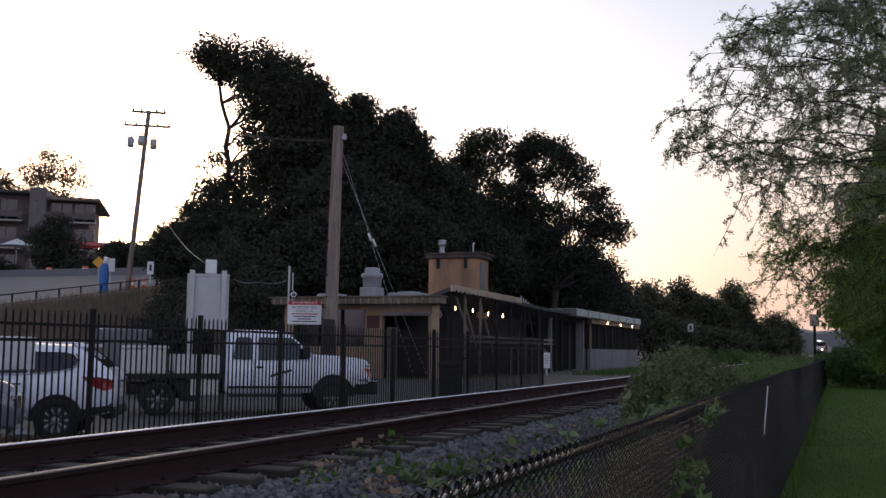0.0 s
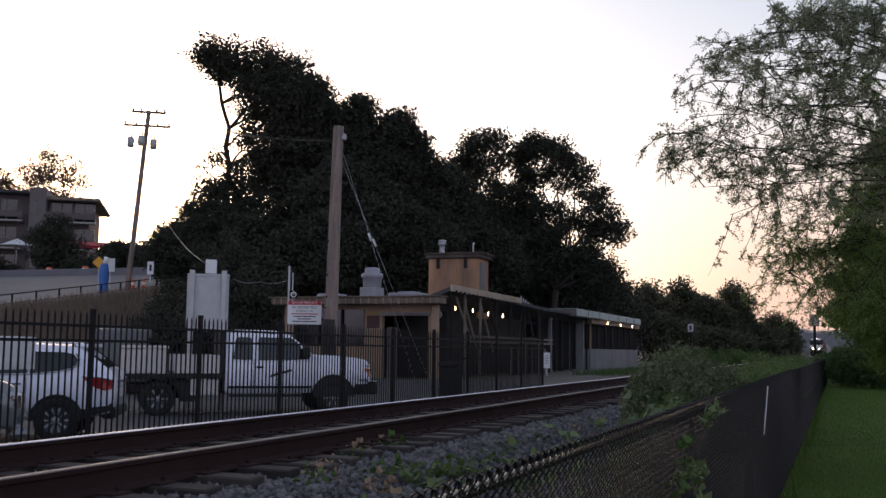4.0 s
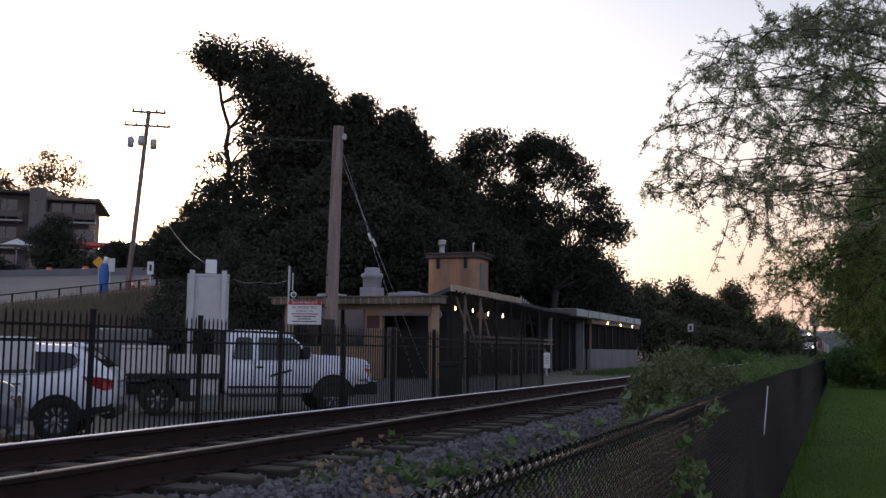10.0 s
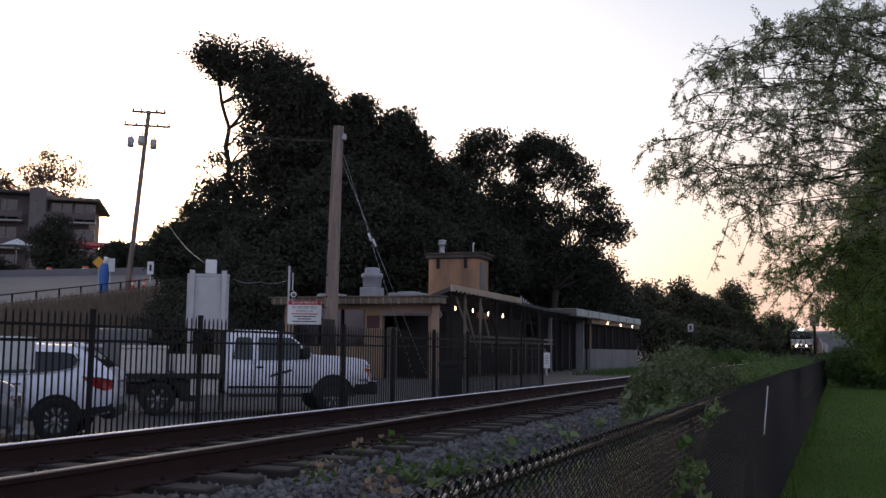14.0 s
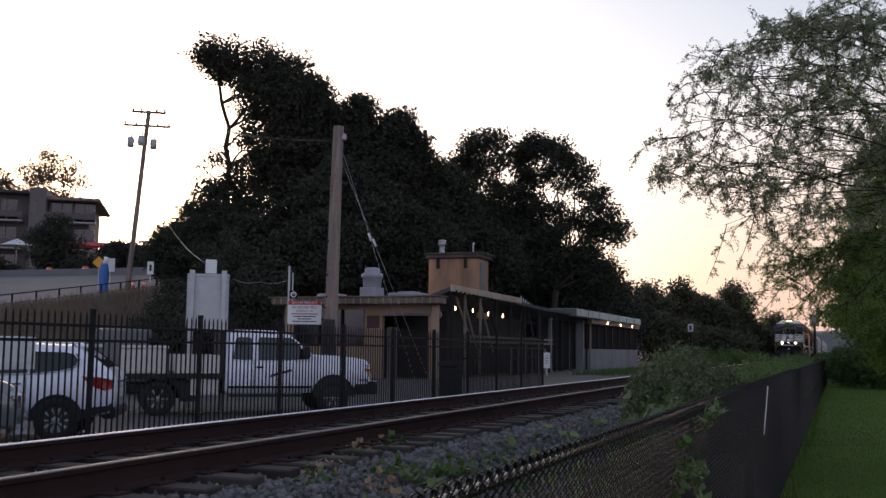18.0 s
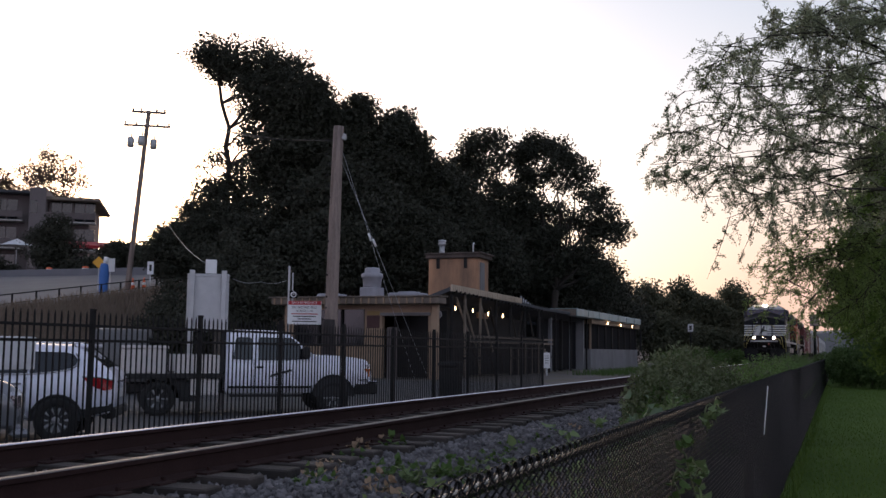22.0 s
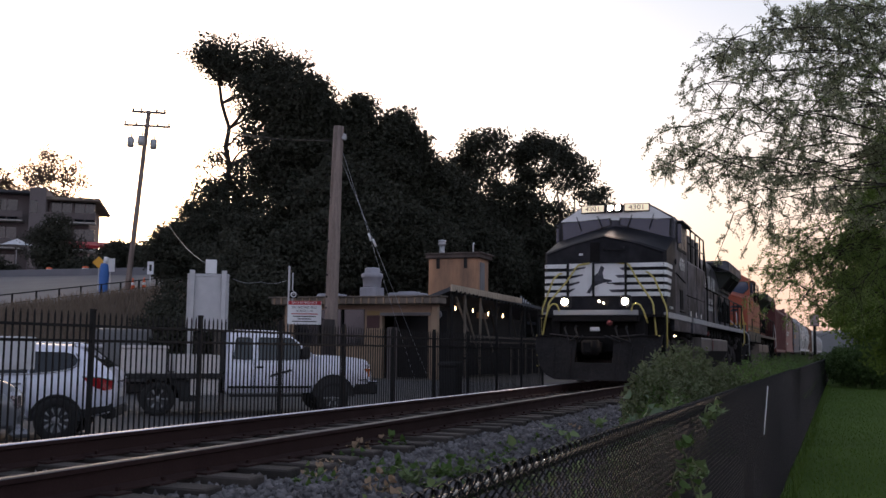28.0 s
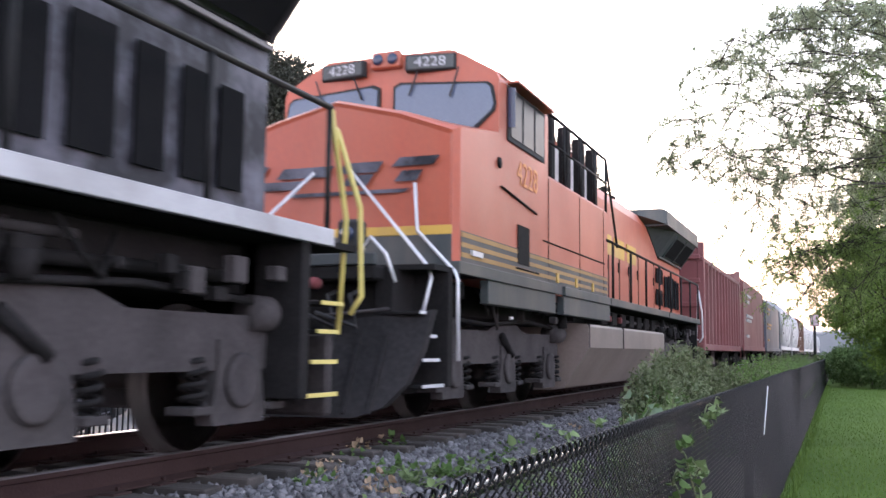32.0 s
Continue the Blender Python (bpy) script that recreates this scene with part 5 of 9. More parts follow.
    part("rear_bumper", G().box(-1.03, -0.8, -0.8, 0.8, 0.36, 0.56, 0.04), M_PLASTIC, c)
    part("tailgate_bar", G().box(-1.015, -0.98, -0.5, 0.5, 0.94, 0.98, 0.01), M_CHROME, c)
    part("plate_bars", G().box(-1.03, -1.005, -0.25, 0.25, 0.7, 0.84), M_LOTPLATE, c, "plain pale plate")


def sedan():
    c = thing("dark_crossover", "dark silver crossover car with its nose by the fence", "car", pose(-13.3, 8.4, LOT, 0, 0, 50))
    part("body", shell([(-0.9, 0.7, 0.64, 0.75, 0.96, 0.7, 1.152), (-0.6, 0.84, 0.41, 0.9, 1.088, 0.8, 1.28), (2.2, 0.85, 0.384, 0.9, 1.05, 0.8, 1.216), (3.1, 0.84, 0.41, 0.88, 0.922, 0.74, 1.101), (3.42, 0.72, 0.461, 0.76, 0.794, 0.62, 0.947), (3.5, 0.6, 0.512, 0.64, 0.742, 0.55, 0.845)]), M_CARGREY, c)
    part("cabin", shell([(-0.3, 0.78, 1.152, 0.8, 1.254, 0.6, 1.344), (0.4, 0.8, 1.178, 0.82, 1.28, 0.58, 1.818), (1.3, 0.8, 1.178, 0.82, 1.28, 0.58, 1.818), (2.2, 0.78, 1.126, 0.8, 1.203, 0.66, 1.254)]), M_GLASS, c)
    for s in (-1, 1):
        part("headlamp", G().box(3.06, 3.44, *sorted((s * 0.5, s * 0.8)), 0.66, 0.92, 0.05), M_CHROME, c, "clear headlamp")
        for x in (0.0, 2.65):
            road_wheel(c, x, s * 0.76, 0.36, s, 8)
            arch(c, x, s * 0.89, 0.43, s)
    part("grille", G().box(3.46, 3.53, -0.576, 0.45, 0.538, 0.6, 0.026), M_CHROME, c)
    part("bumper", G().box(3.3, 3.56, -0.96, 0.75, 0.307, 0.4, 0.064), M_CARGREY, c)


M_FPALE = paint("pale_grey_box", (0.56, 0.53, 0.52), 0.5, 0.1, col2=(0.44, 0.42, 0.41), scale=2.0, bump=0.05)
M_LOTPLATE = paint("pale_plate", (0.55, 0.55, 0.55), 0.5, col2=(0.45, 0.45, 0.45), bump=0.02)
M_VAN = paint("dull_dark_grey_paint", (0.11, 0.11, 0.115), 0.5, col2=(0.08, 0.08, 0.085), scale=1.0, bump=0.02)
pickup()
suv()
sedan()
# pale board leaning above the near car, and vehicles deeper in the lot
wb = thing("white_board", "blank white board on a post in the lot", "sign", pose(-10.6, 10.0, LOT, 0, 0, 90))
part("panel", G().box(-0.6, 0.84, -0.02, 0.02, 1.22, 1.68, 0.01), M_WHITE, wb)
part("post", G().box(-0.5, -0.44, 0.021, 0.08, 0, 1.7), M_GALV, wb)
van = thing("grey_van", "grey van parked at the foot of the bank", "van", pose(-22.88, 27.5, LOT, 0, 0, 125))
part("body", shell([(-2.2, 0.85, 0.4, 0.95, 1.2, 0.8, 1.95), (-2.0, 0.9, 0.35, 0.97, 1.25, 0.84, 2.1), (1.0, 0.9, 0.35, 0.97, 1.25, 0.84, 2.1), (1.9, 0.9, 0.35, 0.95, 1.1, 0.8, 1.25), (2.5, 0.8, 0.4, 0.9, 0.9, 0.7, 1.05)]), M_VAN, van)
for s in (-1, 1):
    side_glass(van, [(-1.9, 1.3), (0.9, 1.3), (0.7, 1.85), (-1.8, 1.85)], 0.97, 0.16, s)
    for x in (-1.4, 1.6):
        road_wheel(van, x, s * 0.82, 0.36, s, 5)
dk = thing("dark_car", "dark car with red tail lamps at the foot of the bank", "car", pose(-21.5, 27.0, LOT, 0, 0, 215))
part("body", shell([(-1.0, 0.8, 0.45, 0.9, 0.85, 0.8, 1.05), (-0.8, 0.85, 0.35, 0.92, 0.9, 0.8, 1.1), (3.0, 0.85, 0.35, 0.9, 0.8, 0.75, 0.9), (3.4, 0.7, 0.4, 0.8, 0.65, 0.7, 0.75)]), M_PLASTIC, dk)
part("cabin", shell([(-0.7, 0.8, 1.0, 0.82, 1.06, 0.7, 1.15), (-0.2, 0.82, 1.0, 0.84, 1.08, 0.62, 1.5), (1.2, 0.82, 1.0, 0.84, 1.06, 0.62, 1.5), (2.1, 0.78, 0.9, 0.8, 0.95, 0.66, 1.0)]), M_GLASS, dk)
for s in (-1, 1):
    part("tail_lamp", G().box(-1.02, -0.9, *sorted((s * 0.6, s * 0.9)), 0.8, 0.95, 0.02), M_RED, dk)
    for x in (0.0, 2.6):
        road_wheel(dk, x, s * 0.78, 0.32, s, 6)


# ---- the train ----
# In a vehicle's space x points to the lawn side, y back from its front, z up from the rail.
# Lavender blotches mix dirt with painted reflections of sky and trees.
M_LBLACK = paint("reflection_mottled_black", (0.014, 0.014, 0.0175), 0.5, col2=(0.025, 0.025, 0.031), scale=2.8, fine=9.0, amount=0.8, bump=0.04, dirt=(0.19, 0.185, 0.225), dirt_amount=0.85, streak=0.0, spec=0.2, dirt_edge=(0.42, 0.74))
# A darker, less blotched black for the nose alone.
M_LNOSE = paint("nose_black_paint", (0.011, 0.011, 0.014), 0.5, col2=(0.019, 0.019, 0.023), scale=2.0, fine=9.0, amount=0.8, bump=0.04, dirt=(0.06, 0.058, 0.066), dirt_amount=0.4, spec=0.1)
M_LWHITE = paint("dull_white_paint", (0.82, 0.82, 0.83), 0.5, col2=(0.7, 0.7, 0.71), scale=2.0, bump=0.03, dirt=(0.4, 0.38, 0.37), dirt_amount=0.4)
M_LSILL = paint("grimy_white_paint", (0.4, 0.4, 0.41), 0.55, col2=(0.26, 0.26, 0.27), scale=1.5, bump=0.03, dirt=(0.2, 0.19, 0.19), dirt_amount=0.6)
M_LGREY = paint("dusty_undergear", (0.056, 0.049, 0.05), 0.85, col2=(0.021, 0.019, 0.019), scale=2.0, fine=25.0, amount=0.9, bump=0.3, dirt=(0.085, 0.076, 0.072), dirt_amount=0.4, spec=0.2)
M_LPLOW = paint("scraped_plough_paint", (0.013, 0.0125, 0.013), 0.75, col2=(0.036, 0.033, 0.034), scale=1.5, fine=20.0, amount=0.8, bump=0.1, spec=0.12)
# Darker copy of the tank colour: shade on the slope that faces down.
M_LTANKSHADE = paint("tank_slope_shade", (0.015, 0.0145, 0.015), 0.8, col2=(0.035, 0.033, 0.033), scale=1.5, fine=20.0, amount=0.8, bump=0.1, spec=0.12)
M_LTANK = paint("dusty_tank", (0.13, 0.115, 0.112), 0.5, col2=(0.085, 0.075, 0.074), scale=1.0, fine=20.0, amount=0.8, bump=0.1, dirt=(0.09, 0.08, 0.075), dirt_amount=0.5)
M_LTAN = paint("tan_tank_paint", (0.2, 0.16, 0.135), 0.55, col2=(0.13, 0.105, 0.09), scale=0.9, fine=20.0, amount=0.8, bump=0.1, dirt=(0.1, 0.085, 0.075), dirt_amount=0.4)
M_LSTRIPE = paint("grimy_yellow_stripe", (0.33, 0.19, 0.055), 0.6, col2=(0.2, 0.12, 0.05), scale=1.6, bump=0.03, dirt=(0.12, 0.09, 0.07), dirt_amount=0.6)
# Near black also puts the shade under the deck into the colour.
M_LDARK = paint("dark_machinery", (0.008, 0.0076, 0.0078), 0.8, col2=(0.02, 0.018, 0.018), scale=3.0, fine=30.0, amount=0.9, bump=0.3, spec=0.12)
M_LORANGE = paint("faded_orange_paint", (0.40, 0.082, 0.038), 0.45, col2=(0.31, 0.068, 0.038), scale=0.8, fine=16.0, amount=0.8, bump=0.05, dirt=(0.28, 0.12, 0.07), dirt_amount=0.4, streak=1.0)
M_LGREEN = paint("dark_green_paint", (0.028, 0.038, 0.04), 0.5, col2=(0.05, 0.055, 0.055), scale=1.0, bump=0.05, dirt=(0.16, 0.13, 0.1), dirt_amount=0.5, streak=1.0)
M_LSLATE = paint("dusty_green_grey_paint", (0.058, 0.055, 0.055), 0.6, col2=(0.038, 0.037, 0.037), scale=1.0, bump=0.05, dirt=(0.12, 0.1, 0.092), dirt_amount=0.5, streak=1.0)
M_LYELLOW = paint("dull_yellow_paint", (0.55, 0.34, 0.05), 0.55, col2=(0.4, 0.25, 0.06), scale=2.0, bump=0.03, dirt=(0.2, 0.15, 0.1), dirt_amount=0.5)
M_GRAB = paint("yellow_grab_iron", (0.55, 0.46, 0.13), 0.5, col2=(0.42, 0.35, 0.12), scale=6.0, bump=0.03)
M_SILVER = paint("silver_grab_iron", (0.6, 0.6, 0.62), 0.4, 0.3, col2=(0.45, 0.45, 0.46), scale=6.0, bump=0.03)
# Blue in the windscreen colours stands in for reflected sky.
M_WIND = paint("windscreen", (0.02, 0.028, 0.06), 0.1, col2=(0.03, 0.04, 0.08), scale=1.0, bump=0.0, spec=0.5)
M_PANE = paint("dark_cab_pane", (0.02, 0.022, 0.028), 0.3, col2=(0.035, 0.037, 0.045), scale=1.0, bump=0.0, spec=0.12)
# paler base, so more of the sky reflection is in the colour
M_WINDSKY = paint("sky_tinted_windscreen", (0.05, 0.067, 0.115), 0.12, col2=(0.08, 0.1, 0.15), scale=1.0, bump=0.0, spec=0.7)
# Near-black plates stand in for the shade inside vents and intakes.
M_VOID = paint("opening_shade", (0.008, 0.008, 0.009), 0.95, col2=(0.014, 0.014, 0.014), scale=4.0, bump=0.0, spec=0.04)
M_MARK = paint("faded_number_paint", (0.6, 0.24, 0.08), 0.6, col2=(0.5, 0.18, 0.06), scale=4.0, bump=0.0)
M_VALVE = paint("dusty_red_paint", (0.2, 0.04, 0.045), 0.8, col2=(0.12, 0.04, 0.04), scale=6.0, bump=0.1)
M_HEADLAMP = glow("headlamp_lens", (1.0, 0.8, 0.55), 110.0)
M_DITCH = glow("ditch_lamp_lens", (1.0, 0.74, 0.46), 110.0)
M_BOARD = glow("lit_number_board", (0.95, 0.8, 0.52), 0.3)
M_WALKLAMP = glow("step_lamp", (1.0, 0.75, 0.45), 8.0)
M_WHEEL = paint("wheel_steel", (0.10, 0.08, 0.07), 0.65, 0.4, col2=(0.05, 0.04, 0.036), scale=5.0, bump=0.15)
M_TREAD = paint("wheel_tread", (0.16, 0.14, 0.13), 0.5, 0.7, col2=(0.09, 0.08, 0.075), scale=5.0, bump=0.02)

WHEELS = []       # (wheelset, radius, its place on the truck)


def wheel_mesh(r):
    g = G().use(0, True)
    for s in (-1, 1):
        for prof in ([(0.14, 0.83), (0.16, 0.80), (r * 0.55, 0.755), (r * 0.86, 0.75), (r * 0.88, 0.80), (r * 0.985, 0.81)],):
            g.revolve([(a, s * b) for a, b in prof], (0, 0, 0), "x", 28)
        g.use(1, True).revolve([(r * 0.985, s * 0.81), (r, s * 0.80), (r + 0.004, s * 0.705), (r + 0.028, s * 0.69), (r + 0.026, s * 0.675), (r * 0.85, s * 0.67)], (0, 0, 0), "x", 28).use(0, True)
        g.revolve([(r * 0.85, s * 0.67), (r * 0.5, s * 0.72), (0.12, s * 0.70)], (0, 0, 0), "x", 28)
        for k in range(5):      # holes and bolt heads that show the turning
            a = k * 2 * math.pi / 5
            g.use(0).tube([(s * 0.76, 0.62 * r * math.cos(a), 0.62 * r * math.sin(a)), (s * 0.79, 0.62 * r * math.cos(a), 0.62 * r * math.sin(a))], 0.035, 6).use(0, True)
    g.tube([(-0.95, 0, 0), (0.95, 0, 0)], 0.09, 14)
    return g.mesh("wheelset", [M_WHEEL, M_TREAD])


LOCO_WHEEL, CAR_WHEEL = wheel_mesh(0.53), wheel_mesh(0.457)


def coil(g, c, r, h, turns=4):
    pts = [(c[0] + r * math.cos(a), c[1] + r * math.sin(a), c[2] + h * a / (2 * math.pi * turns)) for a in [k * math.pi / 5 for k in range(10 * turns + 1)]]
    return g.use(0, True).tube(pts, 0.022, 6).use(0)


def loco_truck(loco, y):
    """A three-axle truck centred at y."""
    t = part("truck", G().box(-0.95, 0.95, -0.35, 0.35, 0.62, 0.95, 0.03), M_LDARK, loco, "dusty three-axle truck", m=pose(0, y, 0))
    for ya in (-2.45, 2.3):
        part("end_beam", G().box(-0.9, 0.9, ya, ya + 0.15, 0.6, 0.9, 0.02), M_LDARK, t)
    for s in (-1, 1):
        x = s * 1.14
        g = G()
        prof = [(-2.55, 0.86), (-2.35, 1.0), (-0.75, 1.0), (-0.45, 1.1), (0.45, 1.1), (0.75, 1.0), (2.35, 1.0), (2.55, 0.86), (2.55, 0.68), (2.3, 0.6), (-2.3, 0.6), (-2.55, 0.68)]
        g.prism(prof, "x", x - 0.06 if s > 0 else x - 0.06, x + 0.06)
        part("side_frame", g, M_LGREY, t)
        for k, ya in enumerate((-1.97, 0.0, 1.97)):
            g = G()
            g.prism([(ya - 0.27, 0.82), (ya - 0.27, 0.62), (ya - 0.34, 0.30), (ya - 0.32, 0.22), (ya + 0.32, 0.22), (ya + 0.34, 0.30), (ya + 0.27, 0.62), (ya + 0.27, 0.82)], "x", x - 0.05, x + 0.09)
            jb = part("journal_box", g, M_LGREY, t)
            part("journal_cap", G().use(0, True).revolve([(0.2, x + s * 0.09), (0.2, x + s * 0.125), (0.17, x + s * 0.135), (0.1, x + s * 0.12), (0, x + s * 0.12)], (0, ya, 0.53), "x", 18), M_LGREY, jb)
            for q in (-0.47, 0.47):
                part("spring", coil(G(), (x + s * 0.02, ya + q, 0.36), 0.08, 0.32), M_LDARK, t, "dark coil spring")
                part("spring_seat", G().box(x - 0.12, x + 0.12, ya + q - 0.11, ya + q + 0.11, 0.30, 0.36, 0.01), M_LGREY, t)
        part("brake_cylinder", G().use(0, True).tube([(x + s * 0.05, 2.1, 1.02), (x + s * 0.05, 2.62, 1.02)], 0.14, 14), M_LGREY, t, "grey brake cylinder")
        part("brake_cylinder", G().use(0, True).tube([(x + s * 0.05, -2.62, 1.02), (x + s * 0.05, -2.1, 1.02)], 0.13, 14), M_LGREY, t, "grey brake cylinder")
        part("brake_pipe", G().use(0, True).tube([(x + s * 0.08, -2.3, 1.12), (x + s * 0.1, -0.9, 1.08), (x + s * 0.1, 0.8, 1.16), (x + s * 0.08, 2.2, 1.1)], 0.028, 6), M_LDARK, t)
        part("damper", G().use(0, True).tube([(x + s * 0.1, -0.3, 0.95), (x + s * 0.12, 0.05, 0.70)], 0.05, 8), M_LDARK, t)
        part("sand_pipe", G().use(0, True).tube([(x - s * 0.1, 2.5, 0.9), (x - s * 0.25, 2.6, 0.5), (x - s * 0.35, 2.5, 0.15)], 0.025, 6), M_LDARK, t)
    for ya in (-1.97, 0.0, 1.97):
        WHEELS.append((part("wheelset", LOCO_WHEEL, None, t, "steel wheelset"), 0.53, (0, ya, 0.53)))
    return t


def rail_run(name, pts, r, mat, parent, label=""):
    return part(name, G().use(0, True).tube(pts, r, 8), mat, parent, label)


def locomotive(label, body, skirt, roofm, stripe, front_grab, rear_grab, number, board, ink, lead):
    l = thing("locomotive", label, "locomotive")
    H = 1.5
    # nose: a flat front with a low gabled top that rises to the windscreens
    def ring(y, h, zb, zs, zp):
        return [(h, y, zb), (h, y, zs), (h * 0.55, y, zs + (zp - zs) * 0.55), (0, y, zp), (-h * 0.55, y, zs + (zp - zs) * 0.55), (-h, y, zs), (-h, y, zb)]
    nose = part("nose", G().loft([ring(1.07, 1.40, 1.62, 3.10, 3.52), ring(1.05, 1.44, 1.6, 3.14, 3.56), ring(1.13, H, 1.58, 3.18, 3.60), ring(2.44, H, 1.56, 3.62, 3.98) if lead else ring(2.44, H, 1.56, 3.40, 3.72)]), M_LNOSE if lead else body, l)
    # cab
    def cring(y, top=4.5, sh=4.16):
        return [(H, y, 1.56), (H, y, sh - 0.1), (H - 0.04, y, sh), (0.93, y, top - 0.03), (0.85, y, top), (-0.85, y, top), (-0.93, y, top - 0.03), (-H + 0.04, y, sh), (-H, y, sh - 0.1), (-H, y, 1.56)]
    cab = part("cab", G().loft([cring(2.42), cring(2.46), cring(4.6)]), body, l)
    part("cab_roof", G().loft([[(H - 0.02, y, 4.17), (0.94, y, 4.49), (0.85, y, 4.53), (-0.85, y, 4.53), (-0.94, y, 4.49), (-H + 0.02, y, 4.17), (-H + 0.02, y, 4.145), (0, y, 4.46), (H - 0.02, y, 4.145)] for y in (2.6, 4.66)]), roofm, cab)
    if lead:
        part("brow", quad_plate([(-1.45, 2.405, 4.13), (1.45, 2.405, 4.13), (0.9, 2.405, 4.46), (-0.9, 2.405, 4.46)], -0.012), M_LWHITE, cab, "white band above the windscreens")
    for s in (-1, 1):
        if lead:
            edge = [(0.13, 4.00), (1.37, 3.64), (1.39, 4.09), (0.15, 4.16)]
        else:
            edge = [(0.13, 3.75), (0.2, 3.7), (1.06, 3.45), (1.16, 3.46), (1.42, 3.68), (1.44, 3.76), (1.4, 3.96), (1.34, 4.01), (0.22, 4.09), (0.13, 4.05)]
        cx, cz = sum(p[0] for p in edge) / len(edge), sum(p[1] for p in edge) / len(edge)
        rim = [(cx + (x - cx) * 1.055, cz + (z - cz) * 1.13) for x, z in edge]
        fr = part("windscreen_frame", G().prism([(s * x, z) for x, z in rim], "y", 2.395, 2.417), M_PLASTIC, cab)
        part("windscreen", G().prism([(s * x, z) for x, z in edge], "y", 2.38, 2.393), M_WIND if lead else M_WINDSKY, fr, "windscreen, blue-grey with painted sky reflection")
        for u in (0.45, 1.0):
            rail_run("wiper", [(s * u, 2.34, 4.24), (s * (u - 0.12), 2.345, 3.98 - 0.1 * u)], 0.012, M_PLASTIC, cab)
        # cab side windows
        x = s * (H + 0.004)
        f = part("side_window", G().box(min(x, x + s * 0.02), max(x, x + s * 0.02), 2.72, 4.36, 3.36, 4.06, 0.006), M_PLASTIC, cab, "black side window frame")
        for ya, yb in ((2.8, 3.25), (3.33, 3.78), (3.86, 4.28)):
            part("side_pane", G().box(min(x + s * 0.016, x + s * 0.03), max(x + s * 0.016, x + s * 0.03), ya, yb, 3.42, 4.0, 0.004), M_LTANK if lead and ya == 3.33 else M_PANE, f, "pane painted pale" if lead and ya == 3.33 else "")
        part("sunshade", G().box(min(x, x + s * 0.16), max(x, x + s * 0.16), 2.7, 4.4, 4.07, 4.1, 0.004), roofm, cab)
        part("wind_deflector", G().box(min(x + s * 0.03, x + s * 0.13), max(x + s * 0.03, x + s * 0.13), 2.66, 2.675, 3.5, 4.0, 0.004), M_WIND, cab, "glass wind deflector")
        part("louvre", G().box(min(x, x + s * 0.012), max(x, x + s * 0.012), 3.16, 3.66, 1.86, 2.36), M_LDARK, cab, "dark louvre panel")
        rail_run("drip_strip", [(x + s * 0.01, 2.5, 2.74), (x + s * 0.01, 4.0, 2.60)], 0.014, M_LDARK, cab)
        rail_run("drip_strip", [(x + s * 0.01, 3.1, 1.80), (x + s * 0.01, 4.1, 1.80)], 0.012, M_LDARK, cab)
        part("cab_vent", G().use(0, True).tube([(x, 2.42, 3.02), (x + s * 0.02, 2.42, 3.02)], 0.07, 10), M_LDARK, cab)
        part("step_plate", G().box(min(x, x + s * 0.03), max(x, x + s * 0.03), 1.45, 1.8, 1.80, 1.86), M_SILVER, cab)
    # number boards and lamps on the brow
    for s in (-1, 1):
        b = part("number_board", G().box(-0.33, 0.33, -0.06, 0.04, -0.105, 0.105, 0.012), M_PLASTIC, cab, "black number board", m=pose(s * 0.56, 2.40, 4.43, 0, 0, s * 8) if lead else pose(s * 0.61, 2.40, 4.34, 0, 0, s * 8))
        part("number_panel", G().box(-0.30, 0.30, -0.068, -0.061, -0.082, 0.082, 0.004), board, b)
        letters(number, 0.175, ink, b, facing(0, -0.071, 0, 0), "number", 0.002, stretch=1.18)
    hb = part("headlamp_box", G().box(-0.2, 0.2, 2.33, 2.44, 4.32, 4.54, 0.02), M_LDARK if lead else body, cab, "headlamp housing")
    for s in (-1, 1):
        part("headlamp", G().use(0, True).revolve([(0.075, -0.005), (0.07, -0.02), (0.04, -0.03), (0, -0.033)], (s * 0.1, 2.328, 4.43), "y", 16), M_HEADLAMP if lead else M_WIND, hb, "bright headlamp" if lead else "unlit headlamp")
        # Added shroud: keeps the lens light off the nose and number boards.
        if lead:
            part("lamp_hood", G().use(0, True).revolve([(0.079, 0.0), (0.079, -0.12), (0.086, -0.12), (0.086, 0.0)], (s * 0.1, 2.33, 4.43), "y", 16), M_LDARK, hb)
    # livery on the nose
    if lead:
        part("logo_panel", G().box(-0.86, 0.5, 1.02, 1.046, 2.10, 2.90, 0.004), M_LWHITE, nose, "white panel on the nose")
        for k, z in enumerate((2.84, 2.66, 2.48, 2.31, 2.14)):
            part("stripe", G().box(0.52, 1.435, 1.024, 1.046, z - 0.05, z + 0.05, 0.003), M_LWHITE, nose, "white nose stripe")
            part("stripe", G().box(-1.435, -0.88, 1.024, 1.046, z - 0.05, z + 0.05, 0.003), M_LWHITE, nose, "white nose stripe")
            for s in (-1, 1):
                x = s * (H + 0.003)
                e = 2.0 - 0.1 * k
                part("side_stripe", quad_plate([(x, 1.14, z - 0.05), (x, e - 0.06, z - 0.05), (x, e, z + 0.05), (x, 1.14, z + 0.05)], 0.004 * s), M_LWHITE, nose, "white side stripe")
                part("corner_stripe", quad_plate([(s * 1.445, 1.045, z - 0.05), (x, 1.13, z - 0.05), (x, 1.13, z + 0.05), (s * 1.445, 1.045, z + 0.05)], 0.006 * s), M_LWHITE, nose)
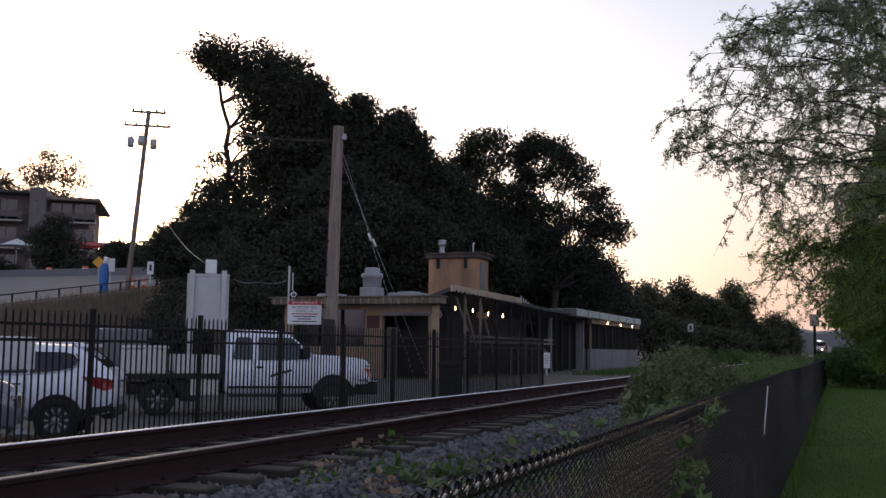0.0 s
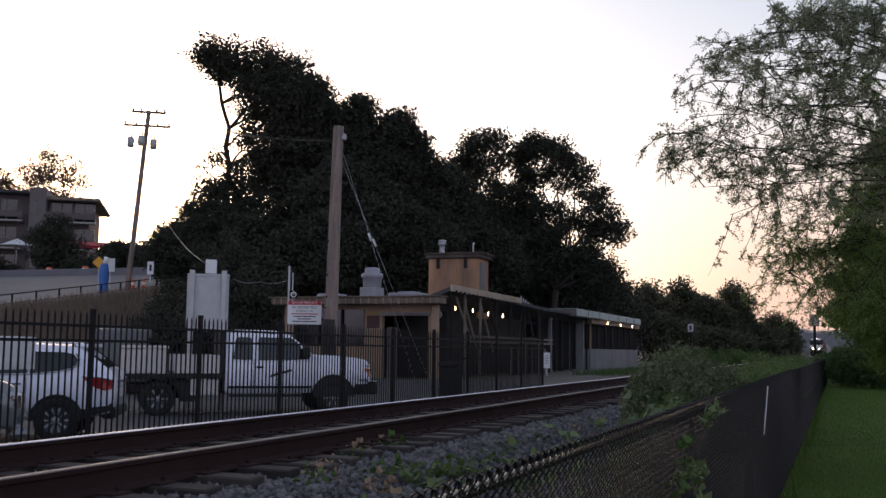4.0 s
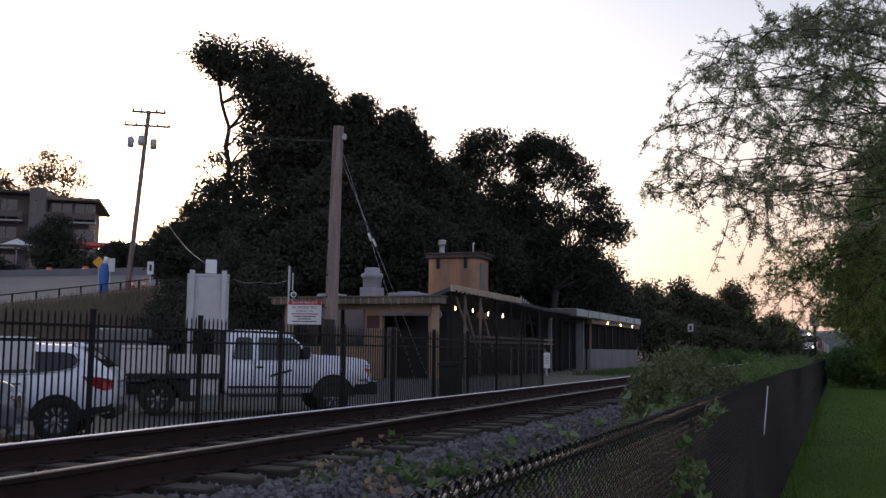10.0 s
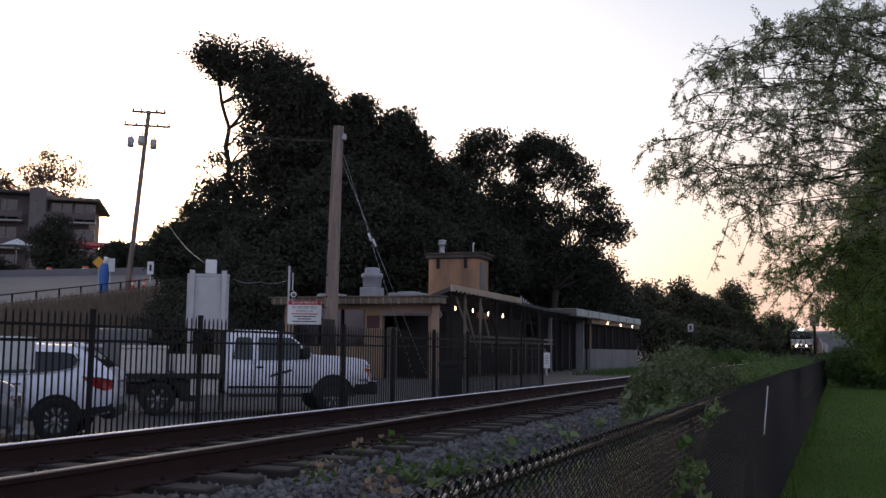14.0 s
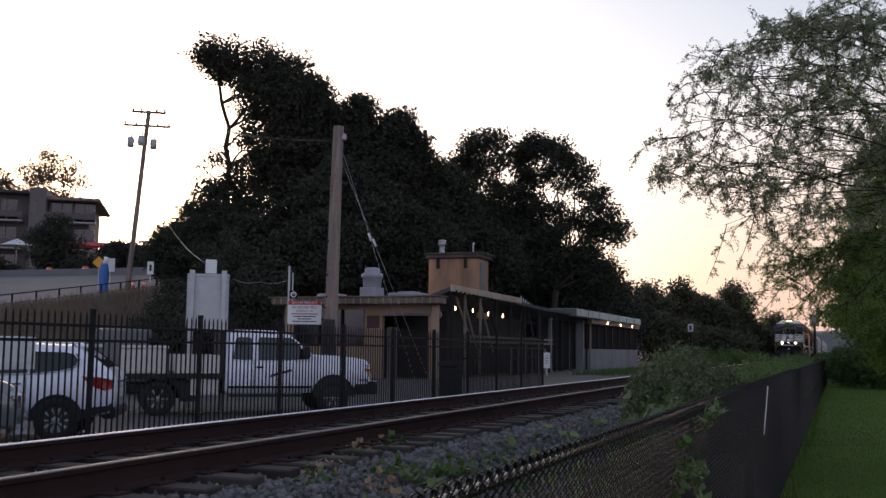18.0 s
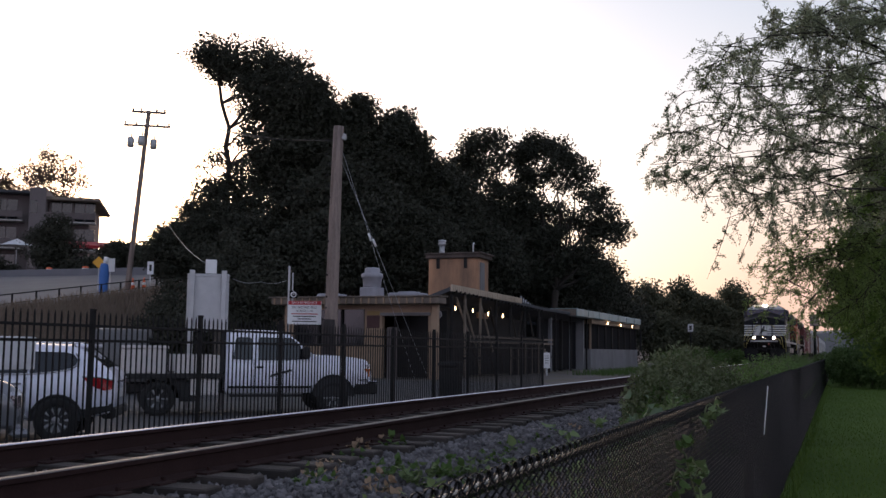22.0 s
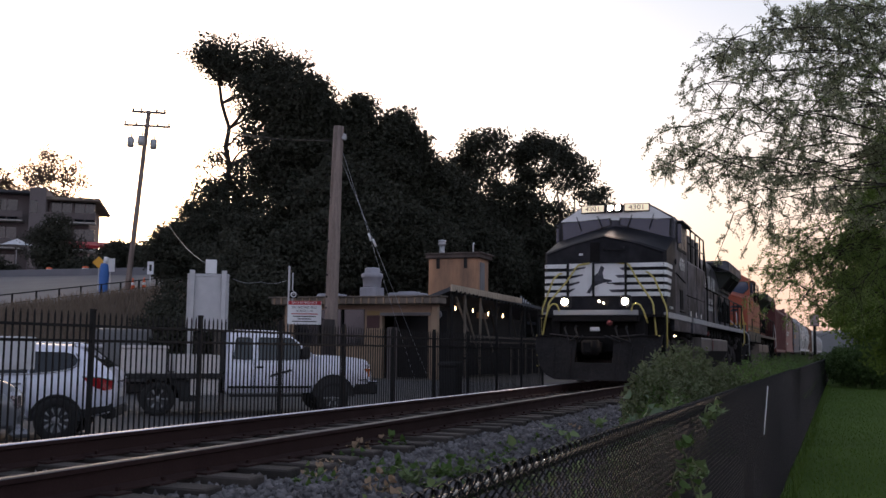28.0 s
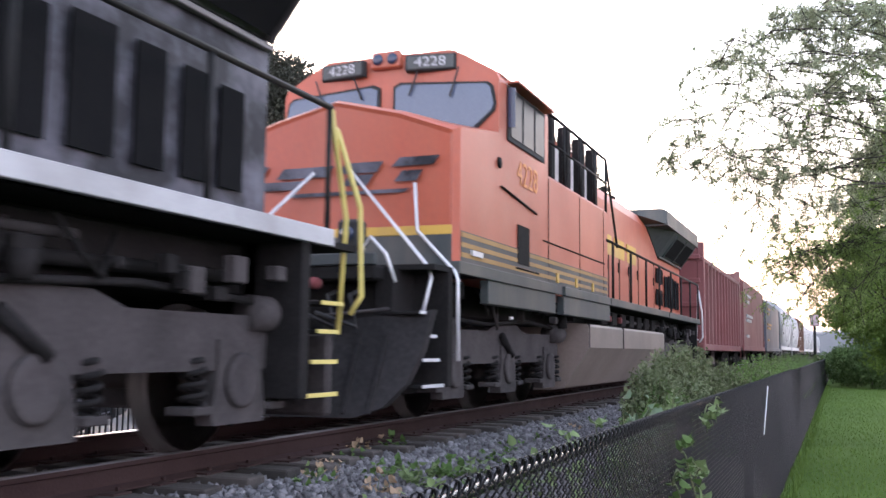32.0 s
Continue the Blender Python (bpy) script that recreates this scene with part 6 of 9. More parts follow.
        for k, (xa, xb, z) in enumerate(((-0.86, -0.45, 2.76), (-0.86, -0.52, 2.58), (-0.86, -0.6, 2.4), (-0.86, -0.72, 2.24))):
            part("dark_stripe", quad_plate([(xa, 1.016, z - 0.06), (xb, 1.016, z + 0.02), (xb, 1.016, z + 0.06), (xa, 1.016, z + 0.01)], 0.006), M_LBLACK, nose)
        for xa, xb, z in ((0.38, 0.505, 2.75), (0.28, 0.505, 2.57), (0.2, 0.505, 2.39), (0.12, 0.505, 2.22)):
            part("dark_stripe", quad_plate([(xa + 0.08, 1.016, z - 0.035), (xb, 1.016, z - 0.035), (xb, 1.016, z + 0.035), (xa, 1.016, z + 0.03)], 0.006), M_LBLACK, nose)
        part("nose_lamp", G().use(0, True).revolve([(0.03, 0.0), (0.025, -0.015), (0, -0.02)], (-0.12, 1.03, 1.97), "y", 10), M_WALKLAMP, nose, "small amber lamp")
        part("nose_plate", G().box(-0.62, -0.52, 1.03, 1.046, 3.1, 3.15), M_LWHITE, nose, "small white plate")
        g = G()
        g.prism([(-0.42, 2.18), (-0.30, 2.38), (-0.28, 2.55), (-0.14, 2.66), (-0.06, 2.84), (0.02, 2.78), (-0.02, 2.66), (0.0, 2.52), (0.2, 2.48), (0.2, 2.44), (0.0, 2.42), (-0.12, 2.38), (-0.22, 2.34), (-0.34, 2.16)], "y", 1.010, 1.018)
        part("emblem", g, M_LBLACK, nose, "plain dark emblem")
        for xx in (-0.88, -0.24, 0.55):
            rail_run("nose_handrail", [(xx, 0.98, 2.06), (xx, 0.95, 2.1), (xx, 0.95, 2.86), (xx, 0.98, 2.9)], 0.03, M_IRON, nose)
        rail_run("nose_handrail", [(-0.24, 0.96, 2.9), (0.55, 0.96, 2.9)], 0.016, M_IRON, nose)
        rail_run("nose_grab", [(0.0, 1.03, 3.30), (0.0, 0.96, 3.22), (0.5, 0.96, 3.20), (0.5, 1.03, 3.28)], 0.018, M_IRON, nose)
        rail_run("nose_grab", [(0.1, 1.02, 2.42), (0.1, 0.96, 2.4), (0.42, 0.96, 2.4), (0.42, 1.02, 2.42)], 0.014, M_IRON, nose)
        part("nose_door", G().box(-0.34, -0.1, 1.028, 1.05, 2.95, 3.42, 0.01), M_LDARK, nose, "dark recessed nose door")
    else:
        part("yellow_band", G().box(-1.44, 1.44, 1.028, 1.047, 2.0, 2.1, 0.003), M_LYELLOW, nose, "yellow band")
        part("lower_nose", G().box(-1.44, 1.44, 1.03, 1.046, 1.62, 2.0, 0.003), M_LGREEN, nose, "dark green lower nose")
        for xa, xb, z, k in ((0.05, 0.62, 2.78, 0.06), (0.1, 0.5, 2.64, 0.06), (0.72, 1.3, 2.82, 0.05), (0.75, 1.1, 2.66, 0.06), (-0.75, 0.0, 2.76, 0.06), (-1.3, -0.85, 2.8, 0.06), (-1.2, -0.4, 2.62, 0.05), (-0.6, 0.95, 2.5, 0.022)):
            part("emblem_bar", quad_plate([(xa, 1.034, z - k), (xb - 0.08, 1.034, z - k), (xb, 1.034, z + k), (xa + 0.1, 1.034, z + k)], 0.008), M_LBLACK, nose, "plain black emblem bar")
        for s in (-1, 1):
            x = s * (H + 0.003)
            part("lower_side", G().box(min(x, x + s * 0.004), max(x, x + s * 0.004), 1.15, 8.4, 1.58, 2.05), M_LSLATE, cab, "dusty dark green lower side")
            for z in (1.79, 1.90, 2.01):
                part("side_stripe", G().box(min(x + s * 0.004, x + s * 0.008), max(x + s * 0.004, x + s * 0.008), 1.15, 8.4, z - 0.026, z + 0.026), M_LSTRIPE, cab, "dull yellow stripe")
    # full-width equipment cab behind the crew cab
    eq = part("equipment_cab", G().loft([[(H, y, 1.56), (H, y, 3.2), (H - 0.06, y, 3.27), (1.12, y, 3.34), (1.12, y, 4.1), (0.95, y, 4.2), (-0.95, y, 4.2), (-1.12, y, 4.1), (-1.12, y, 3.34), (-H + 0.06, y, 3.27), (-H, y, 3.2), (-H, y, 1.56)] for y in (4.605, 8.45)]), body, l)
    for s in (-1, 1):
        for k in range(4):
            ya = 4.8 + k * 0.95
            # the second locomotive's panels are painted pale for sun and sky on them
            part("intake_grille", G().box(min(s * 1.122, s * 1.16), max(s * 1.122, s * 1.16), ya, ya + 0.68, 3.42, 4.02, 0.01), M_VOID if lead else M_FPALE, eq, "dark air intake" if lead else "intake panel painted pale as if sunlit")
            part("intake_box", G().box(min(s * 1.122, s * 1.3), max(s * 1.122, s * 1.3), ya + 0.70, ya + 0.92, 3.36, 4.14 if lead else 4.36, 0.02), M_LTANK if lead else M_LDARK, eq)
        x = s * 1.44
        for y in (4.72, 5.7, 6.7, 7.7, 8.6):
            rail_run("roof_rail_post", [(x, y, 3.22), (x, y, 4.2)], 0.024, M_IRON, eq)
        rail_run("roof_rail", [(x, 4.7, 4.2), (x, 8.6, 4.2), (x * 0.98, 8.85, 4.05), (x * 0.98, 9.7, 2.72)], 0.024, M_IRON, eq)
        rail_run("roof_rail", [(x, 4.7, 3.78), (x, 8.6, 3.78)], 0.02, M_IRON, eq)
        xs = s * (H + 0.004)
        rail_run("door_seam", [(xs, 4.35, 2.28), (xs, 8.2, 2.28)], 0.012, M_LDARK, eq)
        for ya in (4.6, 6.4, 8.1):
            part("seam", G().box(min(xs, xs + s * 0.006), max(xs, xs + s * 0.006), ya, ya + 0.015, 1.6, 3.2), M_LDARK, eq)
        for ya in (5.0, 6.1, 7.2):
            part("jack_tab", G().box(min(xs, xs + s * 0.02), max(xs, xs + s * 0.02), ya, ya + 0.12, 1.74, 1.88, 0.004), M_LWHITE if lead else M_LYELLOW, eq)
    # hood
    W = 1.0
    def hring(y):
        return [(W, y, 1.6), (W, y, 3.75), (W - 0.1, y, 3.98), (W - 0.3, y, 4.08), (-W + 0.3, y, 4.08), (-W + 0.1, y, 3.98), (-W, y, 3.75), (-W, y, 1.6)]
    hood = part("hood", G().loft([hring(8.455), hring(20.33)]), body, l, "long engine hood")
    for s in (-1, 1):
        x = s * (W + 0.002)
        for k in range(7):
            ya = 8.7 + k * 1.05
            d = part("hood_door", G().box(min(x, x + s * 0.018), max(x, x + s * 0.018), ya, ya + 0.92, 1.78, 2.9, 0.008), body, hood)
            # Dark strips paint the shadows between the second locomotive's hood doors.
            if not lead:
                part("door_gap", G().box(min(x, x + s * 0.012), max(x, x + s * 0.012), ya + 0.925, ya + 1.045, 1.7, 2.95), M_LDARK, hood, "dark strip painted as shadow between the hood doors")
            part("door_latch", G().box(min(x + s * 0.018, x + s * 0.04), max(x + s * 0.018, x + s * 0.04), ya + 0.82, ya + 0.86, 2.4, 2.6), M_LDARK, d)
        for k, (ya, yb, za, zb) in enumerate(((16.2, 16.62, 2.5, 2.88), (16.78, 17.2, 2.5, 2.88), (16.2, 16.62, 1.95, 2.34), (16.78, 17.2, 1.95, 2.34), (17.5, 17.92, 1.95, 2.75), (18.1, 18.5, 1.95, 2.8), (18.7, 19.0, 1.95, 2.78), (19.2, 19.5, 1.95, 2.75), (19.65, 19.95, 1.95, 2.72))):
            part("hood_vent", G().box(min(x + s * 0.02, x + s * 0.035), max(x + s * 0.02, x + s * 0.035), ya, yb, za, zb), M_VOID, hood, "black plate for the shade inside a vent")
        # mark on the hood side, as plain bars
        if lead:
            for k in range(4):
                z = 3.38 - k * 0.12
                part("emblem_bar", G().box(min(x, x + s * 0.022), max(x, x + s * 0.022), 11.2 + 0.03 * k, 12.95 - 0.13 * k, z - 0.03, z + 0.03), M_FADED, hood, "plain white emblem bar")
            for ya, yb, sl in ((13.15, 13.4, 0.5), (13.55, 13.85, -0.6), (14.0, 14.25, 0.5), (14.5, 15.05, 0.2)):
                part("emblem_bar", quad_plate([(x + s * 0.019, ya, 2.94), (x + s * 0.019, yb, 2.94), (x + s * 0.019, yb + sl * 0.3, 3.46), (x + s * 0.019, ya + sl * 0.3, 3.46)], 0.004 * s), M_FADED, hood, "plain white emblem bar")
            for z, ya, yb in ((2.58, 13.2, 14.95), (2.32, 13.1, 15.1)):
                w = (yb - ya) / 8
                for k in range(8):
                    y = ya + k * w
                    part("text_bar", quad_plate([(x + s * 0.02, y, z - 0.085), (x + s * 0.02, y + w * 0.78, z - 0.085), (x + s * 0.02, y + w * 0.78 + 0.03, z + 0.085), (x + s * 0.02, y + 0.03, z + 0.085)], 0.004 * s), M_FADED, hood, "faded white bar")
        else:
            for k in range(3):
                part("emblem_bar", G().box(min(x, x + s * 0.022), max(x, x + s * 0.022), 10.0 + k * 1.3, 11.0 + k * 1.3, 2.7, 3.1), M_LYELLOW, hood, "plain yellow bar")
    part("exhaust_outlet", G().use(0, True).revolve([(0.3, 4.05), (0.3, 4.25), (0.36, 4.27), (0.36, 4.33), (0.25, 4.33)], (0.2, 13.6, 0), n=16), M_LDARK, hood)
    part("roof_hatch", G().box(-0.6, 0.6, 9.2, 11.6, 4.085, 4.16, 0.03), roofm, hood)
    # radiator with its overhanging wings
    y0, y1 = (15.5, 20.42) if lead else (15.0, 20.5)
    g = G()
    g.loft([[(1.52, y, 3.8), (1.52, y, 4.14), (1.4, y, 4.2), (-1.4, y, 4.2), (-1.52, y, 4.14), (-1.52, y, 3.8)] for y in (y0, y1)])
    rad = part("radiator_wing", g, body if lead else M_LGREEN, l, "overhanging radiator wing")
    g = G()
    g.loft([[(W + 0.02, y, z1), (1.48, y, 3.8), (-1.48, y, 3.8), (-W - 0.02, y, z1)] for y, z1 in ((y0 - 0.0, 3.78), (y0 + 1.5, 3.2), (20.3, 3.25))])
    part("radiator_slope", g, M_MESH, rad, "dark meshed radiator underside")
    g = G()
    g.loft([[(0.9, y0 - 0.55, 4.0), (0.9, y0 - 0.55, 4.09), (-0.9, y0 - 0.55, 4.09), (-0.9, y0 - 0.55, 4.0)], [(1.5, y0 - 0.002, 3.82), (1.5, y0 - 0.002, 4.16), (-1.5, y0 - 0.002, 4.16), (-1.5, y0 - 0.002, 3.82)]])
    part("radiator_fairing", g, body if lead else M_LGREEN, rad)
    for s in (-1, 1):
        for ya, yb in ((17.12, 18.6), (18.72, 20.2)):
            part("radiator_panel", quad_plate([(s * (W + 0.085), ya, 3.262), (s * (W + 0.085), yb, 3.262), (s * 1.42, yb, 3.69), (s * 1.42, ya, 3.69)], 0.012 * s), M_VOID, rad, "black radiator screen")
        for ya in (17.05, 18.66, 20.26):
            part("radiator_bar", G().tube([(s * (W + 0.05), ya, 3.22), (s * 1.46, ya, 3.77)], 0.04, 4), M_LGREY if lead else M_LGREEN, rad)
        part("radiator_ledge", G().box(*sorted((s * (W + 0.004), s * (W + 0.07))), y0 + 1.5, 20.3, 3.15, 3.2, 0.008), M_LTANK if lead else M_LGREEN, rad)
    # deck, sills and stripe
    part("deck", G().box(-H, H, 0.42, 21.0, 1.57, 1.625), M_LDARK, l, "dark steel walkway deck")
    part("frame", G().box(-0.95, 0.95, 0.5, 20.6, 1.15, 1.57, 0.03), M_LDARK, l)
    for s in (-1, 1):
        x0, x1 = sorted((s * 1.44, s * 1.555))
        for ya, yb in ((1.0, 4.9), (5.35, 8.45), (8.5, 14.9), (15.0, 20.5)):
            part("sill_stripe", G().box(x0, x1, ya, yb, 1.57, 1.705, 0.006), stripe, l, "white sill stripe" if lead else "")
        for ya, yb in ((2.0, 4.9), (5.35, 8.5)):
            part("skirt", G().box(*sorted((s * 1.42, s * 1.53)), ya, yb, 1.29, 1.568, 0.01), skirt, l)
        part("step_lamp", G().use(0, True).tube([(s * 1.3, 3.55, 1.16), (s * 1.3, 3.55, 1.2)], 0.03, 10), M_WALKLAMP if lead else M_LWHITE, l, "small lit walkway lamp" if lead else "")
        # hood handrail
        ytop = 20.5
        rail_run("handrail", [(s * 1.5, 8.35, 2.72), (s * 1.5, ytop, 2.70)], 0.026, M_IRON, l, "black handrail")
        k = 0
        y = 8.9
        while y < ytop + 0.1:
            rail_run("handrail_post", [(s * 1.5, min(y, ytop - 0.03), 1.66), (s * 1.5, min(y, ytop - 0.03), 2.7)], 0.024, M_IRON, l)
            y += 1.66
        # underframe clutter between tank and deck
        for k in range(7):
            ya = 8.9 + k * 0.85
            part("junction_box", G().box(*sorted((s * 1.0, s * 1.3)), ya, ya + 0.45, 1.25, 1.5, 0.02), M_LDARK, l)
        rail_run("air_pipe", [(s * 1.2, 5.6, 1.32), (s * 1.25, 8.2, 1.34), (s * 1.25, 11.5, 1.36), (s * 1.2, 14.8, 1.36), (s * 1.22, 18.0, 1.4)], 0.035, M_LGREY, l)
        rail_run("air_pipe", [(s * 1.05, 14.4, 1.2), (s * 1.1, 16.5, 1.26), (s * 1.1, 19.9, 1.28)], 0.05, M_LDARK, l)
        # mostly near black, with the underframe's shade painted in
        rc = random.Random(17)
        for y0, y1, n in ((1.3, 6.6, 16), (14.6, 20.2, 26)):      # valves, brackets, hoses and boxes above the trucks
            for k in range(n):
                ya, za = rc.uniform(y0, y1), rc.uniform(1.12, 1.46)
                a, b = rc.uniform(0.05, 0.2), rc.uniform(0.03, 0.1)
                xx = s * rc.uniform(1.16, 1.36)
                if k % 4 == 0:
                    part("valve", G().use(0, True).tube([(xx, ya, za - b), (xx, ya, za + b)], 0.05 + 0.3 * b, 10), M_LDARK, l)
                elif k % 4 == 1:
                    rail_run("hose", [(xx, ya, 1.5), (xx + s * 0.06, ya + a, za), (xx + s * 0.02, ya + 2 * a, za - 0.1), (xx - s * 0.05, ya + 3 * a, 1.44)], 0.018, M_LDARK if k % 8 == 1 else M_LGREY, l)
                else:
                    part("bracket", G().box(*sorted((xx, xx + s * 0.1)), ya, ya + a, za - b, za + b, 0.01), M_LGREY if k % 8 == 2 else M_LDARK, l)
        part("red_valve", G().use(0, True).tube([(s * 1.28, 10.3, 1.36), (s * 1.36, 10.3, 1.36)], 0.06, 10), M_VALVE, l)
        part("red_valve", G().use(0, True).tube([(s * 1.28, 9.35, 1.36), (s * 1.36, 9.35, 1.36)], 0.055, 10), M_VALVE, l)
    # tank
    tank = part("fuel_tank", G().loft([[(1.3, y, 1.21), (1.5, y, 1.2), (1.53, y, 1.16), (1.53, y, 0.82), (1.12, y, 0.17), (0.9, y, 0.13), (-0.9, y, 0.13), (-1.12, y, 0.17), (-1.53, y, 0.82), (-1.53, y, 1.16), (-1.5, y, 1.2), (-1.3, y, 1.21)] for y in (6.88, 14.32)]), M_LTANK if lead else M_LTAN, l, "dusty grey fuel tank" if lead else "tan fuel tank")
    for y in (6.9, 9.6, 14.28):
        part("tank_seam", G().box(-1.545, 1.545, y, y + 0.03, 0.82, 1.2), M_LGREY, tank)
    if lead:
        for s in (-1, 1):
            part("tank_streak", G().box(*sorted((s * 1.531, s * 1.536)), 9.83, 9.98, 0.84, 1.17), M_VALVE, tank, "faded red filler streak")
            part("tank_lower", quad_plate([(s * 1.532, 6.89, 0.81), (s * 1.532, 14.31, 0.81), (s * 1.125, 14.31, 0.172), (s * 1.125, 6.89, 0.172)], 0.004), M_LTANKSHADE, tank, "lower slope painted darker for facing down")
        part("bell", G().use(0, True).revolve([(0.2, 0.0), (0.19, 0.03), (0.12, 0.12), (0.1, 0.3), (0.06, 0.36), (0.0, 0.37)], (1.28, 6.5, 0.86), n=18), M_LGREY, l, "grey warning bell")
    for yc in (3.65, 17.75):
        loco_truck(l, yc)
    # front and rear ends: step wells, grab irons, coupler
    for end, grab in ((0, front_grab), (1, rear_grab)):
        def Y(v):
            return v if end == 0 else 21.05 - v
        for s in (-1, 1):
            part("step_well", G().box(*sorted((s * 0.9, s * 1.1)), *sorted((Y(0.3), Y(0.95))), 0.3, 1.6, 0.01), M_LDARK, l)
            part("step_side", G().box(*sorted((s * 0.98, s * 1.5)), *sorted((Y(0.82), Y(0.95))), 0.38, 1.6, 0.01), M_LDARK, l)
            for z, ya, yb in ((0.41, 0.27, 0.86), (0.67, 0.28, 0.70), (0.91, 0.28, 0.61), (1.14, 0.19, 0.55)):
                st = part("step", G().box(*sorted((s * 1.0, s * 1.44)), *sorted((Y(ya), Y(yb))), z - 0.03, z, 0.004), M_LDARK, l, "dark grated steel step")
                part("step_edge", G().box(*sorted((s * 1.4405, s * 1.462)), *sorted((Y(ya), Y(yb))), z - 0.03, z + 0.004, 0.003), grab, st, "painted step edge")
            if end == 0 and not lead:
                rail_run("grab_iron", [(s * 0.23, 1.0, 2.75), (s * 1.36, 0.62, 1.6), (s * 1.4, 0.58, 1.5), (s * 1.35, 0.45, 1.06)], 0.021, grab, l, "painted grab iron")
                rail_run("grab_iron", [(s * 1.02, 1.0, 2.57), (s * 1.07, 0.97, 2.04), (s * 1.52, 0.95, 1.58), (s * 1.55, 0.95, 1.5), (s * 1.57, 0.93, 0.65)], 0.021, grab, l, "painted grab iron")
                rail_run("grab_iron", [(s * 0.88, 0.12, 1.58), (s * 0.86, 0.06, 1.74), (s * 0.98, 0.02, 1.87), (s * 1.13, 0.06, 1.7), (s * 1.22, 0.1, 1.42)], 0.02, grab, l)
            elif end == 0:
                rail_run("grab_iron", [(s * 0.34, 1.0, 2.90), (s * 0.6, 0.96, 2.86), (s * 0.66, 0.94, 2.8), (s * 0.87, 0.8, 2.44), (s * 1.22, 0.6, 1.97), (s * 1.26, 0.58, 1.88), (s * 1.36, 0.42, 1.14)], 0.021, grab, l, "painted grab iron")
                rail_run("grab_iron", [(s * 1.04, 1.0, 2.66), (s * 1.1, 0.93, 2.64), (s * 1.24, 0.92, 2.50), (s * 1.5, 0.95, 1.84), (s * 1.52, 0.95, 1.74), (s * 1.52, 0.93, 0.86)], 0.021, grab, l, "painted grab iron")
                rail_run("grab_iron", [(s * 0.88, 0.12, 1.58), (s * 0.86, 0.06, 1.74), (s * 0.9, 0.03, 1.84), (s * 0.98, 0.02, 1.87), (s * 1.06, 0.03, 1.83), (s * 1.13, 0.06, 1.7), (s * 1.22, 0.1, 1.42)], 0.02, grab, l)
            else:
                rail_run("grab_iron", [(s * 1.5, 20.5, 2.7), (s * 1.47, 20.65, 2.4), (s * 1.42, 20.95, 1.85), (s * 1.36, 20.95, 0.88)], 0.024, grab, l, "painted grab iron")
                rail_run("grab_iron", [(s * 1.5, 20.6, 2.55), (s * 1.55, 20.95, 1.95), (s * 1.56, 20.98, 1.2), (s * 1.46, 20.98, 1.05)], 0.024, grab, l)
        part("anticlimber", G().box(-1.0, 1.0, *sorted((Y(0.08), Y(0.5))), 1.45, 1.60, 0.02), M_LDARK, l)
        part("end_stripe", G().box(-1.0, 1.0, *sorted((Y(0.06), Y(0.14))), 1.60, 1.72, 0.01), stripe, l)
        part("end_plate", G().box(-1.0, 1.0, *sorted((Y(0.4), Y(0.52))), 0.75, 1.45, 0.02), M_LDARK, l)
        cp = part("coupler", G().box(-0.12, 0.12, *sorted((Y(-0.35), Y(0.6))), 0.72, 0.98, 0.03).box(-0.2, 0.22, *sorted((Y(-0.5), Y(-0.22))), 0.68, 1.02, 0.06), M_LDARK, l, "steel knuckle coupler")
        part("knuckle", G().use(0, True).tube([(0.12, Y(-0.46), 0.70), (0.12, Y(-0.46), 1.0)], 0.1, 12), M_LDARK, cp)
        for k, xx in enumerate((-0.75, -0.5, 0.45, 0.7)):
            rail_run("air_hose", [(xx, Y(0.35), 1.36), (xx + 0.02, Y(0.1), 1.3), (xx + 0.14, Y(0.02), 0.98), (xx * 0.55, Y(0.0), 1.12)], 0.024, M_PLASTIC, l)
        rail_run("cut_lever", [(-1.1, Y(0.1), 1.16), (-0.3, Y(0.02), 1.08), (0.3, Y(0.02), 1.08), (1.15, Y(0.1), 1.16)], 0.016, M_LGREY, l)
        part("glad_hand", G().box(-0.1, 0.12, *sorted((Y(-0.02), Y(0.06))), 1.22, 1.32, 0.02), M_SILVER, l)
        part("hose_valve", G().use(0, True).tube([(0.35, Y(0.0), 1.42), (0.35, Y(0.1), 1.42)], 0.06, 12), M_VALVE, l, "red end valve")
    # ploughs
    g = G()
    for s in (-1, 1):
        # a wing on either side of the coupler's notch, and the blade below it
        for edge in ([(0.44, -0.26, 0.10), (0.9, -0.14, 0.10), (1.16, -0.03, 0.2), (1.34, 0.1, 0.42), (1.46, 0.22, 0.75), (1.52, 0.34, 1.16), (0.98, 0.2, 1.1), (0.44, 0.06, 1.02)],
                     [(0.0, -0.38, 0.10), (0.44, -0.26, 0.10), (0.44, -0.12, 0.5), (0.0, -0.24, 0.5)]):
            n = len(edge)
            g.add([(s * x, y, z) for x, y, z in edge] + [(s * x, y + 0.13, z) for x, y, z in edge],
                  [tuple(range(n)), tuple(range(n, 2 * n))[::-1]] + [(i, (i + 1) % n, n + (i + 1) % n, n + i) for i in range(n)])
    plow = part("snow_plough", g, M_LPLOW, l, "dark scraped steel snow plough")
    for xx in (-0.95, -0.55, 0.55, 0.8, 1.05):
        part("plough_rib", G().tube([(xx, -0.38 + 0.26 * abs(xx), 0.14), (xx * 1.05, -0.1 + 0.26 * abs(xx), 0.9)], 0.03, 4), M_LPLOW, plow)
    part("rear_pilot", G().box(-1.3, 1.3, 20.9, 21.0, 0.2, 0.9, 0.03), M_LGREY, l)
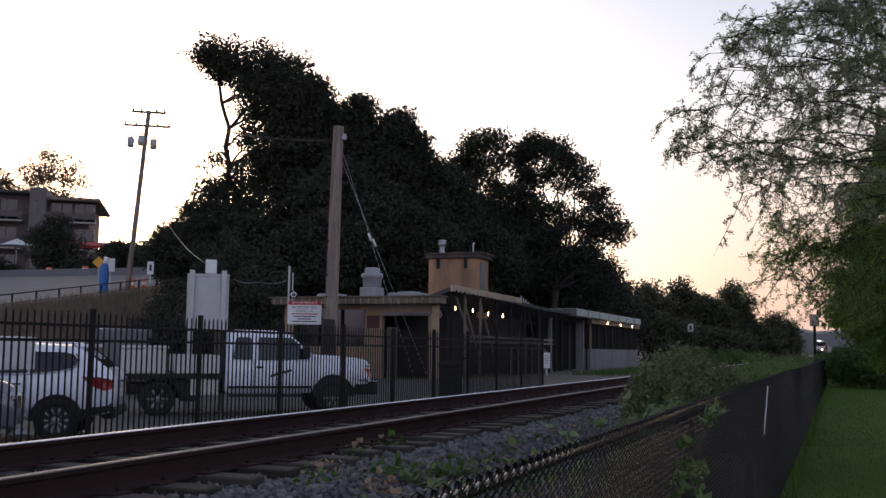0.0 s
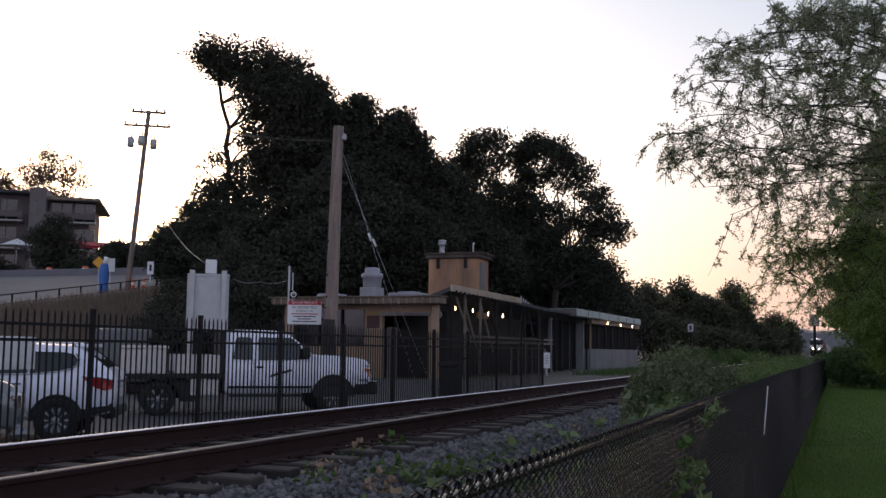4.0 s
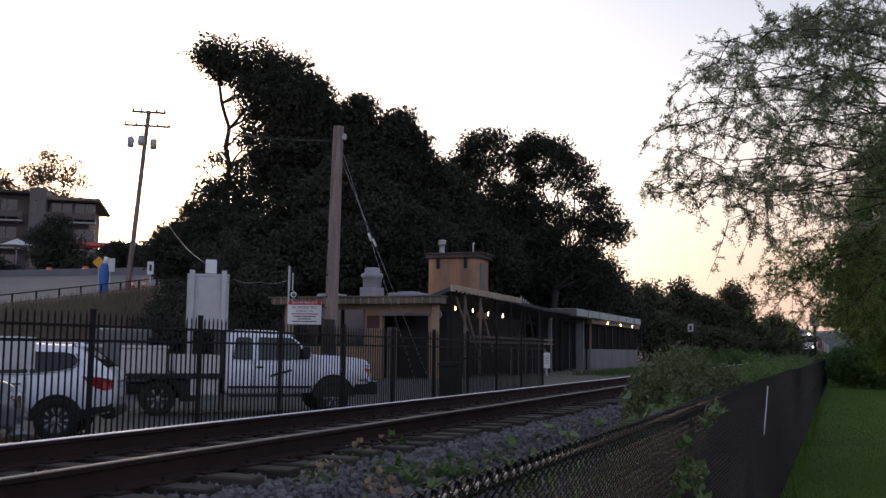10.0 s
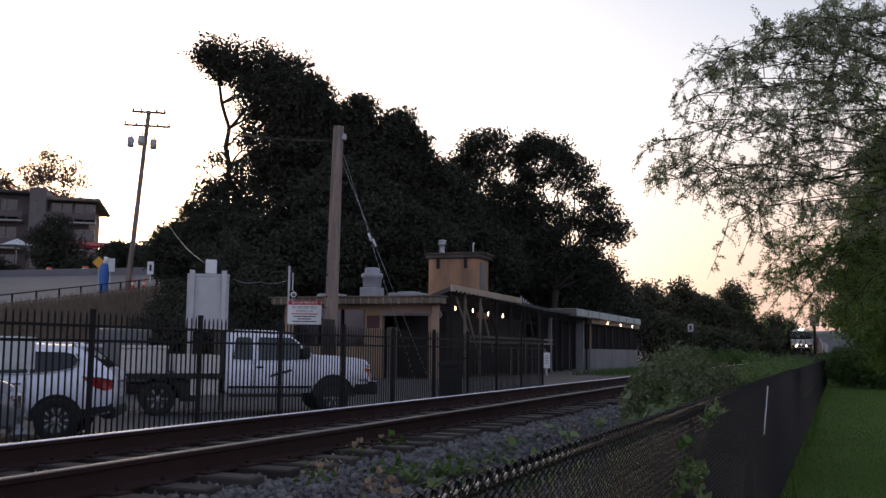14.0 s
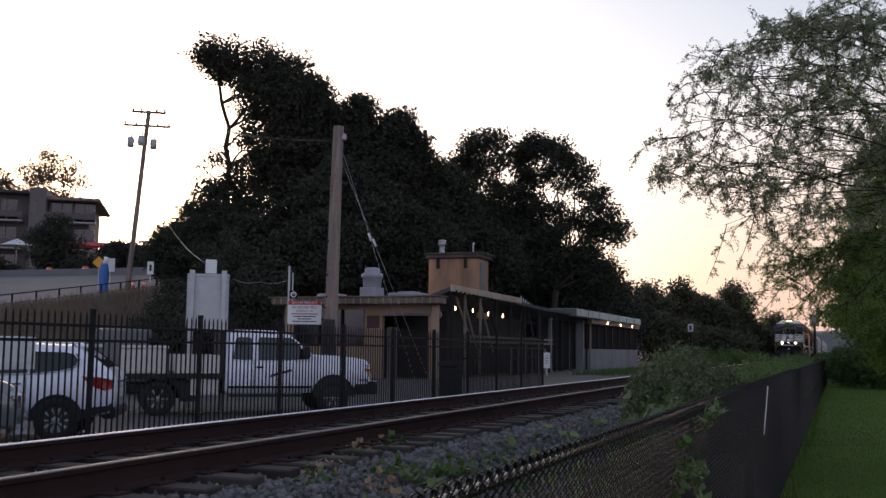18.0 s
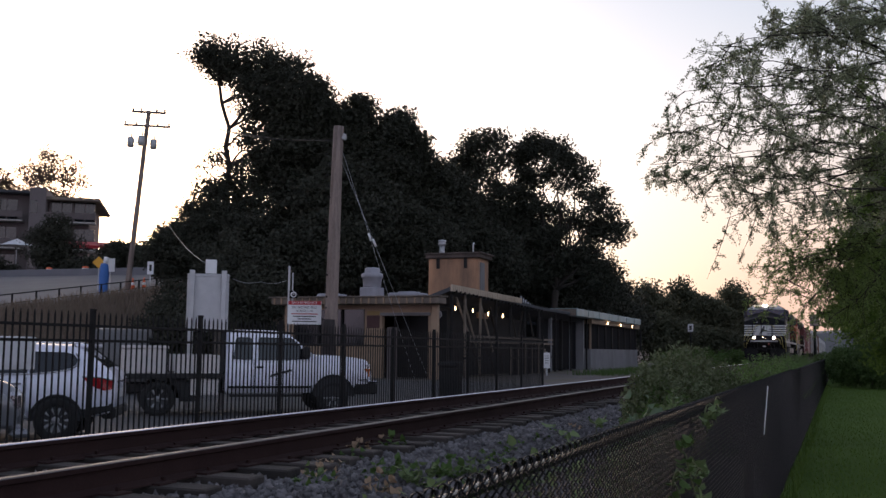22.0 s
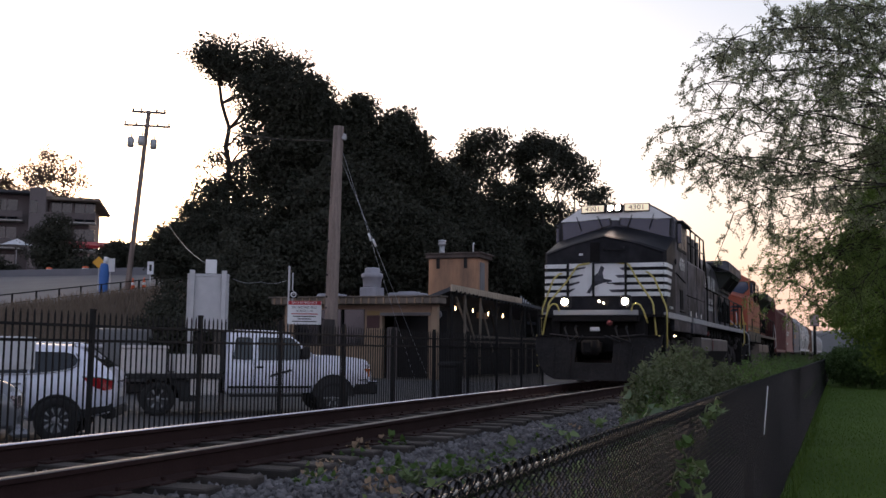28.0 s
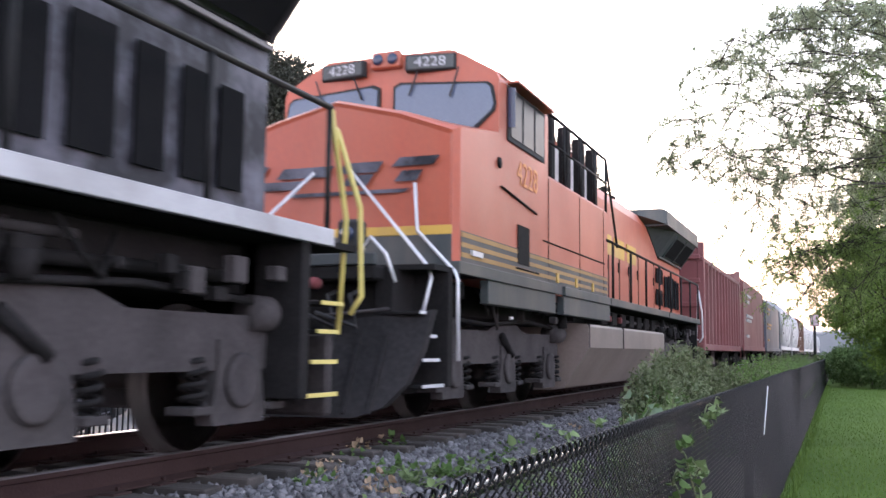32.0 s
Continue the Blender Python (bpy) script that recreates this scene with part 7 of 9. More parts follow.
    for s in (-1, 1):
        d = part("ditch_lamp", G().box(s * 0.714 - 0.12, s * 0.714 + 0.12, 0.02, 0.24, 1.76, 2.06, 0.03), M_PLASTIC, l, "ditch lamp housing")
        part("lens", G().use(0, True).revolve([(0.08, 0.015), (0.075, -0.005), (0.04, -0.018), (0, -0.022)], (s * 0.714, 0.01, 1.913), "y", 18), M_DITCH if lead else M_WIND, d, "bright lamp lens" if lead else "unlit lens")
    part("step_lamp", G().use(0, True).tube([(0.0, 0.98, 1.93), (0.0, 1.03, 1.93)], 0.022, 8), M_WALKLAMP if lead else M_WIND, l)
    # road number on the cab side
    for s in (-1, 1):
        letters(number, 0.46, M_LWHITE if lead else M_MARK, l, pose(s * (H + 0.008), 3.6, 3.02, 0, 0, 90 if s > 0 else -90) @ pose(0, 0, 0, 90, 0, 0), "number", 0.002, stretch=1.02)
    part("horn", G().use(0, True).tube([(0.3, 5.0, 4.22), (0.3, 5.0, 4.36), (0.3, 4.6, 4.38)], 0.05, 8), M_LDARK, l)
    return l


def car_truck(car, y):
    t = part("truck", G().box(-0.9, 0.9, -0.18, 0.18, 0.42, 0.72, 0.03), M_LDARK, car, "dark two-axle truck", m=pose(0, y, 0))
    for s in (-1, 1):
        x = s * 1.0
        part("side_frame", G().prism([(-1.2, 0.58), (-0.9, 0.68), (-0.35, 0.78), (0.35, 0.78), (0.9, 0.68), (1.2, 0.58), (1.2, 0.42), (0.7, 0.36), (0.35, 0.22), (-0.35, 0.22), (-0.7, 0.36), (-1.2, 0.42)], "x", x - 0.06, x + 0.06), M_LDARK, t)
        for ya in (-0.88, 0.88):
            part("bearing_cap", G().use(0, True).tube([(x + s * 0.06, ya, 0.5), (x + s * 0.12, ya, 0.5)], 0.11, 12), M_LGREY, t)
    for ya in (-0.88, 0.88):
        WHEELS.append((part("wheelset", CAR_WHEEL, None, t, "steel wheelset"), 0.457, (0, ya, 0.457)))


def car_common(c, L, mat):
    part("underframe", G().box(-1.3, 1.3, 0.35, L - 0.35, 0.85, 1.1, 0.03).box(-0.3, 0.3, 0.3, L - 0.3, 0.65, 0.85, 0.02), M_LDARK, c)
    for y, s in ((0, -1), (L, 1)):
        part("coupler", G().box(-0.12, 0.12, min(y, y - s * 0.5), max(y, y - s * 0.5), 0.74, 0.98, 0.03), M_LGREY, c)
    car_truck(c, 2.0)
    car_truck(c, L - 2.0)
    for s in (-1, 1):
        for y in (0.45, L - 0.5):
            for k in range(7):
                rail_run("ladder_rung", [(s * 1.5, y, 1.0 + k * 0.38), (s * 1.5, y + 0.36, 1.0 + k * 0.38)], 0.014, mat, c)
            rail_run("grab_iron", [(s * 1.54, y, 0.55), (s * 1.54, y, 1.4)], 0.016, mat, c)


M_FADED = paint("faded_white_lettering", (0.6, 0.61, 0.62), 0.6, col2=(0.12, 0.125, 0.13), scale=9.0, fine=14.0, amount=1.0, bump=0.04)
M_MESH = paint("radiator_mesh", (0.045, 0.047, 0.052), 0.55, col2=(0.025, 0.027, 0.03), scale=9.0, bump=0.3)
M_FMAROON = paint("dusty_maroon_paint", (0.16, 0.045, 0.045), 0.6, col2=(0.1, 0.03, 0.032), scale=0.8, bump=0.08, dirt=(0.2, 0.14, 0.12), dirt_amount=0.5, streak=1.0)
M_FBLUE = paint("dusty_slate_paint", (0.06, 0.075, 0.105), 0.6, col2=(0.04, 0.05, 0.07), scale=0.8, bump=0.08, dirt=(0.15, 0.14, 0.13), dirt_amount=0.5, streak=1.0)
M_FGREY = paint("dusty_pale_grey_paint", (0.46, 0.46, 0.47), 0.55, col2=(0.36, 0.36, 0.37), scale=0.8, bump=0.06, dirt=(0.2, 0.18, 0.16), dirt_amount=0.5, streak=1.0)
M_FRUST = paint("rusty_brown_paint", (0.14, 0.07, 0.045), 0.7, col2=(0.09, 0.045, 0.03), scale=0.8, bump=0.1, dirt=(0.2, 0.15, 0.12), dirt_amount=0.5, streak=1.0)


def gondola(L, mat, label):
    """An open car with tall ribbed sides and raised ends."""
    c = thing("gondola_car", label, "freight car")
    for s in (-1, 1):
        x = s * 1.36
        part("side_wall", G().box(min(x, x + s * 0.06), max(x, x + s * 0.06), 0.5, L - 0.5, 0.95, 3.5), mat, c)
        part("top_chord", G().box(min(x - s * 0.04, x + s * 0.18), max(x - s * 0.04, x + s * 0.18), 0.4, L - 0.4, 3.5, 3.64, 0.015), mat, c)
        part("side_sill", G().box(min(x - s * 0.04, x + s * 0.18), max(x - s * 0.04, x + s * 0.18), 0.4, L - 0.4, 0.82, 1.02, 0.015), mat, c)
        n = 13
        for k in range(n):
            y = 0.6 + k * (L - 1.3) / (n - 1)
            part("rib", G().box(min(x + s * 0.06, x + s * 0.2), max(x + s * 0.06, x + s * 0.2), y, y + 0.12, 1.0, 3.51, 0.015), mat, c)
    for y in (0.45, L - 0.55):
        part("end_wall", G().box(-1.5, 1.5, y, y + 0.1, 0.95, 4.02, 0.02), mat, c)
        for k in range(4):
            part("end_rib", G().box(-1.45, 1.45, y - 0.07, y - 0.002, 1.4 + k * 0.72, 1.55 + k * 0.72, 0.02), mat, c)
        part("end_post", G().box(1.36, 1.56, y - 0.02, y + 0.16, 0.9, 4.08, 0.02), mat, c)
        part("text_bar", G().box(0.3, 0.9, y - 0.012, y - 0.001, 3.6, 3.72), M_LWHITE, c)
    part("floor", G().box(-1.36, 1.36, 0.5, L - 0.5, 1.1, 1.18), M_FRUST, c)
    car_common(c, L, mat)
    return c


def box_car(L, mat, label, high=4.35, ink=None, smooth=False):
    c = thing("box_car", label, "freight car")
    part("body", G().loft([[(1.48, y, 1.0), (1.48, y, high - 0.15), (1.3, y, high), (-1.3, y, high), (-1.48, y, high - 0.15), (-1.48, y, 1.0)] for y in (0.45, L - 0.45)]), mat, c)
    for s in (-1, 1):
        x = s * 1.482
        for k in (0, 8) if smooth else range(9):
            y = 0.6 + k * (L - 1.3) / 8
            part("side_post", G().box(min(x, x + s * 0.05), max(x, x + s * 0.05), y, y + 0.09, 1.05, high - 0.2, 0.01), mat, c)
        part("side_sill", G().box(min(x, x + s * 0.07), max(x, x + s * 0.07), 0.4, L - 0.4, 0.86, 1.06, 0.01), mat, c)
        for z, w in ((3.3, 2.2), (3.02, 1.4), (2.4, 3.2), (2.2, 2.4), (1.5, 1.2)):
            part("text_bar", G().box(min(x, x + s * 0.054), max(x, x + s * 0.054), 2.4, 2.4 + w, z - 0.06, z + 0.06), ink or M_FADED, c)
    for k in range(8):
        part("end_rib", G().box(-1.4, 1.4, 0.38, 0.448, 1.2 + k * 0.33, 1.3 + k * 0.33, 0.015), mat, c)
    part("running_board", G().box(-0.35, 0.35, 0.6, L - 0.6, high + 0.002, high + 0.05), M_GALV, c)
    car_common(c, L, mat)
    return c


def hopper(L, mat, label):
    """A covered hopper: curved sides, sloped ends and outlet chutes."""
    c = thing("covered_hopper_car", label, "freight car")
    prof = [(1.3, 1.25), (1.5, 1.6), (1.56, 2.3), (1.55, 3.2), (1.42, 3.95), (1.05, 4.35), (0.6, 4.5)]
    full = prof + [(-a, b) for a, b in reversed(prof)]
    def ring(y, lo):
        return [(a, y, max(b, lo)) for a, b in full]
    part("body", G().use(0, True).loft([ring(0.9, 3.0), ring(1.0, 2.6), ring(2.6, 1.25), ring(L - 2.6, 1.25), ring(L - 1.0, 2.6), ring(L - 0.9, 3.0)]), mat, c)
    for s in (-1, 1):
        for k in range(7):
            y = 1.4 + k * (L - 2.9) / 6
            part("side_seam", G().use(0, True).tube([(s * a * 1.004, y, b) for a, b in prof[1:6] if 1 < k < 5 or b > 2.2], 0.03, 5), mat, c)
        part("side_sill", G().box(*sorted((s * 1.3, s * 1.55)), 0.4, L - 0.4, 1.0, 1.26, 0.015), mat, c)
        for z, w in ((3.3, 1.0), (2.9, 1.6), (2.2, 0.8)):
            part("text_bar", G().box(*sorted((s * 1.553, s * 1.575)), 3.0, 3.0 + w, z - 0.09, z + 0.09), M_INK, c)
        for y in (0.55, L - 0.75):
            part("end_post", G().box(*sorted((s * 1.25, s * 1.4)), y, y + 0.2, 1.1, 3.6, 0.01), mat, c)
    for k in range(3):
        y = L / 2 + (k - 1) * 3.2
        part("outlet_chute", G().loft([[(1.2, y - 1.1, 1.25), (1.2, y + 1.1, 1.25), (-1.2, y + 1.1, 1.25), (-1.2, y - 1.1, 1.25)], [(0.45, y - 0.35, 0.45), (0.45, y + 0.35, 0.45), (-0.45, y + 0.35, 0.45), (-0.45, y - 0.35, 0.45)]]), mat, c)
    part("running_board", G().box(-0.5, 0.5, 1.0, L - 1.0, 4.51, 4.56), M_GALV, c)
    car_common(c, L, mat)
    return c


lead_loco = locomotive("black locomotive with white nose stripes and lit headlamps", M_LBLACK, M_LBLACK, M_LBLACK, M_LSILL, M_GRAB, M_GRAB, "4301", M_BOARD, M_INK, True)
second_loco = locomotive("orange and dark green locomotive with a yellow band", M_LORANGE, M_LGREEN, M_LORANGE, M_LGREEN, M_SILVER, M_SILVER, "4228", M_LGREEN, M_LSILL, False)
TRAIN = [(lead_loco, 0.0), (second_loco, 22.3)]
at = 43.35
cars = [(gondola, 12.6, M_FMAROON, "maroon open freight car with ribbed sides"), (lambda *a: box_car(*a, 4.05, None, True), 13.4, M_FMAROON, "dusty maroon box car with white marks"),
        (lambda *a: box_car(*a, 3.8, M_LSTRIPE, True), 15.0, M_FBLUE, "dark slate-blue box car with yellow marks"), (hopper, 16.2, M_FGREY, "pale grey covered hopper car"), (hopper, 16.2, M_FGREY, "pale grey covered hopper car"),
        (box_car, 15.4, M_FRUST, "rusty brown box car"), (hopper, 16.2, M_FGREY, "pale grey covered hopper car"), (hopper, 16.2, M_FGREY, "pale grey covered hopper car"),
        (hopper, 16.2, M_FGREY, "pale grey covered hopper car"), (hopper, 16.2, M_FGREY, "pale grey covered hopper car"), (hopper, 16.2, M_FGREY, "pale grey covered hopper car"),
        (hopper, 16.2, M_FGREY, "pale grey covered hopper car")]
proto = {}
for make, L, mt, label in cars:
    key = (make, mt.name)
    if key not in proto:
        proto[key] = make(L, mt, label)
        c = proto[key]
    else:
        c = copy_thing(proto[key], pose(0, 0, 0))
    tagged(c, group="freight cars")
    TRAIN.append((c, at))
    at += L + 0.55


# ---- trees ----
def leaf_cloud(name, lobes, count, size, mat, seed, shell=0.55, droop=0.0, aspect=0.55, clump=45):
    """Leaves strewn through a set of lobes (x, y, z, rx, ry, rz), densest towards the outside, in uneven clumps."""
    rg = np.random.default_rng(seed)
    L = np.array(lobes, float)
    vol = (L[:, 3] * L[:, 4] * L[:, 5]) ** 0.75
    nclump = max(8, count // clump)
    which = rg.choice(len(L), nclump, p=vol / vol.sum())
    d = rg.normal(size=(nclump, 3))
    d /= np.linalg.norm(d, axis=1)[:, None]
    r = (shell + (1.0 - shell) * rg.random(nclump)) * (1 + 0.06 * rg.normal(size=nclump))
    centre = L[which, :3] + d * r[:, None] * L[which, 3:]
    idx = np.repeat(np.arange(nclump), clump)[:count]
    n = len(idx)
    spread = size * (clump ** 0.5) * 0.62
    off = rg.normal(size=(n, 3))
    off *= (1.75 * rg.random(n) ** 0.45 / np.linalg.norm(off, axis=1))[:, None]
    pos = centre[idx] + off * spread * np.array([1, 1, 0.7])
    a = rg.normal(size=(n, 3))
    a[:, 2] -= droop
    a /= np.linalg.norm(a, axis=1)[:, None]
    b = np.cross(a, rg.normal(size=(n, 3)))
    b /= np.linalg.norm(b, axis=1)[:, None]
    s = size * rg.uniform(0.6, 1.3, (n, 1))
    fold = np.cross(a, b) * s * 0.15
    v = np.stack([pos - a * s, pos - b * s * aspect + fold, pos + a * s, pos + b * s * aspect + fold], 1).reshape(-1, 3)
    f = np.arange(n * 4).reshape(-1, 4)
    return fast_mesh(name, v, f, mat)


def limb_path(a, b, seed, bend=0.08, n=6):
    rg = random.Random(seed)
    a, b = Vector(a), Vector(b)
    L = (b - a).length
    out = []
    for k in range(n + 1):
        t = k / n
        w = math.sin(math.pi * t) * bend * L
        out.append(a.lerp(b, t) + Vector((rg.uniform(-1, 1), rg.uniform(-1, 1), rg.uniform(-0.3, 0.6))) * w)
    return out


def tree(name, label, base, lobes, leaves, size, seed, mat, trunk=0.3, shell=0.5, group="hill trees", stem=None):
    """base: the foot; lobes: crown lobes relative to it."""
    t = thing(name, label, "tree", pose(*base), group)
    top = max(l[2] for l in lobes)
    mid = (sum(l[0] for l in lobes) / len(lobes), sum(l[1] for l in lobes) / len(lobes), top * 0.75)
    fork = Vector((mid[0] * 0.4, mid[1] * 0.4, top * 0.35))
    p = limb_path((0, 0, -0.3), fork, seed, 0.03) if not stem else [Vector(q) for q in stem]
    n = len(p) - 1
    part("trunk", G().use(0, True).tube(p, [trunk * (1.15 - (0.8 if stem else 0.4) * k / n) for k in range(n + 1)], 10), M_BARK, t)
    for k, l in enumerate(lobes):
        root = fork if not stem else min((Vector(q) for q in stem), key=lambda q: abs(q.z - l[2] + 1.2))
        p = limb_path(root, (l[0], l[1], l[2] + l[5] * 0.3), seed * 31 + k, 0.07)
        part("limb", G().use(0, True).tube(p, [trunk * (0.42 - 0.36 * i / 6) for i in range(7)], 7), M_BARK, t)
    part("crown", leaf_cloud("crown", lobes, leaves, size, mat, seed, shell), None, t)
    return t


def crown_lobes(w, h, z0, seed, n=9, depth=0.8):
    """Lobes filling an egg-shaped crown of half-width w between z0 and h."""
    rg = random.Random(seed)
    out = []
    zc, hz = (z0 + h) / 2, (h - z0) / 2
    for k in range(n):
        u = (k + 0.5) / n * 2 - 1
        rr = math.sqrt(max(0.0, 1 - u * u)) * 0.6
        a = k * 2.4 + rg.uniform(-0.4, 0.4)
        s = rg.uniform(0.36, 0.5) * (0.74 if n > 14 else 1.0)
        rr *= 1.25 if n > 14 else 1.0
        out.append((w * rr * math.cos(a), w * rr * math.sin(a) * depth, zc + hz * u * 0.72, w * s, w * s * depth, min(hz * 0.42, w * s * 0.9)))
    out.append((0, 0, zc, w * 0.55, w * 0.5, hz * 0.6))
    return out


def hill_tree(x, y, top, w, low, seed, leaves=16000, size=0.115, label="dark broadleaf tree on the wooded bank", mat=None, shell=0.5, n=9):
    z = height(x, y)
    top, w = top + 0.45, w * 1.07
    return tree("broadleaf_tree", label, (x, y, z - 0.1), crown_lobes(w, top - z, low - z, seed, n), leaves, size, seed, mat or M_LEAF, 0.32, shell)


# the tall ragged tree at the wood's edge: its crown leans out to one side over a bare stem
z = height(-33.9, 49.5)
RAGGED = [(-36.2, 18.9, 0.9), (-35.3, 19.1, 1.3), (-34.6, 18.1, 1.1), (-33.4, 18.5, 1.4), (-31.9, 18.2, 1.6), (-30.2, 17.8, 1.6), (-28.9, 16.6, 1.3), (-33.0, 17.1, 1.2), (-31.5, 16.4, 1.8), (-29.5, 15.8, 2.0),
          (-31.9, 14.6, 1.2), (-30.3, 13.4, 2.2), (-32.0, 12.8, 1.1), (-32.2, 11.4, 1.2), (-33.8, 11.1, 1.0), (-33.2, 9.6, 1.3), (-35.4, 11.0, 0.8), (-35.9, 9.8, 1.0), (-31.2, 9.6, 2.0), (-34.6, 9.0, 1.0), (-32.9, 13.8, 0.8), (-32.8, 15.4, 0.8), (-33.2, 12.4, 0.8), (-34.5, 12.6, 0.6), (-34.2, 10.6, 0.9), (-35.9, 12.3, 0.4)]
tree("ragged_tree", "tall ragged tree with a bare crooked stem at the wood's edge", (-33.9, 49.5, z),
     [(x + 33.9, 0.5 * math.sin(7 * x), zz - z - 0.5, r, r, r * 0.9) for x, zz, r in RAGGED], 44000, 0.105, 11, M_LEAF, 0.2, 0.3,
     stem=[(0.05, 0, -0.3), (-0.2, 0.1, 7.5 - z), (-0.25, 0, 10.1 - z), (-0.05, 0, 11.6 - z), (-0.35, 0, 12.9 - z), (-0.15, 0, 14.0 - z), (-0.75, 0, 15.6 - z), (-1.0, 0, 17.0 - z), (-1.3, 0.1, 18.6 - z)])
for x, y, top, w, low, seed, leaves in (
        (-30.1, 52, 17.4, 3.0, 7.5, 21, 20000), (-27.4, 54, 16.8, 2.8, 6.6, 22, 20000), (-25.9, 56, 16.3, 2.0, 6.7, 23, 15000), (-25.4, 58, 14.2, 2.3, 5.8, 24, 14000),
        (-26.4, 50, 11.1, 3.9, 4.5, 25, 17000),
        (-22.9, 70, 12.7, 4.9, 4.1, 29, 17000), (-19.6, 74, 8.0, 3.7, 1.7, 30, 12000), (-18.8, 85, 7.8, 2.1, 1.4, 31, 7000), (-22.9, 60, 8.9, 4.1, 3.7, 32, 14000),
        (-24.4, 53, 8.8, 4.1, 3.7, 33, 16000), (-26.4, 47, 7.4, 3.1, 3.7, 34, 13000), (-30.1, 47, 7.6, 2.5, 3.8, 35, 11000), (-21.3, 72, 5.9, 4.5, 1.6, 36, 11000),
        (-24.8, 62, 13.5, 2.3, 6.1, 37, 11000), (-19.5, 95, 5.3, 1.9, 0.9, 38, 5000)):
    hill_tree(x, y, top, w, low, seed, int(leaves * 2.6), shell=0.55, n=11)
# two domed trees whose thin middles let the evening sky through
DOMES = [[(-24.2, 16.1, 1.2), (-23.1, 15.9, 1.1), (-25.3, 15.5, 1.1), (-26.2, 14.6, 1.0), (-22.7, 14.5, 0.9), (-24.5, 14.3, 1.1), (-25.7, 13.2, 1.1), (-23.4, 12.9, 1.0), (-24.8, 11.4, 1.5), (-22.8, 10.6, 1.4), (-25.0, 8.6, 2.0), (-23.0, 7.6, 2.0)],
         [(-21.2, 15.2, 1.1), (-20.2, 15.6, 1.15), (-18.9, 15.3, 1.15), (-17.8, 14.5, 1.15), (-16.9, 13.3, 1.15), (-16.1, 12.0, 1.15), (-15.3, 10.7, 1.1), (-14.7, 9.5, 0.9), (-14.1, 8.8, 0.7), (-15.9, 9.2, 1.0), (-20.8, 13.6, 1.1), (-19.3, 13.5, 0.9),
          (-21.4, 12.2, 1.1), (-17.9, 12.4, 0.7), (-20.2, 11.3, 1.0), (-18.6, 11.0, 0.7), (-17.1, 10.0, 0.8), (-21.0, 9.4, 1.5), (-19.0, 9.0, 1.0), (-16.4, 7.6, 1.2), (-18.5, 7.2, 1.6), (-15.2, 6.3, 1.3), (-20.6, 6.4, 1.8)]]
for k, (px0, lobes) in enumerate(zip((-24.2, -19.0), DOMES)):
    z = height(px0, 68.0)
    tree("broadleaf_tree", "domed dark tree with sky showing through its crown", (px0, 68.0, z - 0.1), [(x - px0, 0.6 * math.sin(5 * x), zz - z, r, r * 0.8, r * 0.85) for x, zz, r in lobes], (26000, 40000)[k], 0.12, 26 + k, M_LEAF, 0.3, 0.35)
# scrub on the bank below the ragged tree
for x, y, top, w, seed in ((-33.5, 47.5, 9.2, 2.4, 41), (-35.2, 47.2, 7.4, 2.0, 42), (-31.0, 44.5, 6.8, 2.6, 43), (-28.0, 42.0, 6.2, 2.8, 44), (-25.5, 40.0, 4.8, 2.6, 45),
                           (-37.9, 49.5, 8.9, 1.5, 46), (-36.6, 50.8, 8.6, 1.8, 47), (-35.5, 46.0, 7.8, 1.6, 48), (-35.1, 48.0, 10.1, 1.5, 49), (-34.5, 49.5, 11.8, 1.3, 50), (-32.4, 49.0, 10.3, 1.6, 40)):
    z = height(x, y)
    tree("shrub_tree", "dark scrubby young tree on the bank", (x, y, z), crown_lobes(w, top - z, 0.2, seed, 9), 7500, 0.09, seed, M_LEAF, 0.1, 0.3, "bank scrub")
for x, y, top, w, seed in ((-26.6, 34.6, 3.4, 1.5, 141), (-25.2, 32.6, 2.6, 1.5, 142), (-27.6, 36.8, 4.2, 1.5, 143), (-24.6, 35.2, 2.7, 1.4, 144)):
    z = height(x, y)
    tree("shrub_tree", "dark tangled brush on the bank", (x, y, z), crown_lobes(w, top - z, 0.0, seed, 8), 6000, 0.07, seed, M_LEAF, 0.06, 0.3, "bank scrub")
# far trees along the line
for x, y, top, w, seed in (
        (-20.8, 118, 10.6, 2.7, 51), (-18.0, 128, 11.4, 3.3, 52), (-12.9, 138, 11.4, 3.5, 53), (-14.6, 125, 8.4, 3.1, 54),
        (-9.0, 165, 7.6, 3.4, 55), (-18.2, 112, 5.4, 3.2, 56), (-10.6, 140, 5.2, 3.8, 57), (-16.2, 120, 4.6, 3.7, 58),
        (-12.7, 118, 3.6, 3.9, 59), (-8.5, 190, 5.0, 2.6, 60)):
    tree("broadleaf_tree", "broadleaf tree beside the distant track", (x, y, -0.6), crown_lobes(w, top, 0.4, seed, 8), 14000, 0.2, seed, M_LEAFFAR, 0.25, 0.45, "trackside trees")
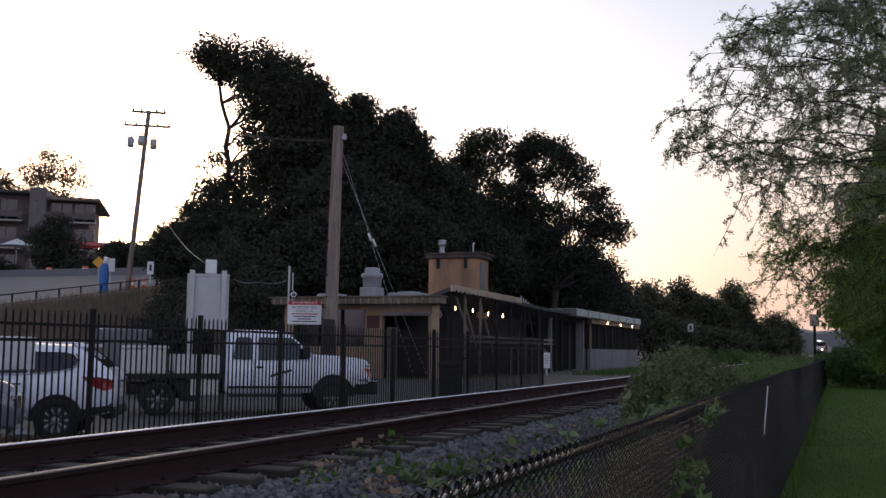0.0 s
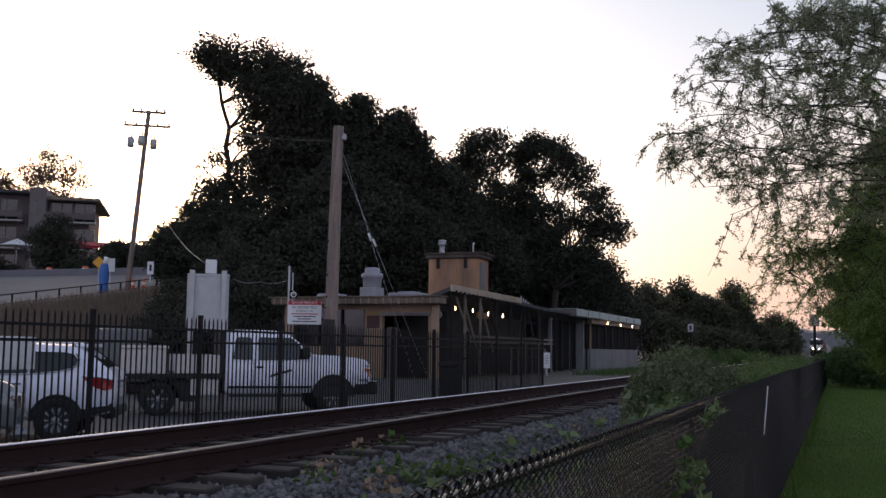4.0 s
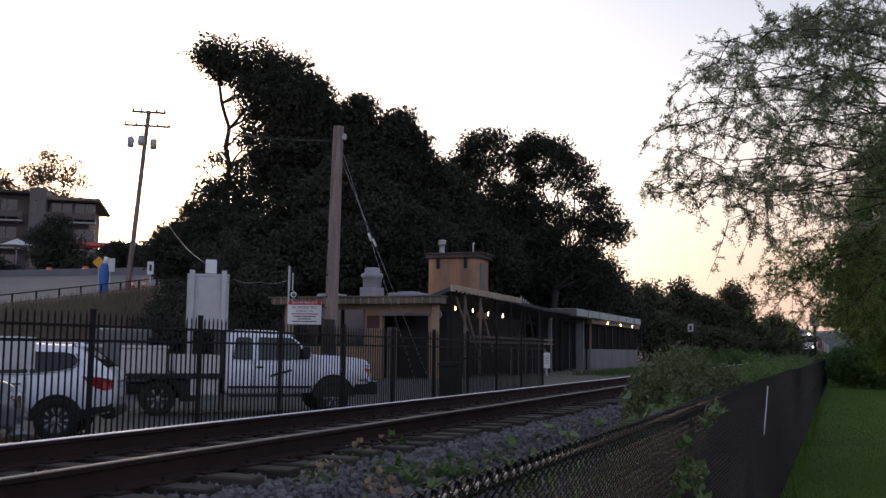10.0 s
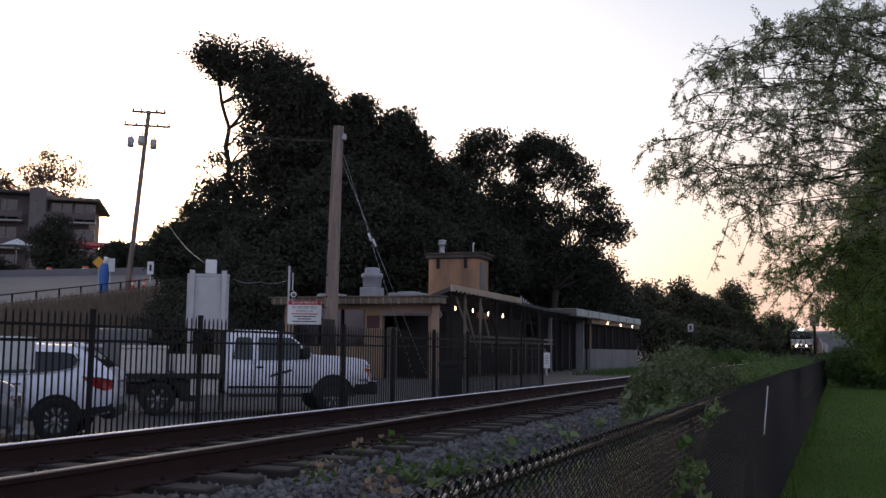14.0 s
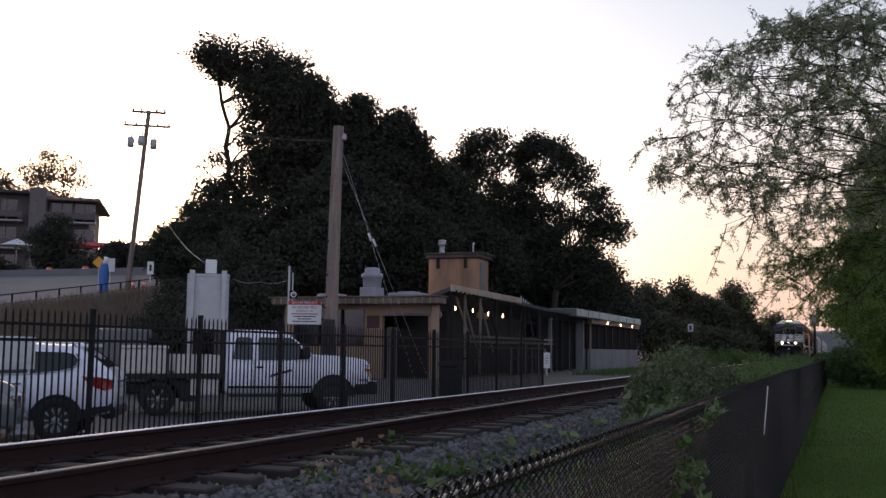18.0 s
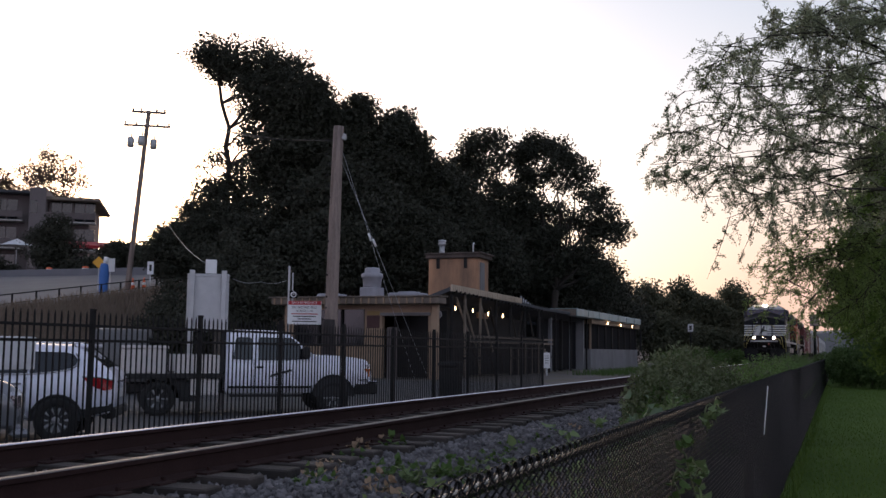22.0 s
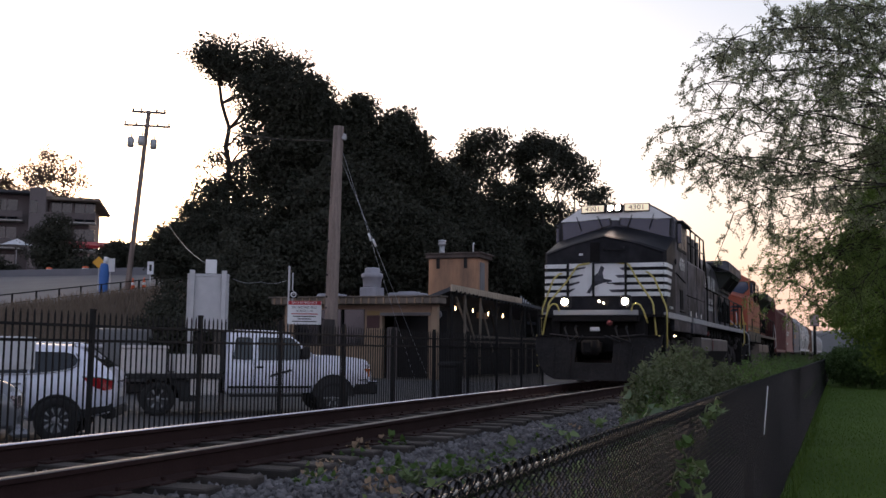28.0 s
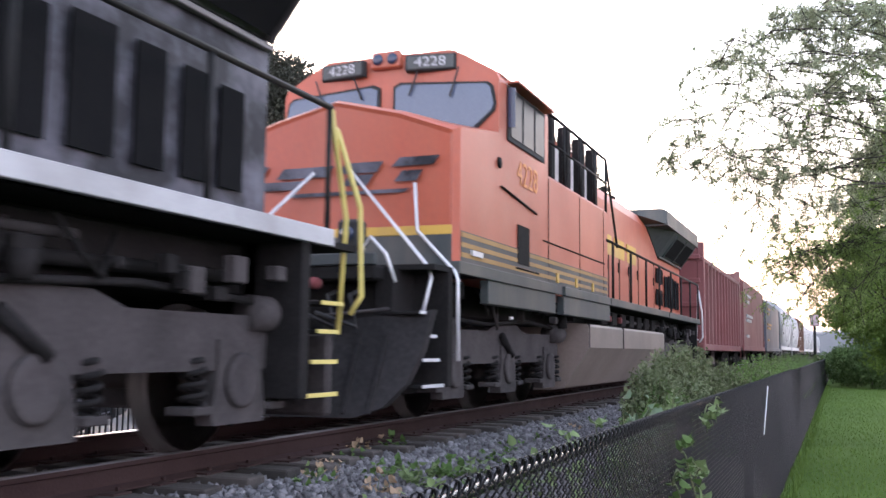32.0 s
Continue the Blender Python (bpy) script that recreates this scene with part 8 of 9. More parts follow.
# trees by the apartments
for x, y, top, w, low, seed in ((-103, 107, 30.5, 6.0, 14, 61), (-111, 104, 28.5, 4.5, 12, 62)):
    tree("broadleaf_tree", "airy tree behind the apartment house", (x, y, 8.0), crown_lobes(w, top - 8, low - 8, seed, 16), 16000, 0.15, seed, M_ROSY, 0.3, 0.5, "apartment trees")
for x, y, top, w, seed in ((-72.8, 76, 13.9, 2.9, 64), (-68, 76, 9.2, 2.6, 65), (-79, 74, 9.3, 2.8, 66), (-66, 84, 10.0, 4.0, 67), (-62, 82, 9.2, 3.2, 68), (-57, 78, 8.6, 3.0, 69), (-52, 76, 8.8, 3.4, 70), (-47, 72, 9.0, 3.2, 71), (-55.8, 66, 9.3, 1.5, 78), (-53.6, 66.5, 9.0, 1.5, 79), (-52.5, 66, 9.4, 2.2, 76), (-49.5, 66, 8.8, 2.0, 77)):
    z = height(x, y)
    tree("hedge_bush", "dark clipped bush by the street", (x, y, z), crown_lobes(w, top - z, 0.0, seed, 6), 9000, 0.15, seed, M_LEAF, 0.12, 0.5, "street bushes")
# the dark wood goes on behind the hill, so that no sky shows under it
for x, y, top, w, seed in ((-34, 60, 9.5, 5.5, 72), (-30, 66, 10, 5, 73), (-24.5, 72, 9, 5, 75), (-22, 84, 9.5, 5, 76), (-21.5, 98, 7, 4.5, 77)):
    z = height(x, y)
    hill_tree(x, y, top, w, z, seed, 18000, 0.17)

# the dark garden tree behind the feathery one
GARDEN = [(0.75, 3.75, 0.42), (0.7, 3.25, 0.45), (0.38, 3.05, 0.32), (0.55, 2.5, 0.5), (0.2, 2.42, 0.3), (0.72, 1.85, 0.55), (0.2, 1.85, 0.4), (0.4, 1.25, 0.45), (0.05, 1.4, 0.28), (1.2, 4.2, 0.6), (1.3, 3.3, 0.8), (1.3, 2.3, 0.8), (1.2, 1.2, 0.7), (1.9, 3.8, 0.9), (2.0, 2.2, 0.9), (0.95, 0.8, 0.5)]
tree("garden_tree", "soft green leafy tree at the lawn's edge", (1.5, 16.6, -0.66), [(x - 1.5, 0.3 * math.sin(9 * x + z), z + 0.66, r, r, r * 0.8) for x, z, r in GARDEN], 80000, 0.034, 81, M_GARDEN, 0.1, 0.15, "")


# ---- the feathery tree over the lawn: boughs that sway in the wind ----
def spray(g_pts, name, branchlets, seed, reach, leaf, mat, twigs=6, per=13, droop=0.14):
    """Curving branchlets with short twigs and leaflets in two ranks, strewn along a bough's path (local points)."""
    rg = np.random.default_rng(seed)
    P = np.array(g_pts, float)
    V = []
    tw = G().use(0, True)
    for k in range(branchlets):
        u = rg.uniform(0.25, 1.0) ** 0.7 * (len(P) - 1)
        i = min(int(u), len(P) - 2)
        a = P[i] + (P[i + 1] - P[i]) * (u - i)
        along = P[i + 1] - P[i]
        along /= np.linalg.norm(along)
        d = rg.normal(size=3) * np.array([1.0, 1.0, 0.75]) + along * 0.5
        d /= np.linalg.norm(d)
        L = reach * rg.uniform(0.4, 1.2)
        bend = rg.normal(size=3) * 0.35
        bend[2] = bend[2] * 0.5 - droop
        t = np.linspace(0, 1, 7)
        path = a + np.outer(t * L, d) + np.outer(L * 0.7 * t ** 2, bend)
        tw.tube([tuple(p) for p in path[::2]], [0.007, 0.005, 0.004, 0.002], 4, caps=False)
        for q in range(twigs):
            w = rg.uniform(0.2, 1.0) * 6
            j = min(int(w), 5)
            b0 = path[j] + (path[j + 1] - path[j]) * (w - j)
            e = rg.normal(size=3) + (path[j + 1] - path[j]) / L * 3
            e[2] -= 0.15
            e /= np.linalg.norm(e)
            s = np.linspace(0.05, 1, per)
            ln = 0.34 * reach * rg.uniform(0.5, 1.2)
            tp = b0 + np.outer(s * ln, e) - np.outer(0.2 * ln * s ** 2, (0, 0, 1))
            tw.tube([tuple(b0), tuple(tp[per // 2]), tuple(tp[-1])], [0.003, 0.002, 0.0012], 3, caps=False)
            side = np.cross(e, rg.normal(size=3))
            side /= np.linalg.norm(side)
            for sg in (-1, 1):
                ax = side * sg + e * 0.5 + rg.normal(size=(per, 3)) * 0.3
                ax /= np.linalg.norm(ax, axis=1)[:, None]
                bx = np.cross(ax, rg.normal(size=(per, 3)))
                bx /= np.linalg.norm(bx, axis=1)[:, None]
                sz = leaf * rg.uniform(0.6, 1.25, (per, 1))
                tj = tp + rg.normal(size=(per, 3)) * 0.011
                V.append(np.stack([tj, tj + ax * sz * 0.5 - bx * sz * 0.26, tj + ax * sz, tj + ax * sz * 0.5 + bx * sz * 0.26], 1).reshape(-1, 3))
    v = np.concatenate(V)
    return tw, fast_mesh(name, v, np.arange(len(v)).reshape(-1, 4), mat)


SWAY = []
ft = thing("locust_tree", "feathery green locust tree hanging over the lawn and fence", "tree", pose(3.4, 12.6, -0.66))
part("trunk", G().use(0, True).tube(limb_path((0, 0, -0.2), (-0.2, 0.1, 3.4), 3, 0.03), [0.24 - 0.015 * k for k in range(7)], 12), M_BARK, ft)
BOUGHS = [
    ((-1.75, 9.60, 2.74), (0.48, 11.00, 3.09), 9, 0.6), ((-1.65, 9.90, 2.58), (0.53, 11.16, 3.18), 9, 0.6),
    ((-1.51, 9.80, 3.36), (0.61, 11.11, 4.21), 9, 0.6), ((-1.48, 10.40, 3.78), (0.63, 11.44, 4.13), 9, 0.6),
    ((-1.38, 10.20, 2.52), (0.66, 11.32, 3.00), 9, 0.6), ((-1.15, 10.60, 2.25), (0.77, 11.54, 3.25), 9, 0.6),
    ((-0.89, 9.40, 3.39), (0.95, 10.89, 3.74), 9, 0.6), ((-0.96, 9.20, 2.76), (0.91, 10.77, 3.36), 9, 0.6),
    ((-0.74, 10.20, 4.21), (1.03, 11.32, 5.06), 9, 0.6), ((-0.78, 9.60, 2.34), (1.01, 11.00, 2.75), 9, 0.6),
    ((-0.81, 11.00, 2.2), (0.99, 11.77, 3.00), 9, 0.6), ((-0.60, 12.50, 2.05), (0.98, 12.59, 3.25), 24, 0.62),
    ((-0.49, 9.30, 3.01), (1.17, 10.83, 3.36), 9, 0.6), ((-0.32, 13.00, 1.75), (1.05, 12.87, 3.00), 24, 0.62),
    ((-0.36, 10.00, 3.73), (1.24, 11.21, 4.58), 9, 0.6), ((-0.45, 11.50, 2.30), (1.19, 12.04, 2.75), 9, 0.6),
    ((-0.46, 12.80, 1.77), (1.19, 12.76, 3.00), 24, 0.62), ((0.0, 13.50, 1.50), (1.15, 13.14, 3.25), 24, 0.62),
    ((-0.13, 11.00, 3.01), (1.37, 11.77, 3.36), 24, 0.62), ((0.00, 10.50, 3.66), (1.44, 11.49, 4.26), 24, 0.62),
    ((0.2, 13.50, 1.50), (1.36, 13.14, 3.25), 24, 0.62), ((0.07, 12.50, 2.28), (1.48, 12.59, 2.75), 24, 0.62),
    ((0.28, 10.50, 4.22), (1.59, 11.49, 4.82), 24, 0.62), ((0.38, 11.50, 3.20), (1.65, 12.04, 4.05), 24, 0.62),
    ((0.31, 12.80, 1.76), (1.61, 12.76, 2.75), 24, 0.62), ((0.03, 12.20, 2.78), (1.46, 12.43, 3.38), 24, 0.62),
    ((0.46, 12.00, 2.53), (1.69, 12.32, 3.38), 24, 0.62), ((0.40, 13.20, 1.16), (1.66, 12.97, 2.75), 24, 0.62),
    ((-0.19, 9.90, 4.08), (1.34, 11.16, 4.68), 9, 0.6), ((0.15, 10.80, 3.25), (1.52, 11.66, 4.10), 24, 0.62),
    ((-1.32, 10.00, 3.80), (0.71, 11.21, 4.15), 9, 0.6), ((-1.08, 9.70, 3.89), (0.85, 11.05, 4.49), 9, 0.6),
    ((-1.49, 9.50, 3.00), (0.62, 10.94, 3.85), 9, 0.6), ((-1.67, 9.90, 2.84), (0.52, 11.16, 3.19), 9, 0.6),
    ((-1.22, 9.60, 2.66), (0.77, 11.00, 3.26), 9, 0.6), ((-1.09, 10.30, 2.38), (0.84, 11.38, 3.25), 9, 0.6),
    ((-0.94, 10.60, 4.09), (0.92, 11.54, 4.44), 9, 0.6), ((-0.61, 9.70, 3.50), (1.10, 11.05, 4.10), 9, 0.6),
    ((-1.19, 9.90, 3.15), (0.79, 11.16, 4.00), 9, 0.6), ((-0.85, 10.00, 3.09), (0.97, 11.21, 3.44), 9, 0.6),
    ((-0.72, 10.40, 2.81), (1.04, 11.44, 3.41), 9, 0.6), ((-0.47, 10.30, 4.25), (1.18, 11.38, 5.10), 9, 0.6),
    ((-0.16, 9.80, 3.21), (1.35, 11.11, 3.56), 24, 0.62), ((-0.97, 10.60, 2.69), (0.91, 11.54, 3.29), 9, 0.6), ((-0.68, 10.20, 4.18), (1.07, 11.30, 4.68), 9, 0.6), ((-0.35, 10.20, 4.20), (1.25, 11.30, 4.70), 9, 0.6), ((-1.02, 10.20, 3.92), (0.88, 11.30, 4.42), 9, 0.6), ((-1.31, 10.20, 3.65), (0.72, 11.30, 4.15), 9, 0.6), ((-0.04, 10.20, 4.19), (1.42, 11.30, 4.69), 9, 0.6),
    ((-0.95, 12.5, 1.72), (0.9, 12.6, 2.7), 24, 0.6), ((-0.8, 12.5, 1.5), (0.9, 12.6, 2.6), 24, 0.6), ((-0.55, 12.5, 1.36), (0.95, 12.7, 2.5), 24, 0.6), ((-0.3, 12.5, 1.2), (1.0, 12.8, 2.4), 24, 0.6), ((-0.7, 12.5, 1.9), (0.95, 12.6, 2.9), 24, 0.6)]
for k, (tip, mid, twigs, reach) in enumerate(BOUGHS):
    root = Vector((-0.2, 0.1, 2.6 + 0.12 * (k % 6)))
    tip, mid = Vector(tip) - Vector((3.4, 12.6, -0.66)) - root, Vector(mid) - Vector((3.4, 12.6, -0.66)) - root
    tip = tip * 0.97
    pts = []
    for i in range(13):
        t = i / 12
        w = Vector((math.sin(5.1 * t + k), math.sin(4.3 * t + 2.1 * k), math.sin(6.2 * t + 1.3 * k))) * 0.2 * math.sin(math.pi * t) + Vector((math.sin(13 * t + 2 * k), math.sin(11 * t + k), math.sin(15 * t + 3 * k))) * 0.06 * math.sin(math.pi * t)
        pts.append(tuple((1 - t) ** 2 * Vector((0, 0, 0)) + 2 * t * (1 - t) * mid + t * t * tip + w))
    b = part("bough", G().use(0, True).tube(pts, [0.016 * (1 - 0.95 * i / 12) + 0.0015 for i in range(13)], 8), M_BARK, ft, m=Matrix.Translation(root))
    # lower dense boughs take the shade-toned copy of the leaves
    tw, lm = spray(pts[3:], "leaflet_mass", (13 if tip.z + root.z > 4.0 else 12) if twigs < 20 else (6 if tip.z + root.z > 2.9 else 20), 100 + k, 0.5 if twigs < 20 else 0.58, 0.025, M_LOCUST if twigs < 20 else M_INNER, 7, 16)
    tagged(part("twig_mass", tw, M_BARK, b, fix=False), kind="stuff")
    tagged(part("leaflet_mass", lm, None, b), kind="stuff")
    SWAY.append((b, root, k))


# ---- weeds and bushes beside the fence ----
def blades(count, x0, x1, y0, y1, zf, h, mat, name, label, seed, width=0.006, lean=0.35, power=1.0):
    rg = np.random.default_rng(seed)
    px, py = rg.uniform(x0, x1, count), y0 + (y1 - y0) * rg.random(count) ** power
    pz = np.array([zf(a, b) for a, b in zip(px, py)])
    hh = h * rg.uniform(0.4, 1.2, count)
    a = rg.uniform(0, 2 * np.pi, count)
    w = width * rg.uniform(0.7, 1.4, count)
    dx, dy = np.cos(a), np.sin(a)
    ln = lean * rg.random(count) * hh
    b = rg.uniform(0, 2 * np.pi, count)
    base = np.stack([px, py, pz], 1)
    sd = np.stack([dx * w, dy * w, 0 * w], 1)
    tip = base + np.stack([np.cos(b) * ln, np.sin(b) * ln, hh], 1)
    midp = base + np.stack([np.cos(b) * ln * 0.3, np.sin(b) * ln * 0.3, hh * 0.55], 1)
    v = np.stack([base - sd, base + sd, midp + sd * 0.8, midp - sd * 0.8, tip + sd * 0.1, tip - sd * 0.1], 1).reshape(-1, 3)
    i = (np.arange(count) * 6)[:, None]
    f = np.concatenate([i + np.array([0, 1, 2, 3]), i + np.array([3, 2, 4, 5])])
    return tagged(new(name, fast_mesh(name, v, f, mat)), label, "grass", kind="stuff")


blades(120000, -0.5, 9.0, 5.5, 45.0, lambda x, y: -0.645, 0.045, M_BLADE, "lawn_grass", "short mown green grass of the lawn", 1, 0.005, 0.8, 1.8)
blades(3000, -0.62, -0.42, 5.0, 46.0, lambda x, y: -0.645, 0.09, M_BLADE, "fence_grass", "longer green grass along the foot of the fence", 2, 0.006, 0.5, 1.5)
M_DRYGRASS = leafy("dry_bank_grass", (0.15, 0.118, 0.09), (0.25, 0.195, 0.15), 0.1)
blades(26000, -34.8, -24.5, 22.0, 46.0, height, 0.5, M_DRYGRASS, "bank_grass", "dry brown grass on the bank below the street", 4, 0.02, 0.8)
blades(9000, -2.6, -0.7, 14.0, 70.0, lambda x, y: -0.66, 0.75, M_WEED, "verge_grass", "tall rough grass between the fence and the track", 3, 0.009, 0.4, 1.3)


def weed_bush(name, label, x, y, z, w, d, h, stems, leaf, mat, seed, group="trackside weeds", tips=None):
    """Upright leafy stems from one root."""
    rg = np.random.default_rng(seed)
    t = thing(name, label, "bush", pose(x, y, z), group)
    st = G().use(0, True)
    V, T = [], []
    for k in range(stems):
        a = rg.uniform(0, 2 * np.pi)
        rr = math.sqrt(rg.random())
        foot = np.array((0.35 * w * rr * math.cos(a), 0.35 * d * rr * math.sin(a), 0))
        top = np.array((w * rr * math.cos(a), d * rr * math.sin(a), h * (1 - 0.35 * rr * rr) * rg.uniform(0.75, 1.1)))
        n = 9
        path = [foot + (top - foot) * (i / n) + np.array((0, 0, 0.10 * h * math.sin(math.pi * i / n))) for i in range(n + 1)]
        st.tube([tuple(p) for p in path[::3]], [0.008 * (1 - 0.22 * i) for i in range(4)], 4, caps=False)
        m = 26
        u = rg.uniform(0.12, 1.02, m) * n
        i = np.minimum(u.astype(int), n - 1)
        pa = np.array(path)
        q = pa[i] + (pa[i + 1] - pa[i]) * (u - i)[:, None]
        ax = rg.normal(size=(m, 3))
        ax[:, 2] = np.abs(ax[:, 2]) * 0.5 + 0.1
        ax /= np.linalg.norm(ax, axis=1)[:, None]
        bx = np.cross(ax, rg.normal(size=(m, 3)))
        bx /= np.linalg.norm(bx, axis=1)[:, None]
        sz = leaf * rg.uniform(0.55, 1.2, (m, 1))
        V.append(np.stack([q, q + ax * sz * 0.5 - bx * sz * 0.17, q + ax * sz, q + ax * sz * 0.5 + bx * sz * 0.17], 1).reshape(-1, 3))
        if tips:
            q = np.repeat(pa[-1][None], 7, 0) + rg.normal(size=(7, 3)) * 0.025
            ax = rg.normal(size=(7, 3)) * 0.012
            bx = rg.normal(size=(7, 3)) * 0.012
            T.append(np.stack([q - ax, q - bx, q + ax, q + bx], 1).reshape(-1, 3))
    part("stem_mass", st, M_WEEDSTEM, t, fix=False)
    v = np.concatenate(V)
    part("leaves", fast_mesh("leaves", v, np.arange(len(v)).reshape(-1, 4), mat), None, t)
    if tips:
        v = np.concatenate(T)
        part("flowers", fast_mesh("flowers", v, np.arange(len(v)).reshape(-1, 4), tips), None, t, "pale flower heads")
    return t


M_WEEDSTEM = paint("weed_stem", (0.08, 0.11, 0.04), 0.8, col2=(0.12, 0.09, 0.05), scale=6.0, bump=0.1)
M_FLOWER = leafy("pale_flowers", (0.10, 0.125, 0.06), (0.17, 0.19, 0.11), 0.2)
for x, y, w, d, h, n, seed in ((-1.72, 9.9, 0.32, 0.5, 1.22, 80, 1), (-1.72, 11.1, 0.4, 0.7, 1.34, 95, 2), (-1.75, 12.8, 0.45, 0.8, 1.36, 95, 3), (-1.5, 10.6, 0.3, 0.5, 1.05, 60, 4), (-1.6, 14.6, 0.45, 0.9, 1.16, 75, 5)):
    weed_bush("tall_weeds", "tall bushy green weeds with pale flower heads by the track", x, y, -0.62, w, d, h, n * 5, 0.036, M_WEED, seed, tips=M_FLOWER)
for x, y, w, h, n, seed in ((-1.6, 17.5, 0.6, 1.05, 60, 6), (-1.8, 20.5, 0.7, 1.15, 70, 7), (-1.7, 24.0, 0.8, 1.3, 80, 8), (-1.9, 28.5, 0.9, 1.25, 80, 9), (-1.7, 34.0, 1.0, 1.25, 80, 10), (-1.8, 41.0, 1.0, 1.3, 80, 11), (-2.0, 50.0, 1.2, 1.35, 80, 12), (-1.9, 62.0, 1.3, 1.4, 80, 13)):
    weed_bush("tall_weeds", "bright green bushy weeds along the fence", x, y, -0.62, w, 1.5 * w, h, n * 2, 0.075, M_WEEDBRIGHT, 20 + seed, tips=M_FLOWER if seed % 2 else None)
blades(2600, -12.6, -9.95, 48.0, 76.0, lambda x, y: BASE + 0.02, 0.3, M_WEED, "platform_grass", "rough grass along the edge of the platform", 9, 0.012, 0.5)
# low growth on the far side of the track, past the station
for k in range(9):
    weed_bush("trackside_scrub", "low green scrub beyond the far rail", -8.8 - 0.5 * (k % 3), 62 + k * 9.0, -0.62, 1.8, 3.4, 1.5 + 0.2 * (k % 2), 70, 0.24, M_WEED, 50 + k)


def leafy_sprig(name, label, root, dirs, leaf, mat, seed, per=7):
    """A creeping shoot with a few broad leaves."""
    rg = np.random.default_rng(seed)
    t = thing(name, label, "plant", pose(*root), "fence vines")
    st = G().use(0, True)
    for d in dirs:
        d = Vector(d)
        pts = [d * (i / 4) + Vector((0, 0, 0.03 * math.sin(i))) for i in range(5)]
        st.tube(pts, [0.004, 0.0035, 0.003, 0.0025, 0.002], 5, caps=False)
        for i in range(per):
            q = d * rg.uniform(0.25, 1.05)
            a = Vector((rg.normal(), rg.normal(), rg.normal() * 0.5 + 0.15)).normalized()
            b = a.cross(Vector((rg.normal() * 0.4, rg.normal() * 0.4, 1))).normalized()
            nrm = a.cross(b)
            s = leaf * rg.uniform(0.6, 1.15)
            g = G().use(0, True)
            out = [(0, 0), (0.22, 0.36), (0.5, 0.42), (0.78, 0.24), (1.0, 0.0), (0.78, -0.24), (0.5, -0.42), (0.22, -0.36)]
            g.add([q + (a * u + b * w + nrm * (abs(w) * 0.35 - 0.25 * u * u)) * s for u, w in out] + [q + (a * 0.5 - nrm * 0.06) * s], [(k, (k + 1) % 8, 8) for k in range(8)])
            part("leaf", g, mat, t, fix=False)
    part("shoot", st, M_WEEDSTEM, t, fix=False)
    return t


STALK = [(0.0, 0.05, 1.12), (0.06, 0.22, 1.04), (-0.08, -0.2, 1.08), (0.1, -0.08, 1.0), (-0.12, 0.14, 0.96)]
for k, (x, y, h, leaf, mat) in enumerate(((-0.98, 4.75, 1.0, 0.07, M_WEEDPALE), (-0.95, 5.25, 0.99, 0.07, M_WEEDPALE), (-0.92, 5.95, 0.97, 0.065, M_WEEDPALE), (-0.95, 5.6, 0.95, 0.06, M_WEEDPALE), (-0.98, 3.5, 0.95, 0.055, M_WEEDLIGHT), (-1.0, 3.85, 0.93, 0.05, M_WEEDLIGHT), (-0.95, 2.95, 0.9, 0.05, M_WEED), (-1.05, 2.5, 0.88, 0.045, M_WEEDLIGHT), (-1.0, 4.3, 0.94, 0.05, M_WEEDLIGHT))):
    leafy_sprig("broad_leaved_weed", "broad-leaved weed standing behind the fence wire", (x, y, -0.62), [(a, b, c * h) for a, b, c in STALK], leaf, mat, 200 + k, 20)
TOPS = [(0.02, 0.1, 0.08), (0.05, -0.1, 0.02), (0, 0.12, -0.03)]
HANGS = [(0.03, 0.06, -0.1), (0.05, -0.06, 0.05), (0.02, 0.08, 0.04)]
TUFT = [(0.12, 0.08, 0.16), (-0.13, 0.05, 0.14), (0.03, -0.14, 0.12), (0.0, 0.05, 0.2), (-0.06, -0.1, 0.1), (0.16, 0.0, 0.06)]
for k, (x, y, z, mat) in enumerate(((-0.53, 4.23, 0.48, M_WEEDLIGHT), (-0.53, 4.57, 0.50, M_WEEDLIGHT), (-0.52, 3.52, 0.42, M_WEED), (-0.52, 3.65, 0.33, M_WEEDLIGHT), (-0.52, 3.33, 0.33, M_WEED), (-0.52, 3.87, 0.28, M_WEEDLIGHT))):
    leafy_sprig("creeper", "bright creeper leaves over the fence top" if k < 2 else "creeper shoots hanging through the fence wire", (x, y, z), TOPS if k < 2 else HANGS, 0.04 if k < 2 else 0.042, mat, k + 1, 6)
